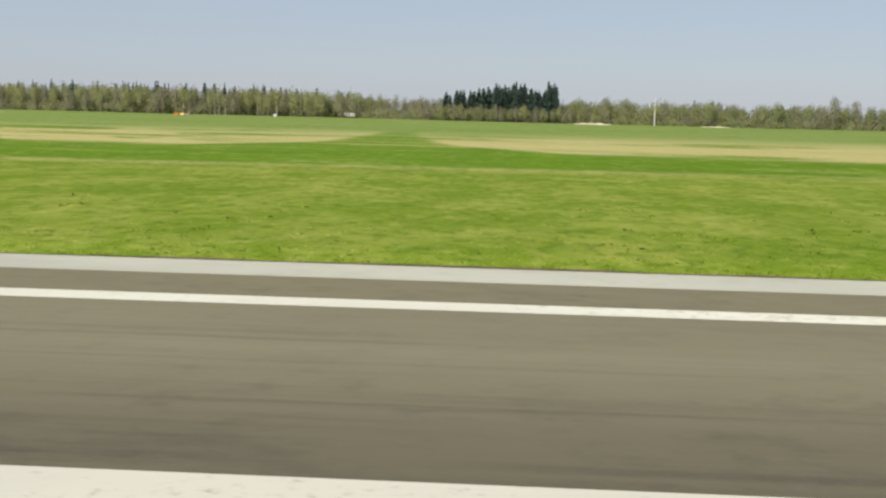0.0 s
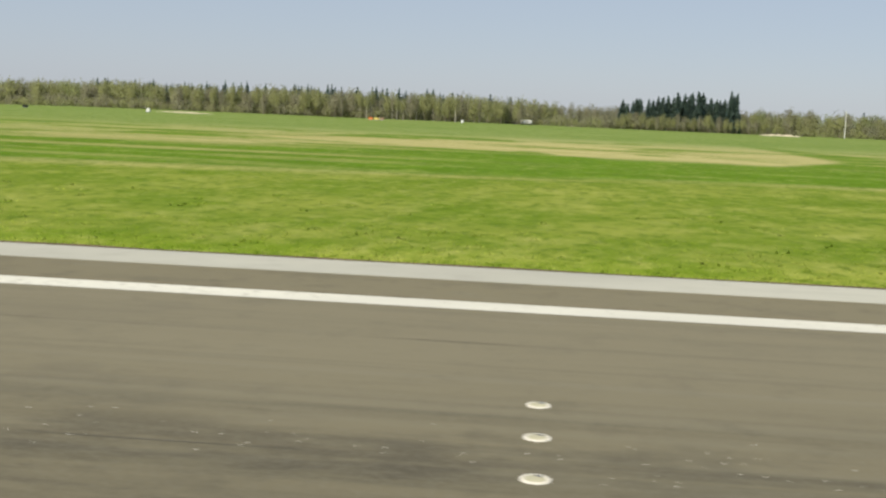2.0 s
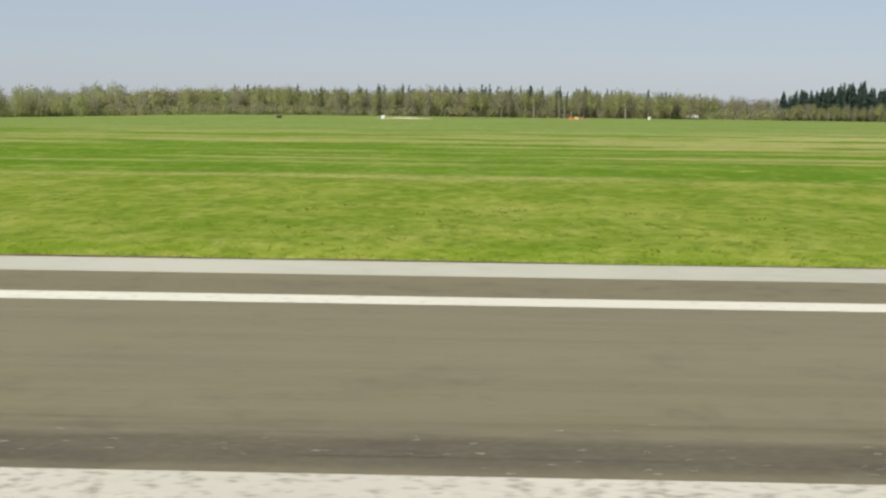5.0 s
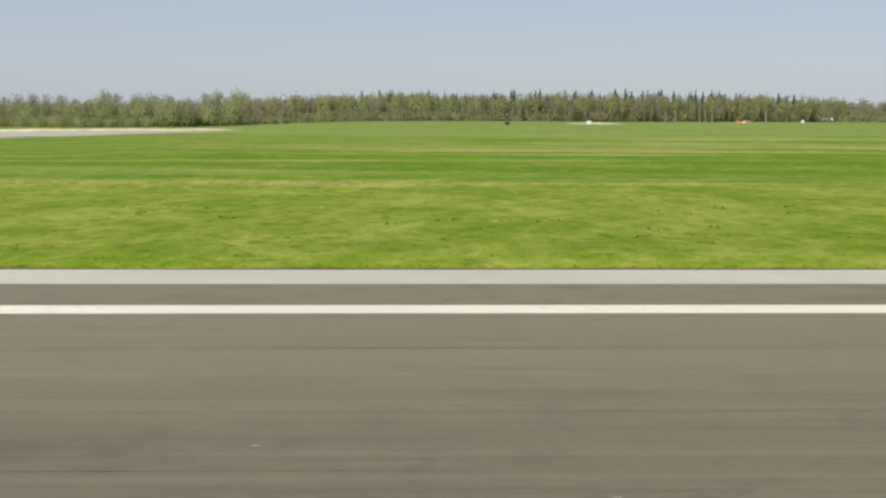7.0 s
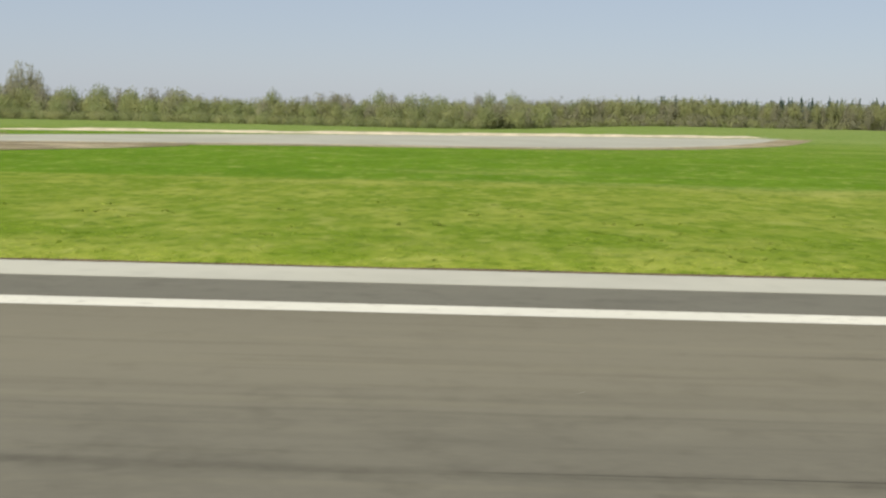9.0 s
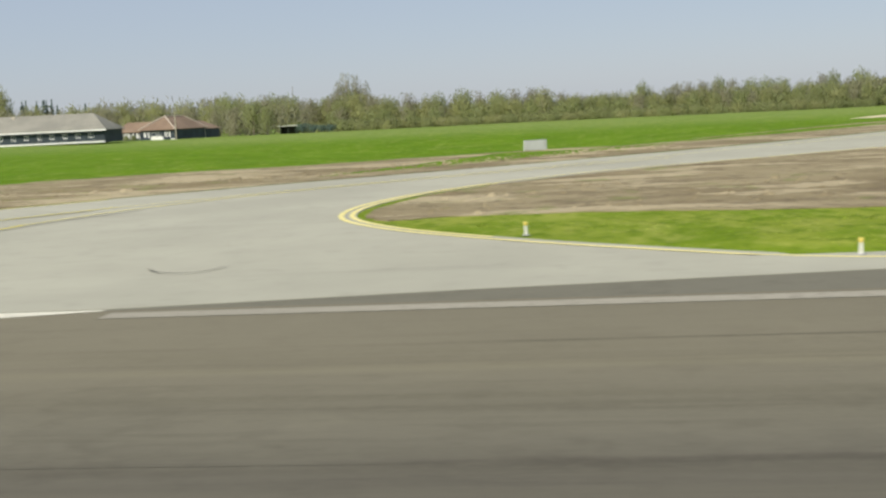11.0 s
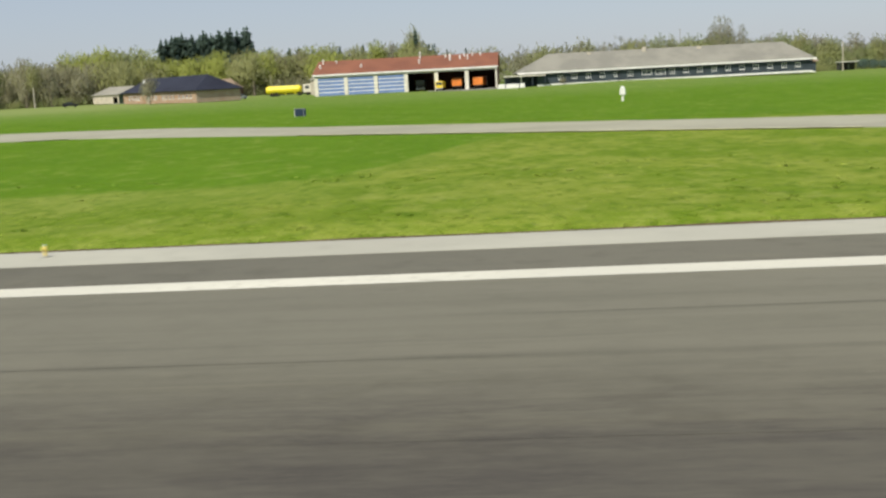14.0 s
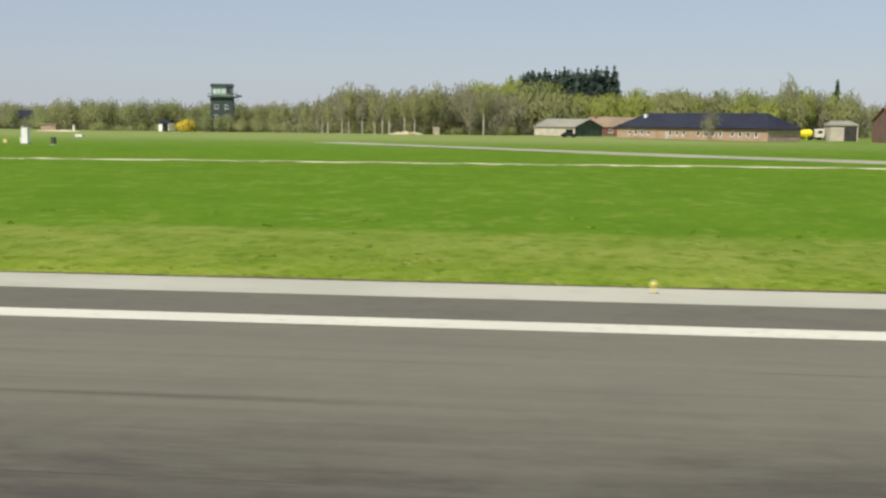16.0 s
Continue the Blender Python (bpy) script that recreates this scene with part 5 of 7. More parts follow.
def long_house():
    ang = math.degrees(math.atan2(279.0 - 273.6, -497.7 + 567.6))
    t = thing("long_building", -567.6, 273.6, field(-530, 276) - 0.1, "long low dark-boarded building with weathered hip roof", "building", ang)
    W, D, H = 70.1, 15.0, 3.2
    holes = []
    xs = [9.0 + 3.35 * i for i in range(18)]
    for i, x in enumerate(xs):
        w = 1.25 if i not in (6, 7) else 2.4
        holes.append((x, x + w, 1.35, 2.45))
    part("front_wall", wall_with_holes(4.0, W, 0.42, H, holes, 0, 0.3), M_SLATE, t, "dark slate-grey boarding")
    part("plinth", boxed(4.0, -0.05, 0, W, 0.3, 0.42), M_WHITE, t, "white plinth")
    part("back_wall", boxed(0, D - 0.3, 0, W, D, H), M_SLATE, t)
    part("end_wall", boxed(W - 0.3, 0.3, 0, W, D - 0.3, H), M_SLATE, t)
    part("end_wall", boxed(0, 3.0, 0, 0.3, D - 0.3, H), M_SLATE, t)
    part("porch_wall", wall_with_holes(0.3, 4.0, 0, H, [(1.0, 2.2, 0.0, 2.2)], 3.0, 0.25), M_SLATE, t)
    part("porch_door", boxed(1.02, 3.1, 0.02, 2.18, 3.16, 2.18), M_CREAM, t)
    part("porch_post", boxed(0.1, 0.1, 0, 0.35, 0.35, H), M_WHITE, t)
    part("roof", gable_roof(bmesh.new(), 0, W, 0, D, H + 0.12, 4.3, 0.7, 0.16, 8.2, 5.6), M_ROOF_GREY, t, "weathered grey-brown hip roof")
    part("fascia", boxed(-0.7, -0.80, H - 0.22, W + 0.7, -0.72, H + 0.14), M_WHITE, t, "white eaves board")
    part("soffit", boxed(-0.65, -0.72, H - 0.10, W + 0.65, -0.02, H - 0.04), M_WHITE, t)
    for xa, xb, za, zb in holes:
        window(t, xa, xb, za, zb, 0.06)
    part("ceiling", boxed(0.35, 3.35, H - 0.08, W - 0.35, D - 0.35, H - 0.02), M_DARK, t)
    part("inner_wall", boxed(4.1, 4.4, 0.05, W - 0.4, 4.5, H - 0.1), M_DARK, t)
    for x, hgt in ((30.5, 1.3), (17.0, 0.7), (44.0, 0.8)):
        z = H + 0.12 + 4.3 * 6.6 / (D / 2 + 0.7)
        part("chimney", boxed(x, 6.2, z - 0.5, x + 0.9, 7.0, z + hgt, bevel=0.03), M_BEIGE, t)
    part("drainpipe", tube(bmesh.new(), (23.6, -0.12, 0), (23.6, -0.12, H - 0.2), 0.10, 0.10), M_BLACK, t)
    return t


long_house()


def low_wing():
    """White-fronted link between the hall and the long building."""
    t = thing("covered_porch", -573.0, 272.4, field(-570, 272) - 0.1, "low porch with white front wall and pale flat roof", "porch")
    part("front_wall", boxed(0, 0, 0, 6.4, 0.2, 1.15, bevel=0.02), M_WHITE, t, "low white front wall")
    part("roof", boxed(1.4, -0.3, 2.75, 11.5, 3.2, 3.0, bevel=0.03), M_CREAM, t)
    for x in (1.7, 5.0, 8.2, 11.2):
        part("post", boxed(x, -0.1, 0, x + 0.16, 0.06, 2.75), M_SLATE, t)
    part("back_wall", boxed(1.5, 3.0, 0, 7.5, 3.2, 2.75), M_SLATE, t)
    return t


low_wing()


def red_house():
    t = thing("hip_roof_house", -489.6, 309.0, field(-490, 318) - 0.05, "slate-boarded house with reddish hip roof and white front panels", "house", -8.1)
    W, D, H = 10.6, 19.4, 3.1
    holes = [(-9.2, -8.2, 1.2, 2.4), (-7.2, -5.8, 1.25, 2.4), (-5.6, -4.2, 1.25, 2.4), (-2.7, -1.7, 1.2, 2.4)]
    part("front_wall", wall_with_holes(-W, 0, 0, H, holes, 0, 0.25), M_SLATE, t, "dark slate front boarding")
    for q in holes:
        window(t, *q, 0.05)
    part("front_panel", boxed(-7.5, -0.06, 0.0, -3.6, -0.004, 1.15, bevel=0.01), M_WHITE, t, "white panel below the windows")
    part("front_panel", boxed(-1.4, -0.06, 0.0, -0.1, -0.004, 0.5, bevel=0.01), M_WHITE, t, "white corner panel")
    for x in (-9.55, -8.15, -3.05, -1.65):
        part("window_panel", boxed(x, -0.05, 1.0, x + 0.32, -0.004, 2.55), M_WHITE, t, "white panel beside a window")
    part("side_wall", boxed(-0.25, 0.25, 0, 0, D, H), M_SLATE, t, "dark slate side boarding")
    part("side_wall", boxed(-W, 0.25, 0, -W + 0.25, D, H), M_SLATE, t)
    part("back_wall", boxed(-W + 0.25, D - 0.25, 0, -0.25, D, H), M_SLATE, t)
    part("drainpipe", tube(bmesh.new(), (0.08, D - 0.3, 0), (0.08, D - 0.3, H), 0.07, 0.07), M_CREAM, t)
    turn = pose(0, 0, 0, 0, 0, 90)
    part("roof", gable_roof(bmesh.new(), 0, D, 0, W, H, 3.7, 0.5, 0.15, 5.4, 3.6), M_ROOF_BROWN, t, "reddish brown hip roof").matrix_basis = turn
    m, top = -W / 2, H + 3.78
    for a, b in (((0.5, -0.5, H + 0.05), (m, 4.9, top)), ((-W - 0.5, -0.5, H + 0.05), (m, 4.9, top)), ((0.5, D + 0.5, H + 0.05), (m, D - 3.1, top)), ((m, 4.9, top), (m, D - 3.1, top))):
        part("ridge_cap", tube(bmesh.new(), a, b, 0.19, 0.19, 6), M_ROOF_CAP, t, "pale mortared ridge tiles")
    # lower block behind
    part("rear_wall", boxed(-0.2, D, 0, 0.05, D + 9.8, 2.7), M_SLATE, t, "dark slate boarding of the rear block")
    part("rear_wall", boxed(-8.6, D, 0, -8.35, D + 9.8, 2.7), M_SLATE, t)
    part("rear_wall", boxed(-8.35, D + 9.55, 0, -0.2, D + 9.8, 2.7), M_SLATE, t)
    part("rear_roof", gable_roof(bmesh.new(), D + 0.1, D + 9.8, -0.05, 8.6, 2.72, 2.4, 0.35, 0.14, 0.0, 2.6), M_ROOF_BROWN, t).matrix_basis = turn
    # cream link towards the long building
    link = [(-19.4, -18.4, 0.9, 2.0), (-17.0, -16.0, 0.9, 2.0), (-14.2, -13.2, 0.9, 2.0)]
    part("link_wall", wall_with_holes(-21.5, -W, 0, 2.6, link, 5.0, 0.2), M_SLATE, t, "dark slate link wall")
    for x in (-19.9, -18.35, -17.5, -15.95, -14.7, -13.15):
        part("window_panel", boxed(x, 4.94, 0.85, x + 0.45, 4.996, 2.35), M_WHITE, t, "white panel beside a window")
    for q in link:
        window(t, *q, 5.04)
    part("link_back", boxed(-21.5, 12.6, 0, -W, 12.8, 2.6), M_SLATE, t)
    part("link_end", boxed(-21.5, 5.2, 0, -21.3, 12.6, 2.6), M_SLATE, t)
    part("link_roof", gable_roof(bmesh.new(), -21.5, -W - 0.35, 5.0, 12.8, 2.65, 2.8, 0.3, 0.15, 2.4, 0.0), M_ROOF_BROWN, t)
    return t


red_house()


def open_shed():
    t = thing("open_shed", -471.0, 356.0, field(-469, 357), "low dark open shed with a pale flat roof", "shed")
    part("roof", slab(bmesh.new(), [(-0.4, -0.4, 2.75), (5.8, -0.4, 2.75), (5.8, 3.6, 2.5), (-0.4, 3.6, 2.5)], 0.16), M_WHITE, t, "pale roof edge")
    for x in (0, 2.6, 5.2):
        part("post", boxed(x, -0.1, 0, x + 0.16, 0.06, 2.6), M_GREEN_WOOD, t)
    part("back_wall", boxed(0, 3.3, 0, 5.4, 3.4, 2.5), M_DARK, t)
    part("side_wall", boxed(0, 0.1, 0, 0.1, 3.3, 2.5), M_DARK, t)
    return t


open_shed()


def street_pole(x, y, h, name, label, category, material, cap=True):
    t = thing(name, x, y, field(x, y), label, category)
    part("shaft", tube(bmesh.new(), (0, 0, 0), (0, 0, h), 0.17, 0.10, 12), material, t)
    part("base", lathe(bmesh.new(), [(0.30, 0), (0.30, 0.12), (0.2, 0.2)], 12), M_GREY_METAL, t)
    if cap:
        part("cap", lathe(bmesh.new(), [(0.12, h), (0.2, h + 0.1), (0.2, h + 0.3), (0.05, h + 0.4)], 12), M_WHITE, t)
    return t


street_pole(-485.5, 298.2, 7.6, "wooden_pole", "tall grey wooden pole beside the house", "pole", M_BEIGE, False)
street_pole(-500.0, 500.0, 20.0, "bare_pole", "tall dark slender pole behind the trees", "pole", M_BARK, False)
street_pole(121.0, 450.4, 10.2, "white_mast", "tall slim white mast before the wood", "mast", M_WHITE)


def brick_house():
    t = thing("brick_barrack", -648.3, 277.3, field(-655, 290), "long tan brick house with blue-black hip roof", "house", 180 - 50.7)
    W, D, H = 53.0, 12.0, 3.1
    holes = []
    for g in (3.0, 14.5, 27.0, 40.0):
        for k in range(4 if g != 27.0 else 3):
            holes.append((g + 2.5 * k, g + 2.5 * k + 1.1, 1.0, 2.3))
    # the front looks towards +y of this house's own frame, so it is built there
    part("front_wall", wall_with_holes(0, W, 0, H, holes, -0.3, 0.3), M_BRICK, t, "tan brick wall")
    part("back_wall", boxed(0, -D, 0, W, -D + 0.3, H), M_BRICK, t)
    for x in (0, W - 0.3):
        part("end_wall", boxed(x, -D + 0.3, 0, x + 0.3, -0.3, H), M_BRICK, t)
    part("roof", gable_roof(bmesh.new(), 0, W, -D, 0, H, 3.8, 0.6, 0.2, 6.0, 6.0), M_ROOF_BLACK, t, "blue-black hip roof")
    part("eaves_board", boxed(-0.6, 0.56, H - 0.22, W + 0.6, 0.62, H + 0.02), M_BLACK, t)
    part("inner_wall", boxed(0.4, -4.0, 0.05, W - 0.4, -3.9, H - 0.1), M_DARK, t)
    for xa, xb, za, zb in holes:
        bm = bmesh.new()
        for q in ((xa, xb, za, za + 0.1), (xa, xb, zb - 0.1, zb), (xa, xa + 0.1, za + 0.1, zb - 0.1), (xb - 0.1, xb, za + 0.1, zb - 0.1)):
            box(bm, q[0], -0.12, q[2], q[1], 0.02, q[3])
        w = part("window", bm, M_WHITE, t, "white-framed window")
        part("pane", boxed(xa + 0.1, -0.09, za + 0.1, xb - 0.1, -0.07, zb - 0.1), M_GLASS, w)
        part("sill", boxed(xa - 0.05, 0.02, za - 0.07, xb + 0.05, 0.10, za), M_WHITE, w)
    for x in (45.5,):
        part("chimney", boxed(x, -4.4, 4.6, x + 0.8, -3.6, 6.6, bevel=0.04), M_WHITE, t, "white vent stack")
    part("door", boxed(33.2, -0.02, 0, 34.2, 0.03, 2.1), M_BEIGE, t, "beige door")
    return t


brick_house()


def green_shed():
    t = thing("green_shed", -693.2, 345.0, field(-694, 345), "dark green boarded shed with grey sheet roof", "shed", -41)
    W, D, H = 16.5, 13.0, 2.7
    # ridge runs along x; the gable looks to +x
    part("front_wall", wall_with_holes(-W, 0, 0, H, [(-3.6, -0.8, 0, 2.0)], 0, 0.15), M_BEIGE, t, "pale long wall")
    part("back_wall", boxed(-W, D - 0.15, 0, 0, D, H), M_GREEN_WOOD, t)
    for x in (-W, -0.15):
        bm = bmesh.new()
        prof = [(0.15, 0), (D - 0.15, 0), (D - 0.15, H), (D / 2, H + 2.3), (0.15, H)]
        f = [bm.verts.new((x, p, z)) for p, z in prof]
        g = [bm.verts.new((x + 0.15, p, z)) for p, z in prof]
        bm.faces.new(f)
        bm.faces.new(g[::-1])
        for i in range(5):
            bm.faces.new((f[i], g[i], g[(i + 1) % 5], f[(i + 1) % 5]))
        bmesh.ops.recalc_face_normals(bm, faces=bm.faces)
        part("gable_wall", bm, M_GREEN_WOOD, t, "dark green gable")
    part("roof", gable_roof(bmesh.new(), -W, 0, 0, D, H + 0.1, 2.45, 0.45, 0.12), M_ROOF_SHED, t, "grey sheet roof")
    part("floor", boxed(-W, 0.15, -0.2, 0, D - 0.15, 0.02), M_FLOOR, t)
    return t


green_shed()


def back_house():
    t = thing("brown_roof_house", -691.0, 366.0, field(-680, 368), "long low red brick house with tan-brown tile roof", "house", 3)
    L, D, H = 30.0, 8.5, 2.8
    holes = [(2.0 + 3.5 * i, 3.2 + 3.5 * i, 0.9, 2.1) for i in range(8)]
    part("front_wall", wall_with_holes(0, L, 0, H, holes, 0, 0.25), M_BRICK_RED, t, "dark red brick wall")
    for q in holes:
        window(t, *q, 0.05)
    part("back_wall", boxed(0, D - 0.25, 0, L, D, H), M_BRICK_RED, t)
    for x in (0, L - 0.25):
        part("end_wall", boxed(x, 0.25, 0, x + 0.25, D - 0.25, H), M_BRICK_RED, t)
    part("roof", gable_roof(bmesh.new(), 0, L, 0, D, H + 0.02, 3.2, 0.4, 0.15, 3.4, 3.4), M_ROOF_TAN, t, "tan-brown tile roof")
    part("inner_wall", boxed(0.4, 4.0, 0.05, L - 0.4, 4.1, H - 0.1), M_DARK, t)
    part("chimney", boxed(4.6, 3.4, 4.8, 5.4, 4.2, 6.6, bevel=0.03), M_BRICK_RED, t)
    return t


back_house()


def parked_car(x, y, rz, paint, label):
    t = thing("parked_car", x, y, field(x, y), label, "car", rz)
    bm = bmesh.new()
    prof = [(-2.1, 0.35), (-2.15, 0.8), (-1.95, 0.98), (-1.2, 1.42), (0.35, 1.45), (1.0, 1.0), (1.95, 0.85), (2.1, 0.6), (2.05, 0.35)]
    rings = [[bm.verts.new((px, s * (0.84 if pz < 1.1 else 0.68), pz)) for px, pz in prof] for s in (-1, 1)]
    bm.faces.new(rings[0])
    bm.faces.new(rings[1][::-1])
    for i in range(len(prof)):
        j = (i + 1) % len(prof)
        bm.faces.new((rings[0][j], rings[0][i], rings[1][i], rings[1][j]))
    bmesh.ops.recalc_face_normals(bm, faces=bm.faces)
    bmesh.ops.bevel(bm, geom=list(bm.edges), offset=0.05, segments=2, affect="EDGES")
    part("body", bm, paint, t)
    for s in (-1, 1):
        part("side_window", boxed(-1.1, s * 0.79 - 0.03, 1.03, 0.45, s * 0.79 + 0.01, 1.32, bevel=0.01), M_GLASS, t)
    part("windscreen", slab(bmesh.new(), [(0.42, -0.62, 1.40), (0.98, -0.68, 1.05), (0.98, 0.68, 1.05), (0.42, 0.62, 1.40)], 0.02), M_GLASS, t)
    for wx in (-1.3, 1.3):
        for s in (-0.78, 0.78):
            wheel(t, wx, s, 0.32, 0.2)
    return t


parked_car(-695.2, 312.0, 20, M_BLACK, "black car parked before the green shed")
parked_car(-640.3, 288.4, 60, M_WHITE, "white car parked at the brick house's end")


def tower():
    t = thing("control_tower", -805.0, 353.0, field(-805, 353), "dark green-grey control tower with glazed cab", "tower", 12)
    H, w = 10.8, 3.5
    part("shaft", wall_with_holes(-w, w, 0, H, [(-2.2, -1.0, 7.2, 8.5), (0.8, 2.0, 7.2, 8.5), (-2.2, -1.0, 4.2, 5.4), (0.8, 2.0, 4.2, 5.4)], -w, 0.3), M_TOWER, t, "dark boarded shaft")
    part("shaft_wall", boxed(-w, -w + 0.3, 0, -w + 0.3, w, H), M_TOWER, t)
    part("shaft_wall", boxed(w - 0.3, -w + 0.3, 0, w, w, H), M_TOWER, t)
    part("shaft_wall", boxed(-w + 0.3, w - 0.3, 0, w - 0.3, w, H), M_TOWER, t)
    for q in ((-2.2, -1.0, 7.2, 8.5), (0.8, 2.0, 7.2, 8.5), (-2.2, -1.0, 4.2, 5.4), (0.8, 2.0, 4.2, 5.4)):
        window(t, *q, -w + 0.04)
    part("gallery", boxed(-w - 0.7, -w - 0.7, H, w + 1.1, w + 0.7, H + 0.35, bevel=0.04), M_TOWER, t)
    bm = bmesh.new()
    e = w + 0.6
    for a, b in (((-e, -e), (e + 0.4, -e)), ((e + 0.4, -e), (e + 0.4, e)), ((e + 0.4, e), (-e, e)), ((-e, e), (-e, -e))):
        for z in (0.75, 1.3):
            tube(bm, (*a, H + z), (*b, H + z), 0.05, 0.05, 6)
        tube(bm, (*a, H + 0.3), (*a, H + 1.3), 0.05, 0.05, 6)
    part("railing", bm, M_TOWER, t)
    c = 3.0
    part("cab_sill", boxed(-c, -c, H + 0.35, c, c, H + 1.1, bevel=0.03), M_SILL, t, "lighter green sill below the glazing")
    for i in range(4):
        x = -c + 0.12 + i * (2 * c - 0.24) / 4
        part("cab_pane", boxed(x + 0.06, -c + 0.02, H + 1.1, x + (2 * c - 0.24) / 4 - 0.06, -c + 0.08, H + 3.2), M_GLASS_PALE if i < 3 else M_GLASS, t)
        part("cab_pane", boxed(c - 0.08, x + 0.06, H + 1.1, c - 0.02, x + (2 * c - 0.24) / 4 - 0.06, H + 3.2), M_GLASS, t)
        part("cab_pane", boxed(-c + 0.02, x + 0.06, H + 1.1, -c + 0.08, x + (2 * c - 0.24) / 4 - 0.06, H + 3.2), M_GLASS, t)
    for sx in (-1, 1):
        for sy in (-1, 1):
            part("cab_post", boxed(sx * c - 0.12, sy * c - 0.12, H + 1.1, sx * c + 0.12, sy * c + 0.12, H + 3.2), M_TOWER, t)
    part("cab_back", boxed(-c + 0.12, c - 0.1, H + 1.1, c - 0.12, c, H + 3.2), M_TOWER, t)
    part("cab_roof", boxed(-c - 0.4, -c - 0.4, H + 3.2, c + 0.4, c + 0.4, H + 4.3, bevel=0.08), M_TOWER, t, "dark flat cab roof")
    part("lamp_arm", boxed(w + 1.1, -1.0, H + 0.2, w + 2.6, -0.6, H + 0.75, bevel=0.03), M_BLACK, t)
    return t


tower()


def small_hut(x, y, rz):
    t = thing("small_hut", x, y, field(x, y), "small white hut with a black plate as its shaded front", "hut", rz)
    part("side_wall", boxed(-2.0, -1.5, 0, -1.85, 1.5, 2.7), M_WHITE, t)
    part("side_wall", boxed(1.85, -1.5, 0, 2.0, 1.5, 2.7), M_WHITE, t)
    part("back_wall", boxed(-1.85, 1.35, 0, 1.85, 1.5, 2.7), M_WHITE, t)
    part("front_panel", boxed(-1.85, -1.5, 0, -0.5, -1.38, 2.2), M_WHITE, t)
    # a black plate stands for the shaded inside of the hut
    part("shade_plate", boxed(-0.5, -1.3, 0, 1.85, -1.25, 2.4), M_BLACK, t)
    part("roof", gable_roof(bmesh.new(), -2, 2, -1.5, 1.5, 2.7, 1.0, 0.35, 0.12), M_BLACK, t)
    return t


small_hut(-820.5, 344.5, -20)


def far_cabinet(name, x, y, w, d, h, material, label, category):
    t = thing(name, x, y, field(x, y), label, category)
    part("housing", boxed(-w / 2, -d / 2, 0.1, w / 2, d / 2, h, bevel=0.06), material, t)
    part("plinth", boxed(-w / 2 - 0.05, -d / 2 - 0.05, 0, w / 2 + 0.05, d / 2 + 0.05, 0.14), M_GREY_METAL, t)
    part("lid", boxed(-w / 2 - 0.06, -d / 2 - 0.06, h, w / 2 + 0.06, d / 2 + 0.06, h + 0.09, bevel=0.02), material, t)
    return t


far_cabinet("white_cabinet", -777.8, 162.5, 1.0, 0.9, 2.45, M_WHITE, "tall white equipment cabinet in the field", "cabinet")
far_cabinet("small_cabinet", -778.9, 163.5, 0.35, 0.35, 0.8, M_WHITE, "small white box beside a cabinet", "cabinet")
far_cabinet("green_cabinet", -771.4, 158.0, 0.6, 0.55, 1.05, M_GREEN_WOOD, "dark green utility box in the grass", "cabinet")
far_cabinet("white_slab_box", -796.3, 224.0, 1.5, 1.0, 0.5, M_WHITE, "low white box in the field grass", "box")
far_cabinet("pale_post", -832.0, 302.0, 0.55, 0.5, 1.9, M_CREAM, "pale upright post beside a sand bank", "post")
far_cabinet("tan_hut", -734.6, 338.0, 1.9, 1.7, 2.3, M_TAN, "small pale tan hut at the wood's edge", "hut")
far_cabinet("yellow_box", -783.7, 168.0, 0.7, 0.6, 0.5, M_LAMP, "low yellow box in the grass", "box")
far_cabinet("white_field_box", -120.5, 351.5, 1.1, 1.0, 1.1, M_WHITE, "white equipment box far out in the meadow", "cabinet")
far_cabinet("dark_field_box", -148.2, 324.1, 1.3, 1.0, 0.8, M_BLACK, "low dark box far out in the meadow", "box")
far_cabinet("white_field_marker", -26.0, 430.0, 0.9, 0.8, 1.1, M_WHITE, "small white box before the wood", "box")


def orange_gear():
    for dx, m in ((-2.2, M_ORANGE), (0.0, M_LAMP), (1.9, M_BRICK)):
        far_cabinet("orange_equipment", -55.4 + dx, 407.5, 1.5, 1.3, 0.8, m, "low orange and yellow equipment housing before the wood", "cabinet")


orange_gear()


def far_van():
    t = thing("white_van", -2.4, 468.0, field(-2, 468), "white rounded van parked beside dark pallets", "van")
    part("body", boxed(-2.4, -1.0, 0.35, 2.4, 1.0, 2.0, bevel=0.5), M_WHITE, t)
    part("windscreen", boxed(1.9, -1.02, 1.25, 2.2, 1.02, 1.6, bevel=0.05), M_GLASS, t)
    for wx in (-1.5, 1.5):
        for s in (-0.95, 0.95):
            wheel(t, wx, s, 0.36, 0.22)
    p = thing("dark_pallet_stack", -8.6, 467.0, field(-8, 467), "low dark stack of pallets in the meadow", "pallets")
    for i in range(4):
        part("pallet", boxed(-2.9, -0.8, 0.2 * i, 2.9, 0.8, 0.2 * i + 0.15, bevel=0.02), M_DARK, p)


far_van()


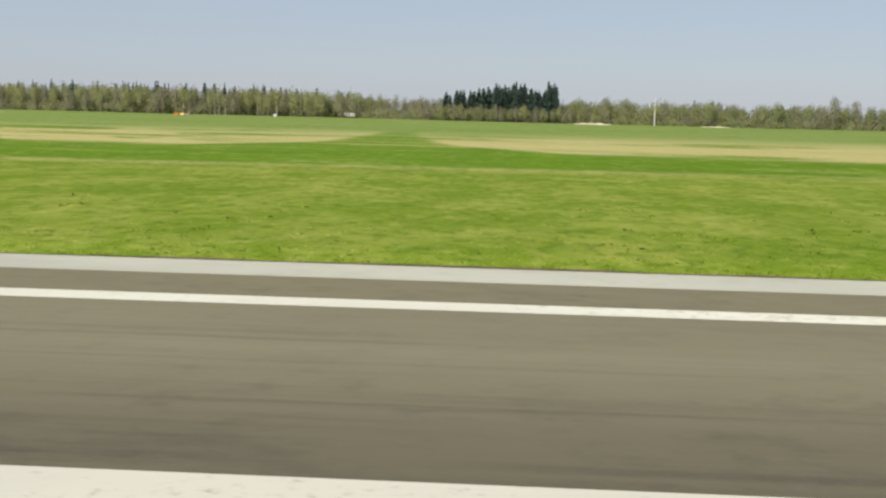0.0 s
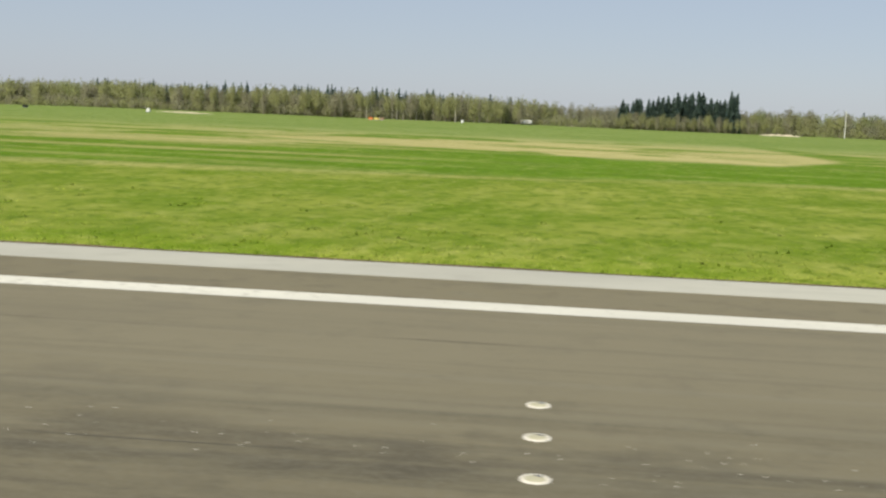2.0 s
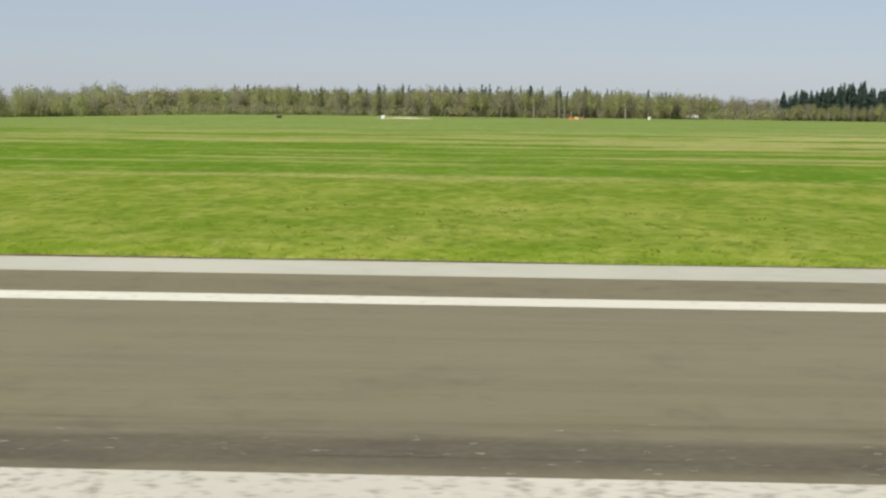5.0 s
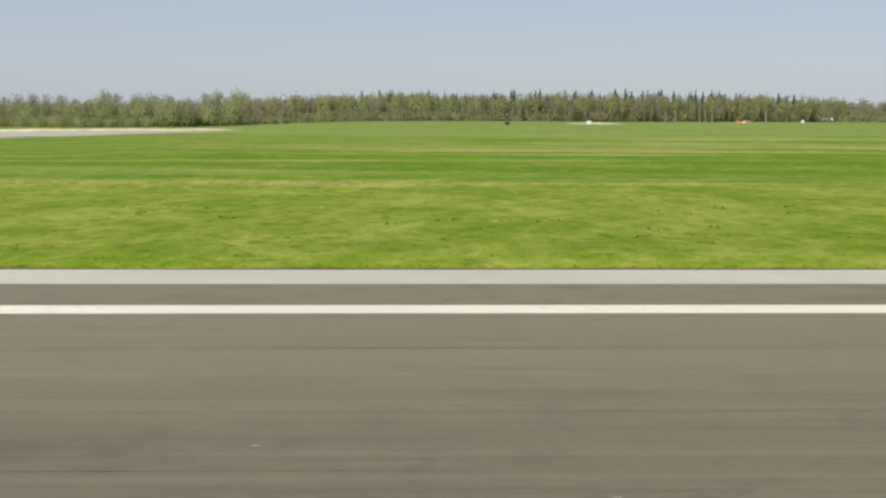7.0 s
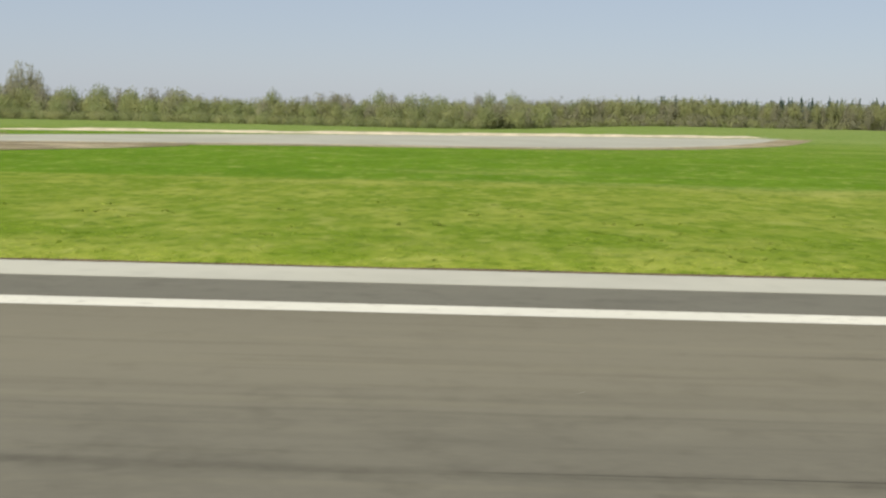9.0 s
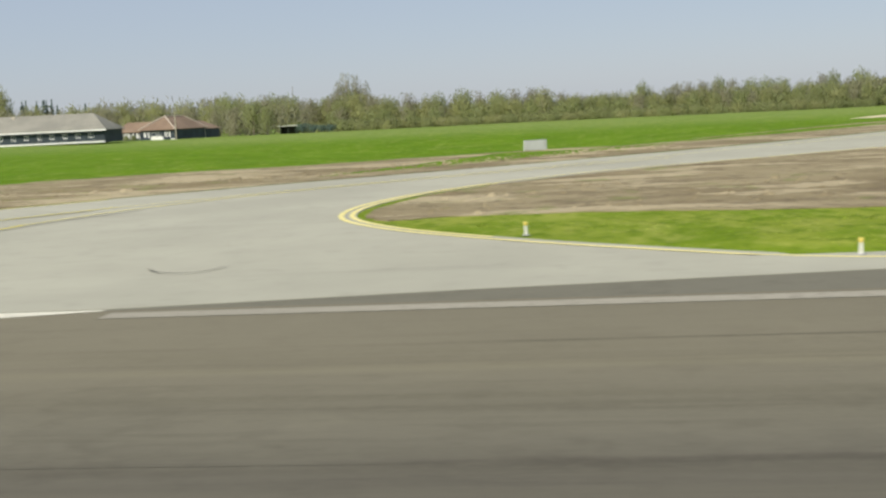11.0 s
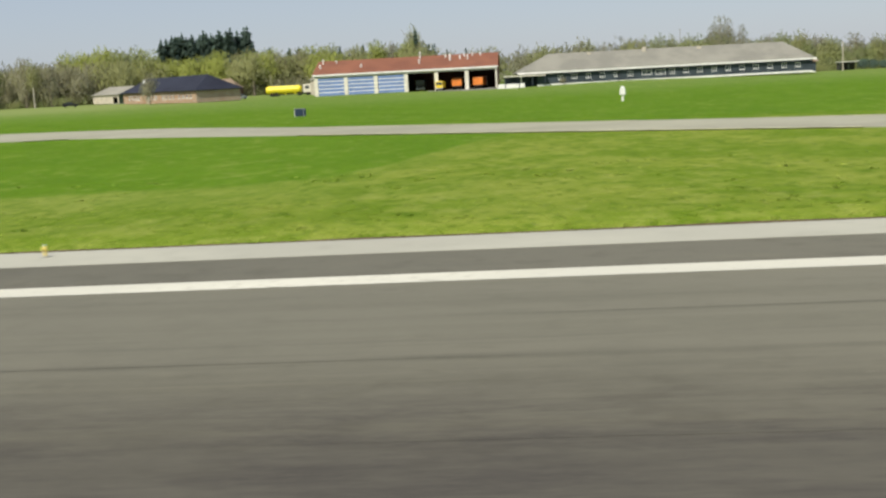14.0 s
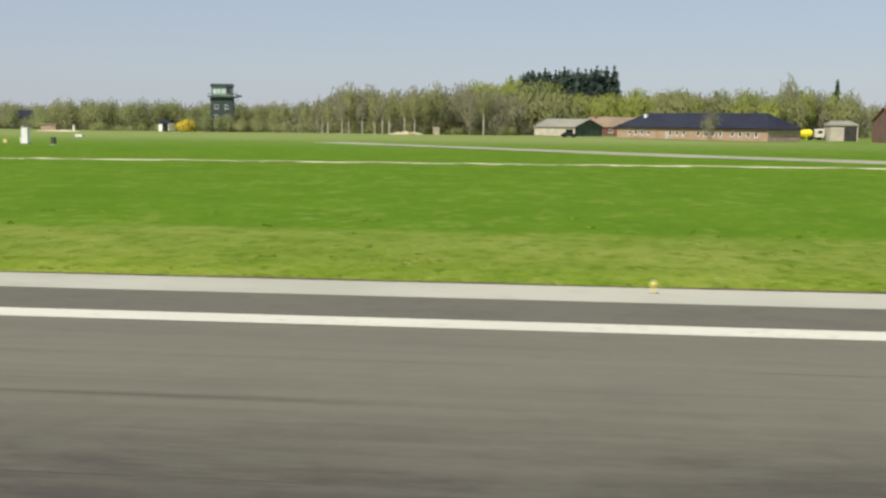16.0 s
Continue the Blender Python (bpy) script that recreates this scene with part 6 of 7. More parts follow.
def sand_heap(x, y, l, h, seed):
    r = random.Random(seed)
    bm = bmesh.new()
    n, m = 26, 7
    rows = []
    for j in range(m):
        v = j / (m - 1) * 2 - 1
        row = []
        for i in range(n):
            u = i / (n - 1) * 2 - 1
            k = max(0.0, (1 - u * u)) * max(0.0, 1 - v * v)
            row.append(bm.verts.new((u * l / 2, v * 2.6, h * k ** 0.8 * (0.7 + 0.5 * noise.noise((u * 6 + seed, v * 2, 0))) - 0.05 + r.uniform(-0.03, 0.03))))
        rows.append(row)
    for a, b in zip(rows, rows[1:]):
        for i in range(n - 1):
            bm.faces.new((a[i], a[i + 1], b[i + 1], b[i]))
    ob = part("sand_heap", bm, M_SAND, None, "low heap of pale sand along the wood's edge")
    ob.matrix_basis = pose(x, y, field(x, y))
    tagged(ob, category="sand", group="sand heaps")


for k, (x, y, l, h) in enumerate(((97.0, 451.0, 17.0, 0.9), (145.0, 450.0, 14.0, 0.7), (16.0, 470.0, 6.0, 0.8), (-116.0, 372.0, 20.0, 0.5), (-836.0, 301.0, 15.0, 0.8), (-743.6, 336.0, 11.0, 1.2))):
    sand_heap(x, y, l, h, k + 1)
far = thing("low_brick_store", -851.0, 322.0, field(-851, 322), "low brick store with flat roof behind shrubs", "building")
part("wall", boxed(0, 0, 0, 4.6, 4, 1.9), M_BRICK, far)
part("roof", boxed(-0.3, -0.3, 1.9, 4.9, 4.3, 2.15, bevel=0.03), M_ROOF_SHED, far)
far = thing("dark_roof_hall", -906.0, 372.0, field(-906, 372), "long dark-roofed hall at the field's edge", "building")
part("wall", boxed(0, 0, 0, 34, 9, 4.2), M_GREEN_WOOD, far)
part("roof", gable_roof(bmesh.new(), 0, 34, 0, 9, 4.2, 2.2, 0.4, 0.2), M_ROOF_BLACK, far)


# ---- trees ----
def quads_to_mesh(c, u, w, n):
    """Sprays from centres, two half edges and the crown's outward direction; each looks outward."""
    n = n / np.maximum(np.linalg.norm(n, axis=1), 1e-6)[:, None]
    u = np.where((np.cross(u, w) * n).sum(1)[:, None] < 0, -u, u)
    v = np.stack([c - u - w, c + u - w * 0.8, c + u * 0.6 + w, c - u * 0.5 + w * 0.9], 1).reshape(-1, 3)
    return v, np.arange(len(v)).reshape(-1, 4), np.repeat(n, 4, 0)


def broadleaf_crown(g, h, r, count, leaf, bottom=0.22):
    """Upright sprays of twigs and small leaves, gathered in boughs: ragged outline, gaps, thin rim."""
    half = h * (1 - bottom) / 2
    mid = np.array([0.0, 0.0, h * bottom + half * 0.95])
    # boughs are smaller clouds that fill the crown's egg
    boughs = 15
    d = g.normal(size=(boughs, 3))
    d /= np.linalg.norm(d, axis=1)[:, None]
    k = g.uniform(0.15, 0.62, boughs) ** 0.8
    taper = 1 - 0.16 * d[:, 2]
    b = np.stack([d[:, 0] * k * r * taper, d[:, 1] * k * r * taper, d[:, 2] * k * half], 1)
    size = g.uniform(0.40, 0.66, boughs)
    pick = g.choice(boughs, count, p=size ** 2 / (size ** 2).sum())
    e = g.normal(size=(count, 3))
    e /= np.linalg.norm(e, axis=1)[:, None]
    q = g.uniform(0.0, 1.0, count) ** 0.42 * np.where(g.uniform(size=count) < 0.08, 1.2, 1.0)
    own = e * (q * size[pick])[:, None] * np.array([r, r, half])
    c = mid + b[pick] + own
    n = (b[pick] + own) / np.array([r, r, half]) * 0.55 + np.array([0, 0, 0.55]) + g.normal(size=(count, 3)) * 0.08
    # twigs rise and lean outward
    w = np.stack([b[pick][:, 0] / r * 0.45, b[pick][:, 1] / r * 0.45, np.ones(count)], 1) + g.normal(size=(count, 3)) * 0.28
    w *= (leaf * 1.22 * g.uniform(0.6, 1.5, count) / np.linalg.norm(w, axis=1))[:, None]
    u = np.cross(w, g.normal(size=(count, 3)))
    u *= (leaf * 0.46 * g.uniform(0.6, 1.4, count) / np.maximum(np.linalg.norm(u, axis=1), 1e-6))[:, None]
    return quads_to_mesh(c, u, w, n)


def conifer_crown(g, h, r, count, leaf):
    """Drooping boughs round a spire, thinner and uneven towards the tip."""
    z = h * (0.06 + 0.94 * (1 - np.sqrt(g.uniform(0, 1, count))))
    a = g.uniform(0, 6.283, count)
    ph = g.uniform(0, 6.283, 4)
    tier = np.floor(z / h * 17)
    lobe = 0.72 + 0.22 * np.sin(tier * 2.4 + ph[0]) + 0.22 * np.sin(3 * a + tier * 1.7 + ph[1])
    rad = r * (1.03 - z / h) ** 0.85 * lobe
    k = g.uniform(0.10, 1.0, count) ** 0.5
    c = np.stack([np.cos(a) * rad * k, np.sin(a) * rad * k, z - rad * k * 0.30], 1)
    u = np.stack([np.cos(a), np.sin(a), np.full(count, -0.42)], 1) * (leaf * g.uniform(0.5, 1.1, count))[:, None]
    w = np.stack([-np.sin(a), np.cos(a), 0.5 + g.normal(size=count) * 0.5], 1) * (leaf * 0.42)
    n = np.stack([np.cos(a), np.sin(a), np.full(count, 0.45)], 1) + g.normal(size=(count, 3)) * 0.2
    tip = np.stack([np.zeros(16), np.zeros(16), np.linspace(h * 0.84, h * 1.02, 16)], 1)
    c = np.concatenate([c, tip])
    u = np.concatenate([u, g.normal(size=(16, 3)) * leaf * 0.22])
    w = np.concatenate([w, np.tile([0, 0, leaf * 0.5], (16, 1))])
    n = np.concatenate([n, g.normal(size=(16, 3)) + np.array([0, 0, 0.3])])
    return quads_to_mesh(c, u, w, n)


def stem(bm, places, radii, sides=8):
    """One connected tapering stem through the given places."""
    rings = []
    for (x, y, z), rad in zip(places, radii):
        rings.append([bm.verts.new((x + rad * math.cos(6.28319 * i / sides), y + rad * math.sin(6.28319 * i / sides), z)) for i in range(sides)])
    for a, b in zip(rings, rings[1:]):
        for i in range(sides):
            bm.faces.new((a[i], a[(i + 1) % sides], b[(i + 1) % sides], b[i]))
    bm.faces.new(rings[0][::-1])
    bm.faces.new(rings[-1])
    return bm


def grow_trunk(seed, h, r, girth, limbs, bark, tree):
    q = random.Random(seed)
    lean = (q.uniform(-0.03, 0.03) * h, q.uniform(-0.03, 0.03) * h)
    way = [(lean[0] * u * u, lean[1] * u * u, h * u) for u in (-0.01, 0.02, 0.25, 0.5, 0.75, 0.92)]
    t = part("trunk", stem(bmesh.new(), way, [girth * k for k in (1.25, 1.0, 0.82, 0.58, 0.30, 0.08)]), bark, tree)
    for i in range(limbs):
        u = q.uniform(0.25, 0.7)
        a, l = q.uniform(0, 6.28), r * q.uniform(0.5, 0.85)
        b = (lean[0] * u * u, lean[1] * u * u, h * u)
        e = (b[0] + l * math.cos(a), b[1] + l * math.sin(a), h * u + h * q.uniform(0.10, 0.22))
        part("limb", tube(bmesh.new(), b, e, girth * 0.34, girth * 0.08, 5), bark, t)


KINDS = {}


def kind_of_tree(key, species, leaf, h, r, count, leafsize, girth, limbs, bark, label, bottom=0.08):
    """The first tree of a kind, its trunk and crown; the others are copies of it."""
    seed = len(KINDS) + 20
    g = np.random.default_rng(seed)
    t = thing(species, 0, 0, 0, label, "tree", group=species.replace("_", " ") + "s")
    grow_trunk(seed, h, r, girth, limbs, bark, t)
    if species == "spruce":
        crown = conifer_crown(g, h, r, count, leafsize)
    else:
        crown = broadleaf_crown(g, h, r, count, leafsize, bottom)
    share("crown", mesh_of("crown", crown[0], crown[1], M_LEAF[leaf], crown[2]), t)
    KINDS[key] = [t, False, h]
    return t


kind_of_tree("pineA", "spruce", "pine", 14.0, 3.0, 1100, 0.62, 0.22, 0, M_BARK, "dark green spruce at the wood's edge")
kind_of_tree("pineB", "spruce", "pine", 14.0, 2.5, 1000, 0.58, 0.20, 0, M_BARK, "dark green spruce at the wood's edge")
kind_of_tree("pineC", "spruce", "pine", 14.0, 3.6, 1200, 0.66, 0.24, 0, M_BARK, "dark green spruce at the wood's edge")
kind_of_tree("pineD", "pine", "pine", 14.0, 4.0, 1500, 0.36, 0.26, 4, M_BARK, "dark green pine with rounded crown", 0.25)
kind_of_tree("budA", "budding_tree", "bud", 11.0, 3.6, 1150, 0.27, 0.20, 5, M_BARK, "budding tree with thin yellow-green spring crown")
kind_of_tree("budB", "budding_tree", "bud", 11.0, 3.1, 1100, 0.27, 0.18, 5, M_BARK, "budding tree with thin yellow-green spring crown")
kind_of_tree("brownA", "bare_tree", "brown", 11.0, 3.5, 1050, 0.26, 0.20, 6, M_BARK, "nearly bare brown tree with fine twigs")
kind_of_tree("brownB", "bare_tree", "brown", 11.0, 2.9, 1000, 0.25, 0.18, 6, M_BARK, "nearly bare brown tree with fine twigs")
kind_of_tree("oliveA", "leafing_tree", "olive", 11.0, 3.7, 1250, 0.28, 0.22, 5, M_BARK, "olive green leafing tree with dense crown")
kind_of_tree("freshA", "spring_tree", "fresh", 13.0, 4.6, 1500, 0.33, 0.24, 5, M_BARK, "tree in bright yellow-green spring leaf")
kind_of_tree("freshB", "spring_tree", "fresh", 13.0, 4.0, 1450, 0.33, 0.24, 5, M_BARK, "tree in bright yellow-green spring leaf")
kind_of_tree("birchA", "birch", "bud", 13.0, 2.6, 1100, 0.22, 0.23, 5, M_BIRCH, "slender birch with white trunk and thin leaves", 0.25)
kind_of_tree("birchB", "birch", "brown", 13.0, 2.3, 1000, 0.21, 0.22, 5, M_BIRCH, "slender birch with white trunk and bare twigs", 0.25)
kind_of_tree("bushA", "shrub", "olive", 3.2, 2.4, 1300, 0.13, 0.08, 4, M_BARK, "dense dark olive green shrub", -0.05)
kind_of_tree("bushB", "shrub", "bud", 3.4, 2.6, 1300, 0.13, 0.08, 4, M_BARK, "dense budding yellow-green spring shrub", -0.05)
kind_of_tree("bushD", "evergreen_shrub", "pine", 3.0, 2.4, 1000, 0.15, 0.08, 4, M_BARK, "dense dark evergreen shrub beside a shed", -0.05)
kind_of_tree("tanA", "clipped_shrub", "brown", 2.2, 1.2, 500, 0.10, 0.06, 3, M_BARK, "rounded tan shrub before the long building", 0.02)
kind_of_tree("goldA", "blossom_shrub", "gold", 3.0, 2.2, 700, 0.20, 0.08, 4, M_BARK, "shrub full of bright yellow blossom", -0.05)


def plant(key, x, y, height, wide=1.0, turn=0.0):
    t, used, h = KINDS[key]
    k = height / h
    m = Matrix.Translation((x, y, field(x, y))) @ Euler((0, 0, turn)).to_matrix().to_4x4() @ Matrix.Diagonal((k * wide, k * wide, k, 1))
    if not used:
        KINDS[key][1] = True
        t.matrix_basis = m
        return t
    sx, sy, sz = t.scale
    return copy_thing(t, m @ Matrix.Diagonal((1 / sx, 1 / sy, 1 / sz, 1)))


wood = random.Random(77)


def row(keys, x0, x1, y, step, low, high, deep=6.0, wide=(0.85, 1.25)):
    """Trees of mixed kinds along a wood's front edge."""
    x = min(x0, x1)
    while x < max(x0, x1):
        plant(wood.choice(keys), x, y + wood.uniform(-deep / 2, deep / 2), 1.07 * wood.uniform(low, high), wood.uniform(*wide), wood.uniform(0, 6.28))
        x += step * wood.uniform(0.6, 1.4)


# front rows, from the field's far corner to the tower
row(["budA", "budB", "brownA", "oliveA"], 86, 260, 474, 4.2, 7.0, 10.5, 8, (0.75, 1.25))
for x, y, h in ((104, 470, 12.2), (112, 472, 11.6), (150, 474, 11.0), (196, 470, 14.5), (206, 474, 13.0)):
    plant("brownA", x, y, h, 0.8, x)
def spinney():
    """The dark spruce clump before the wood: a broad shoulder rising to slim spires, bushes at its foot."""
    dice = random.Random(5)
    for i in range(34):
        x = 37.0 + 46.0 * i / 33 + dice.uniform(-0.8, 0.8)
        top = 11.6 + 3.4 * ease(38, 62, x) - 2.6 * ease(73, 76, x) * ease(79.5, 78, x) + dice.uniform(-1.6, 0.9)
        plant(("pineA", "pineB", "pineC")[dice.randrange(3)], x, 472 + dice.uniform(-5, 7), top, dice.uniform(1.0, 1.45), i)
    for x, h in ((58.2, 15.6), (66.4, 16.3), (79.6, 16.8), (82.0, 16.0)):
        plant("pineB", x, 466, h, 0.85, x)


spinney()
row(["budA", "brownA", "brownB", "budB"], 34, 94, 460, 1.9, 4.6, 7.6, 7, (0.7, 1.3))
row(["brownA", "brownB", "budA"], -6, 36, 480, 2.8, 8.4, 10.2, 8, (0.75, 1.2))
row(["budA", "budB", "brownA", "birchA", "birchB", "brownB", "budA"], -150, -4, 464, 2.5, 8.6, 11.6, 10, (0.62, 1.0))
row(["brownB", "budB", "birchA", "brownA", "budA"], -260, -148, 470, 3.0, 8.2, 11.2, 10, (0.65, 1.05))
row(["budA", "oliveA", "brownA"], -330, -250, 505, 6.5, 11.5, 14.5)
row(["bushA", "bushB", "bushA"], -470, -268, 402, 6.0, 3.0, 4.8, 8, (1.0, 1.5))
row(["budA", "brownA", "oliveA", "budB"], -380, -262, 440, 5.0, 7.8, 9.8, 16, (0.9, 1.4))
for key, x, y, h, w in (("oliveA", -349.5, 446, 13.8, 0.85), ("brownA", -336.5, 452, 12.4, 0.9), ("brownB", -331.0, 451, 13.4, 1.1), ("brownA", -326.0, 452, 13.9, 1.0), ("brownB", -321.0, 453, 13.2, 1.0), ("oliveA", -507.0, 424, 15.0, 0.9), ("brownB", -494.5, 430, 16.0, 0.9)):
    plant(key, x, y, h, w, x)
row(["brownA", "budA", "brownB", "oliveA"], -480, -380, 448, 5.0, 10.8, 13.6, 16, (0.9, 1.4))
row(["brownA", "budA", "oliveA"], -526, -455, 452, 4.6, 13.0, 15.8, 12, (0.9, 1.3))
for x, y, h in ((-479.5, 522, 26.5), (-475.0, 523, 25.5), (-471, 520, 22.0), (-484, 521, 22.5)):
    plant("brownB", x, y, h, 0.62, x)
for x, h in ((-463.8, 3.4), (-460.6, 3.0), (-457.6, 2.7), (-454.8, 2.8)):
    plant("bushD", x, 357.0, h, 1.0, x)
plant("oliveA", -419.2, 389.0, 2.6, 0.8, 1.0)
row(["oliveA", "brownA", "budA"], -505, -470, 372, 7.0, 9.0, 12.0, 10)
row(["brownA", "budA", "brownB"], -600, -505, 395, 7.0, 7.5, 9.5, 14)
plant("pineB", -604.4, 396.3, 19.2, 0.9, 0.3)
plant("budA", -610.5, 445, 24.0, 0.80, 2.2)
for x, h in ((-722.7, 27.0), (-712.5, 24.2), (-708.0, 24.0), (-698.0, 21.5), (-688.0, 20.5), (-683.0, 20.8)):
    plant("pineA", x, 580, h, 1.3, x)
row(["freshB", "budA", "budB", "brownA", "freshA"], -664, -602, 384, 3.2, 12.6, 15.4, 18, (1.0, 1.35))
for i in range(26):
    plant(("pineA", "pineC", "pineB")[i % 3], -677.5 - 1.4 * i + wood.uniform(-0.8, 0.8), 453 + wood.uniform(-6, 8), 26.4 - 0.12 * i + wood.uniform(-2.4, 0.6), 1.2, i)
for i in range(6):
    plant("pineD", -681 - 5.6 * i + wood.uniform(-1, 1), 456 + wood.uniform(-6, 8), 24.4 - 0.3 * i + wood.uniform(-1.5, 1.0), 0.75, i)
for i in range(8):
    plant(("pineA", "pineB")[i % 2], -672 + 5.4 * i, 478 + wood.uniform(-6, 6), wood.uniform(15.0, 17.5), 0.9, i)
row(["freshA", "freshB", "freshA", "oliveA"], -730, -701, 394, 3.0, 15.8, 17.8, 18, (0.9, 1.2))
row(["freshA", "freshB", "freshA"], -700, -681, 394, 3.2, 11.8, 13.4, 18, (1.0, 1.3))
row(["freshA", "freshB", "oliveA", "budA"], -680, -630, 394, 3.4, 12.4, 14.8, 18, (0.95, 1.25))
row(["brownA", "birchB", "birchA", "brownB", "budB"], -770, -716, 356, 3.4, 12.5, 16.0, 22, (0.8, 1.1))
row(["birchA", "birchB"], -782, -740, 341, 3.2, 8.5, 12.0, 6)
row(["oliveA", "budB", "oliveA", "budA"], -830, -772, 368, 3.8, 8.2, 10.0, 10, (1.0, 1.4))
row(["oliveA", "oliveA", "budA"], -864, -822, 362, 3.8, 8.4, 10.2, 12, (1.0, 1.4))
row(["brownA", "bushA", "oliveA", "bushB"], -910, -862, 360, 4.4, 5.0, 6.4, 12, (1.0, 1.4))
row(["bushA", "brownB", "bushB"], -800, -770, 342, 4.4, 2.4, 4.0, 6)
plant("goldA", -813.5, 343.0, 4.2, 1.1, 0.2)
plant("goldA", -815.8, 345.0, 3.4, 1.1, 1.2)
plant("bushB", -774.0, 330.0, 3.4, 0.8, 2.2)
for x, y, h, kind in ((-795.5, 342.0, 4.6, "bushB"), (-799.5, 343.5, 6.0, "bushA"), (-803.5, 342.5, 5.4, "bushA"), (-807.0, 343.5, 6.0, "bushA")):
    plant(kind, x, y, h, 0.8, x)
plant("bushB", -729.3, 337.0, 2.6, 0.7, 0.4)
plant("bushA", -517.0, 320.0, 2.6, 1.0, 0.2)
plant("bushA", -500.5, 285.0, 2.2, 0.9, 0.9)
plant("brownB", -661.3, 280.5, 8.4, 1.1, 0.9)
for x in (-505.0, -503.2, -501.4):
    plant("bushA", x, 307.0 + 0.2 * (x + 505), 1.9, 0.8, x)
plant("tanA", -557.4, 273.0, 2.1, 1.0, 0.4)
for x, y, h in ((-812, 346, 5.2), (-807, 345, 4.6), (-802, 346, 5.4), (-797, 346, 4.8), (-792, 347, 5.6), (-786, 346, 5.0)):
    plant("bushA", x, y, h, 0.9, x)
for x in (-712.0, -714.5):
    plant("bushA", x, 348.0, 3.0, 0.9, x)
plant("oliveA", -742.0, 332.0, 4.0, 0.8, 0.9)


def woodland(name, leaf, kind, spots, label, seed):
    """The wood's depth behind its front row, as one mass of crowns."""
    g = np.random.default_rng(seed)
    if kind == "pine":
        crowns = [conifer_crown(g, 1.0, 0.21, 300, 0.055) for _ in range(4)]
    elif kind == "low":
        crowns = [broadleaf_crown(g, 1.0, 0.80, 250, 0.056, -0.15) for _ in range(4)]
    else:
        crowns = [broadleaf_crown(g, 1.0, 0.42, 300, 0.036, 0.10) for _ in range(4)]
    vs, fs, ns, n = [], [], [], 0
    for x, y, h in spots:
        v, f, out = crowns[int(g.integers(0, 4))]
        a = g.uniform(0, 6.283)
        c, s = math.cos(a), math.sin(a)
        w = h * g.uniform(0.85, 1.2)
        q = np.empty_like(v)
        q[:, 0] = x + (v[:, 0] * c - v[:, 1] * s) * w
        q[:, 1] = y + (v[:, 0] * s + v[:, 1] * c) * w
        q[:, 2] = field(x, y) + v[:, 2] * h
        vs.append(q)
        fs.append(f + n)
        ns.append(np.stack([out[:, 0] * c - out[:, 1] * s, out[:, 0] * s + out[:, 1] * c, out[:, 2]], 1))
        n += len(v)
    ob = new(name, mesh_of(name, np.concatenate(vs), np.concatenate(fs), M_LEAF[leaf], np.concatenate(ns)))
    tagged(ob, label, "woodland", kind="stuff")


def thicket(name, leaf, seed, way, step, low, high, deep, label):
    """Low dense growth that closes a wood's foot."""
    q = random.Random(seed)
    pts = []
    for (xa, ya), (xb, yb) in zip(way, way[1:]):
        n = int(math.hypot(xb - xa, yb - ya) / step)
        for i in range(n):
            u = (i + q.random()) / n
            pts.append((xa + (xb - xa) * u, ya + (yb - ya) * u + q.uniform(0, deep), q.uniform(low, high)))
    woodland(name, leaf, "low", pts, label, seed)


def spots(r, n, x0, x1, y0, y1, low, high):
    return [(r.uniform(x0, x1), r.uniform(y0, y1), 1.16 * r.uniform(low, high)) for _ in range(n)]


W = random.Random(4)
woodland("woodland", "brown", "leaf", spots(W, 70, 90, 420, 478, 520, 7.8, 10.2) + spots(W, 60, -10, 100, 480, 510, 7.0, 9.0) + spots(W, 110, -260, 0, 468, 505, 8.6, 10.8) + spots(W, 90, -480, -240, 440, 480, 7.6, 9.8) + spots(W, 70, -640, -480, 400, 440, 9.0, 12.0) + spots(W, 90, -775, -712, 360, 396, 10.5, 13.6) + spots(W, 40, -900, -775, 366, 396, 6.5, 8.6), "brown leafless wood behind the meadow", 1)
woodland("woodland", "bud", "leaf", spots(W, 60, 90, 420, 476, 516, 7.8, 10.2) + spots(W, 120, -260, 0, 466, 500, 9.0, 11.0) + spots(W, 100, -480, -240, 430, 480, 7.6, 9.8) + spots(W, 60, -660, -480, 400, 440, 9.0, 12.5) + spots(W, 50, -900, -775, 366, 396, 6.5, 8.8) + spots(W, 50, -770, -690, 372, 410, 10.5, 13.6), "budding yellow-green wood behind the meadow", 2)
woodland("woodland", "olive", "leaf", spots(W, 50, 90, 420, 480, 520, 7.0, 9.6) + spots(W, 70, -470, -240, 420, 470, 7.0, 9.0) + spots(W, 60, -900, -775, 364, 392, 6.0, 8.4) + spots(W, 50, -260, -140, 468, 500, 8.2, 10.4), "olive green wood behind the field", 3)
woodland("woodland", "fresh", "leaf", spots(W, 45, -728, -702, 396, 426, 11.5, 14.6) + spots(W, 75, -702, -640, 396, 420, 9.5, 11.8), "bright spring-green wood behind the brick house", 4)
woodland("conifer_wood", "pine", "pine", spots(W, 80, -146, -38, 474, 505, 8.6, 11.5) + spots(W, 14, -38, -6, 478, 505, 8.4, 10.4) + spots(W, 24, -200, -146, 478, 510, 8.4, 11.0) + spots(W, 6, 90, 300, 500, 560, 8.0, 10.0) + spots(W, 40, -714, -678, 456, 470, 16, 20.5) + spots(W, 10, -640, -590, 470, 490, 11.5, 14.0) + spots(W, 50, 38, 83, 470, 486, 8.6, 10.8), "dark conifers standing within the wood", 5)


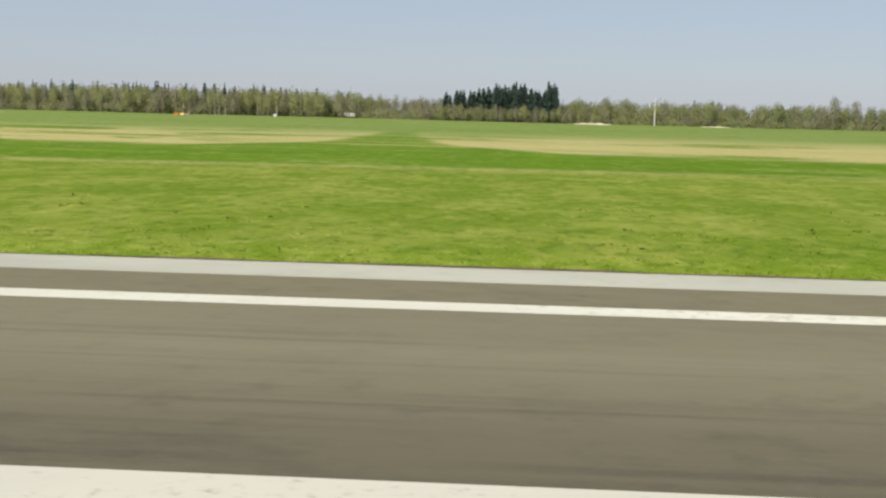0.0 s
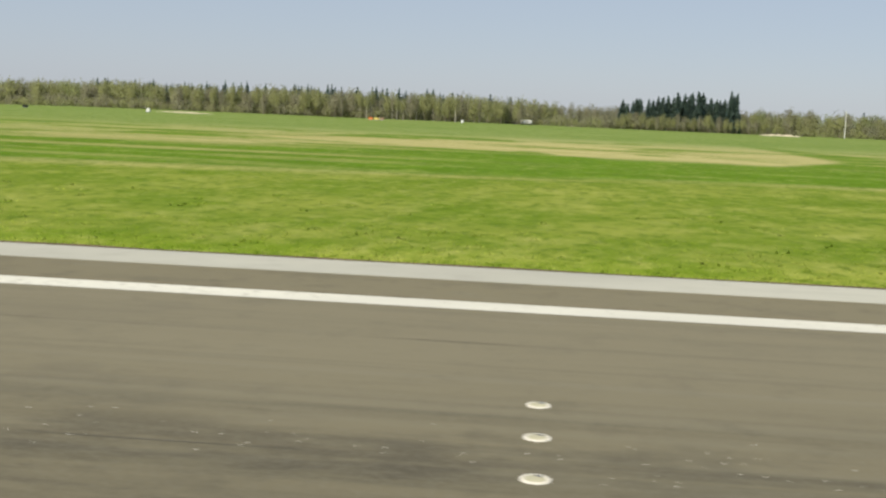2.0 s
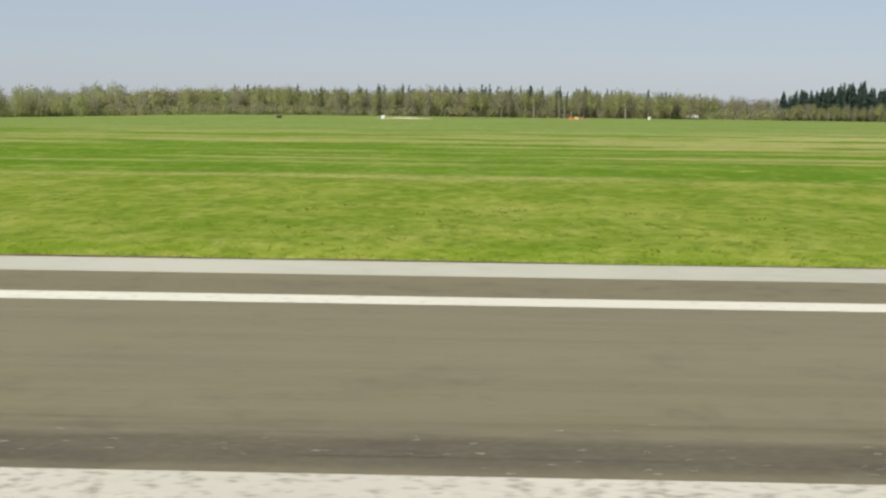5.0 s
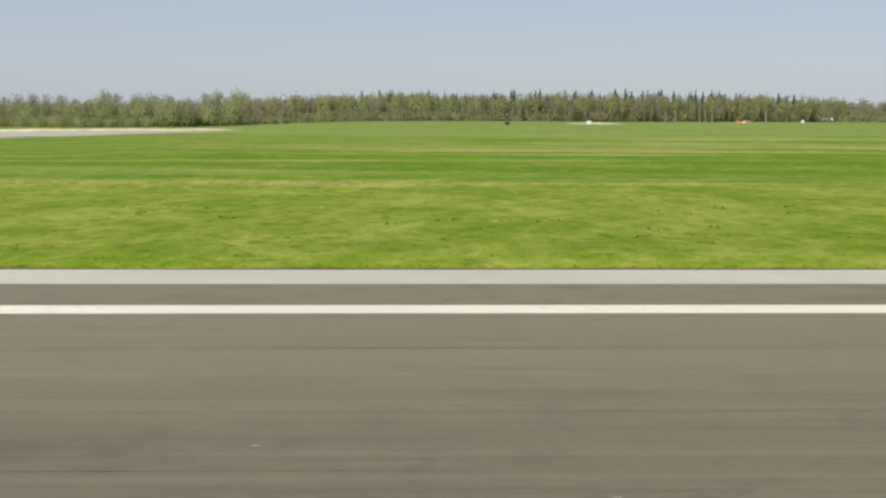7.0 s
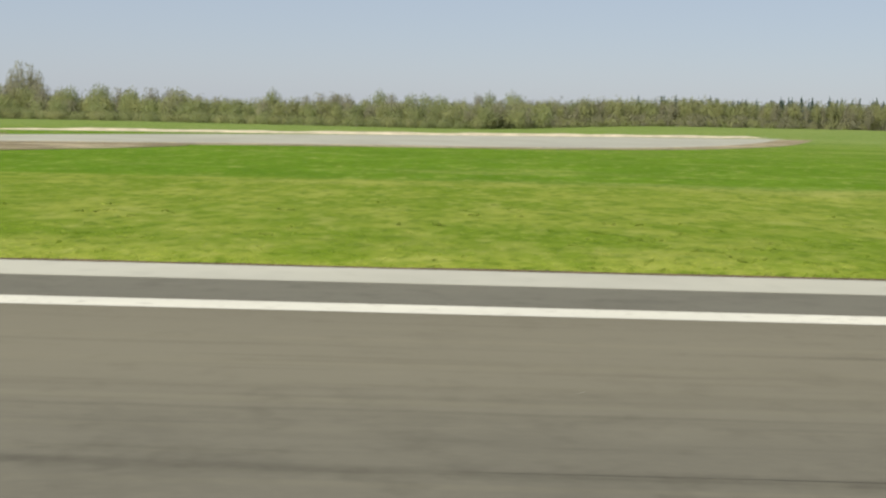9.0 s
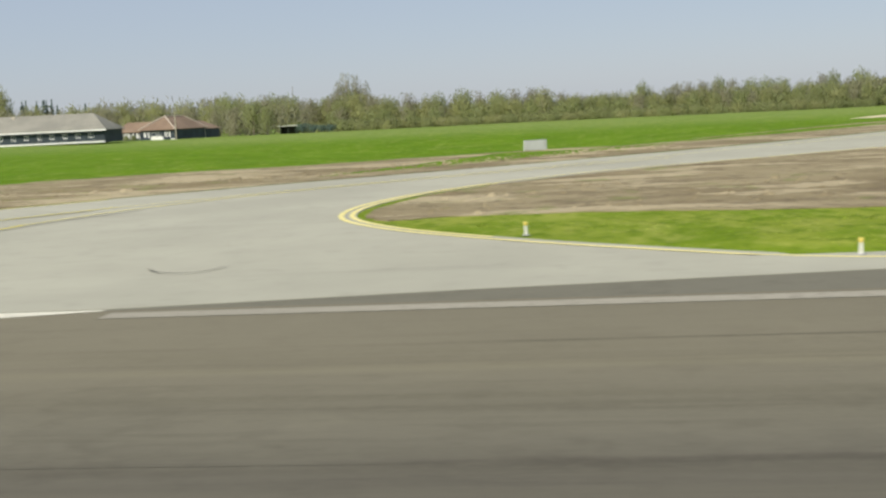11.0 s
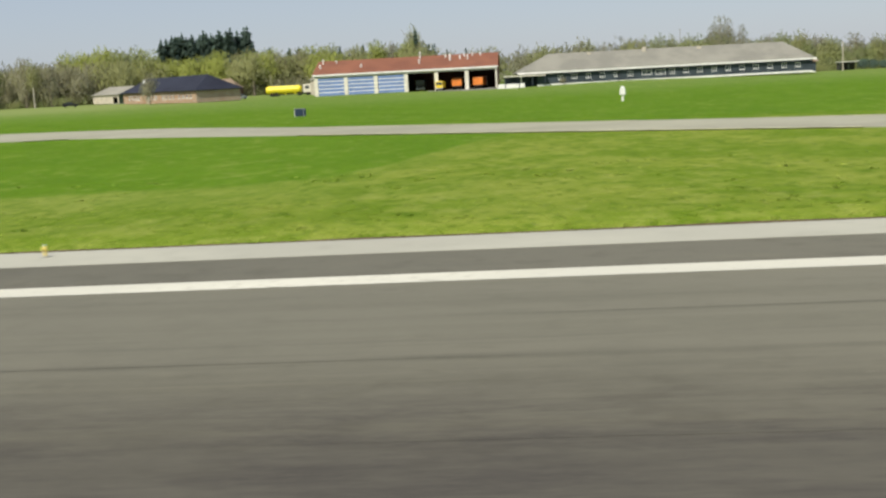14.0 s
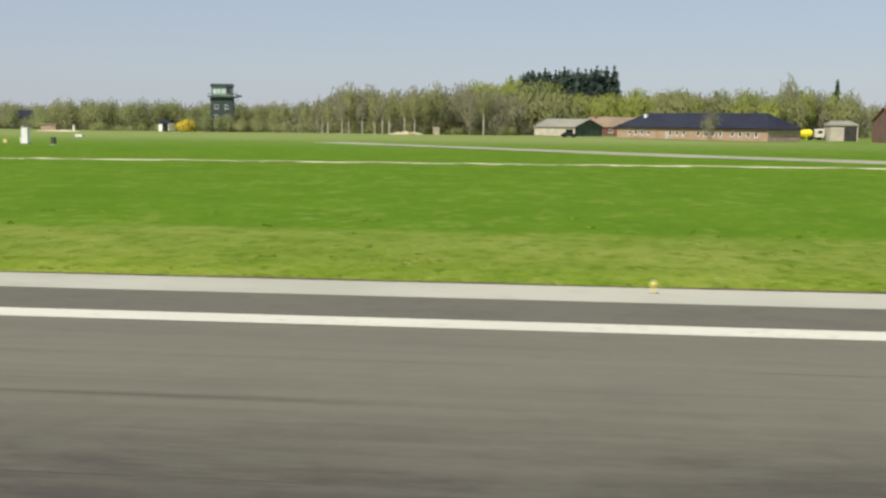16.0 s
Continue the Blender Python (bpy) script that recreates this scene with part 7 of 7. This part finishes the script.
FRONT = [(430, 472), (92, 468), (36, 458), (-4, 468), (-150, 456), (-262, 463), (-330, 496)]
thicket("thicket", "brown", 61, FRONT, 2.0, 3.0, 6.5, 7, "brown undergrowth along the wood's foot")
thicket("thicket", "bud", 62, FRONT, 2.6, 3.0, 6.0, 7, "budding undergrowth along the wood's foot")
HEDGE = [(-240, 462), (-300, 416), (-480, 394)]
thicket("thicket", "bud", 63, HEDGE, 1.5, 3.2, 5.0, 8, "budding hedge across the field")
thicket("thicket", "olive", 64, HEDGE, 2.0, 3.2, 5.2, 8, "olive hedge across the field")
BACK = [(-480, 372), (-600, 385), (-650, 372)]
thicket("thicket", "brown", 65, BACK, 3.0, 4.0, 8.0, 12, "brown growth behind the buildings")
LEFT = [(-640, 378), (-716, 366), (-780, 350), (-840, 362), (-920, 356)]
thicket("thicket", "brown", 66, LEFT, 2.4, 3.0, 6.0, 14, "brown undergrowth behind the sheds")
thicket("thicket", "bud", 68, [(-714, 354), (-728, 350), (-790, 343), (-850, 350)], 2.2, 1.6, 3.4, 6, "low budding brush before the birches")
thicket("thicket", "olive", 67, LEFT, 3.4, 2.6, 5.5, 12, "olive undergrowth behind the sheds")


# ---- grass tufts along the runway ----
def clear_of_paving(x, y):
    """True where grass grows: not on the exit, the bare soil or the old taxiway."""
    exit_w = 27.55 + np.clip((x + 444) / 21.0, 0, 1) * 12 + np.maximum(0, x + 424) * 1.02
    in_exit = (x > -444) & (x < -374) & (y < exit_w) & ~((x > -390) & (y > 28.5 + np.maximum(0, -(x + 374)) * 0.72))
    in_soil = (x > -392) & (x < -290) & (y > 37.5) | (x > -441) & (x < -340) & (y > 38.5)
    lo = np.interp(-x, [502, 508, 518, 530, 545, 572, 613, 650], [27.5, 37.2, 44.6, 52.2, 60, 76.2, 97, 111])
    hi = np.interp(-x, [474, 482, 492, 506, 521, 538, 554, 583, 604], [27.5, 33.3, 38.8, 48.4, 60.4, 70, 78, 96, 110])
    in_taxi = (x < -474) & (y < hi) & ((x > -502) | (y > lo))
    return ~(in_exit | in_soil | in_taxi)


def tufts():
    g = np.random.default_rng(8)
    cs, hs = [], []
    for y0, y1, per, h in ((27.95, 28.45, 22.0, 0.075), (28.4, 31.0, 9.0, 0.060), (31.0, 37.0, 4.0, 0.055)):
        n = int((y1 - y0) * 830 * per)
        c = np.stack([g.uniform(-740, 90, n), g.uniform(y0, y1, n)], 1)
        x, y = c[:, 0], c[:, 1]
        keep = clear_of_paving(x, y)
        cs.append(c[keep])
        hs.append(np.full(keep.sum(), h))
    c, h = np.concatenate(cs), np.concatenate(hs)
    n = len(c)
    z = np.array([field(x, y) for x, y in c]) - 0.01
    big = np.where(g.uniform(size=n) < 0.02, 1.5, 1.0)
    vs = []
    for k in range(3):
        a = g.uniform(0, 6.283, n)
        lean = g.uniform(0.2, 0.9, n) * h
        w = h * 0.32 * big
        hh = h * g.uniform(0.6, 1.25, n) * big
        base = np.stack([c[:, 0] + g.normal(size=n) * 0.05, c[:, 1] + g.normal(size=n) * 0.05, z], 1)
        side = np.stack([np.cos(a) * w, np.sin(a) * w, np.zeros(n)], 1)
        tipv = base + np.stack([-np.sin(a) * lean, np.cos(a) * lean, hh], 1)
        vs.append(np.stack([base - side, base + side, tipv], 1))
    v = np.concatenate(vs).reshape(-1, 3)
    up = np.repeat(g.normal(size=(len(v) // 3, 3)) * 0.25 + np.array([0, 0, 1.0]), 3, 0)
    ob = new("grass_tuft", mesh_of("grass_tuft", v, np.arange(len(v)).reshape(-1, 3), M_BLADES, up / np.linalg.norm(up, axis=1)[:, None]))
    tagged(ob, "short uneven green grass tufts along the runway", "grass", kind="stuff")


tufts()


def clumps():
    """Taller tussocks strewn over the mown strip and the field behind it."""
    g = np.random.default_rng(19)
    cs, hs = [], []
    for y0, y1, per, h in ((28.2, 36.0, 0.7, 0.05), (36.0, 48.0, 0.28, 0.06)):
        n = int((y1 - y0) * 830 * per)
        c = np.stack([g.uniform(-740, 90, n), g.uniform(y0, y1, n)], 1)
        # tussocks gather in drifts
        drift = np.array([noise.noise((x * 0.16, y * 0.12, 5.0)) for x, y in c])
        c = c[drift + g.normal(size=n) * 0.25 > 0.0]
        c = c[clear_of_paving(c[:, 0], c[:, 1])]
        cs.append(c)
        hs.append(np.full(len(c), h))
    c, h = np.concatenate(cs), np.concatenate(hs)
    n = len(c)
    z = np.array([field(x, y) for x, y in c]) - 0.01
    size = g.uniform(0.6, 1.5, n)
    vs = []
    for k in range(8):
        a = g.uniform(0, 6.283, n)
        off = g.normal(size=(n, 2)) * (0.13 * size)[:, None]
        hh = h * size * g.uniform(0.5, 1.2, n)
        w = hh * g.uniform(0.5, 1.0, n)
        base = np.stack([c[:, 0] + off[:, 0], c[:, 1] + off[:, 1], z], 1)
        side = np.stack([np.cos(a) * w, np.sin(a) * w, np.zeros(n)], 1)
        lean = np.stack([off[:, 0] * 0.5 + g.normal(size=n) * 0.03, off[:, 1] * 0.5 + g.normal(size=n) * 0.03, hh], 1)
        vs.append(np.stack([base - side, base + side, base + lean], 1))
    v = np.concatenate(vs).reshape(-1, 3)
    up = np.repeat(g.normal(size=(len(v) // 3, 3)) * 0.22 + np.array([0, 0, 1.0]), 3, 0)
    ob = new("grass_tussock", mesh_of("grass_tussock", v, np.arange(len(v)).reshape(-1, 3), M_BLADES, up / np.linalg.norm(up, axis=1)[:, None]))
    tagged(ob, "uneven darker tussocks strewn over the mown grass", "grass", kind="stuff")


clumps()

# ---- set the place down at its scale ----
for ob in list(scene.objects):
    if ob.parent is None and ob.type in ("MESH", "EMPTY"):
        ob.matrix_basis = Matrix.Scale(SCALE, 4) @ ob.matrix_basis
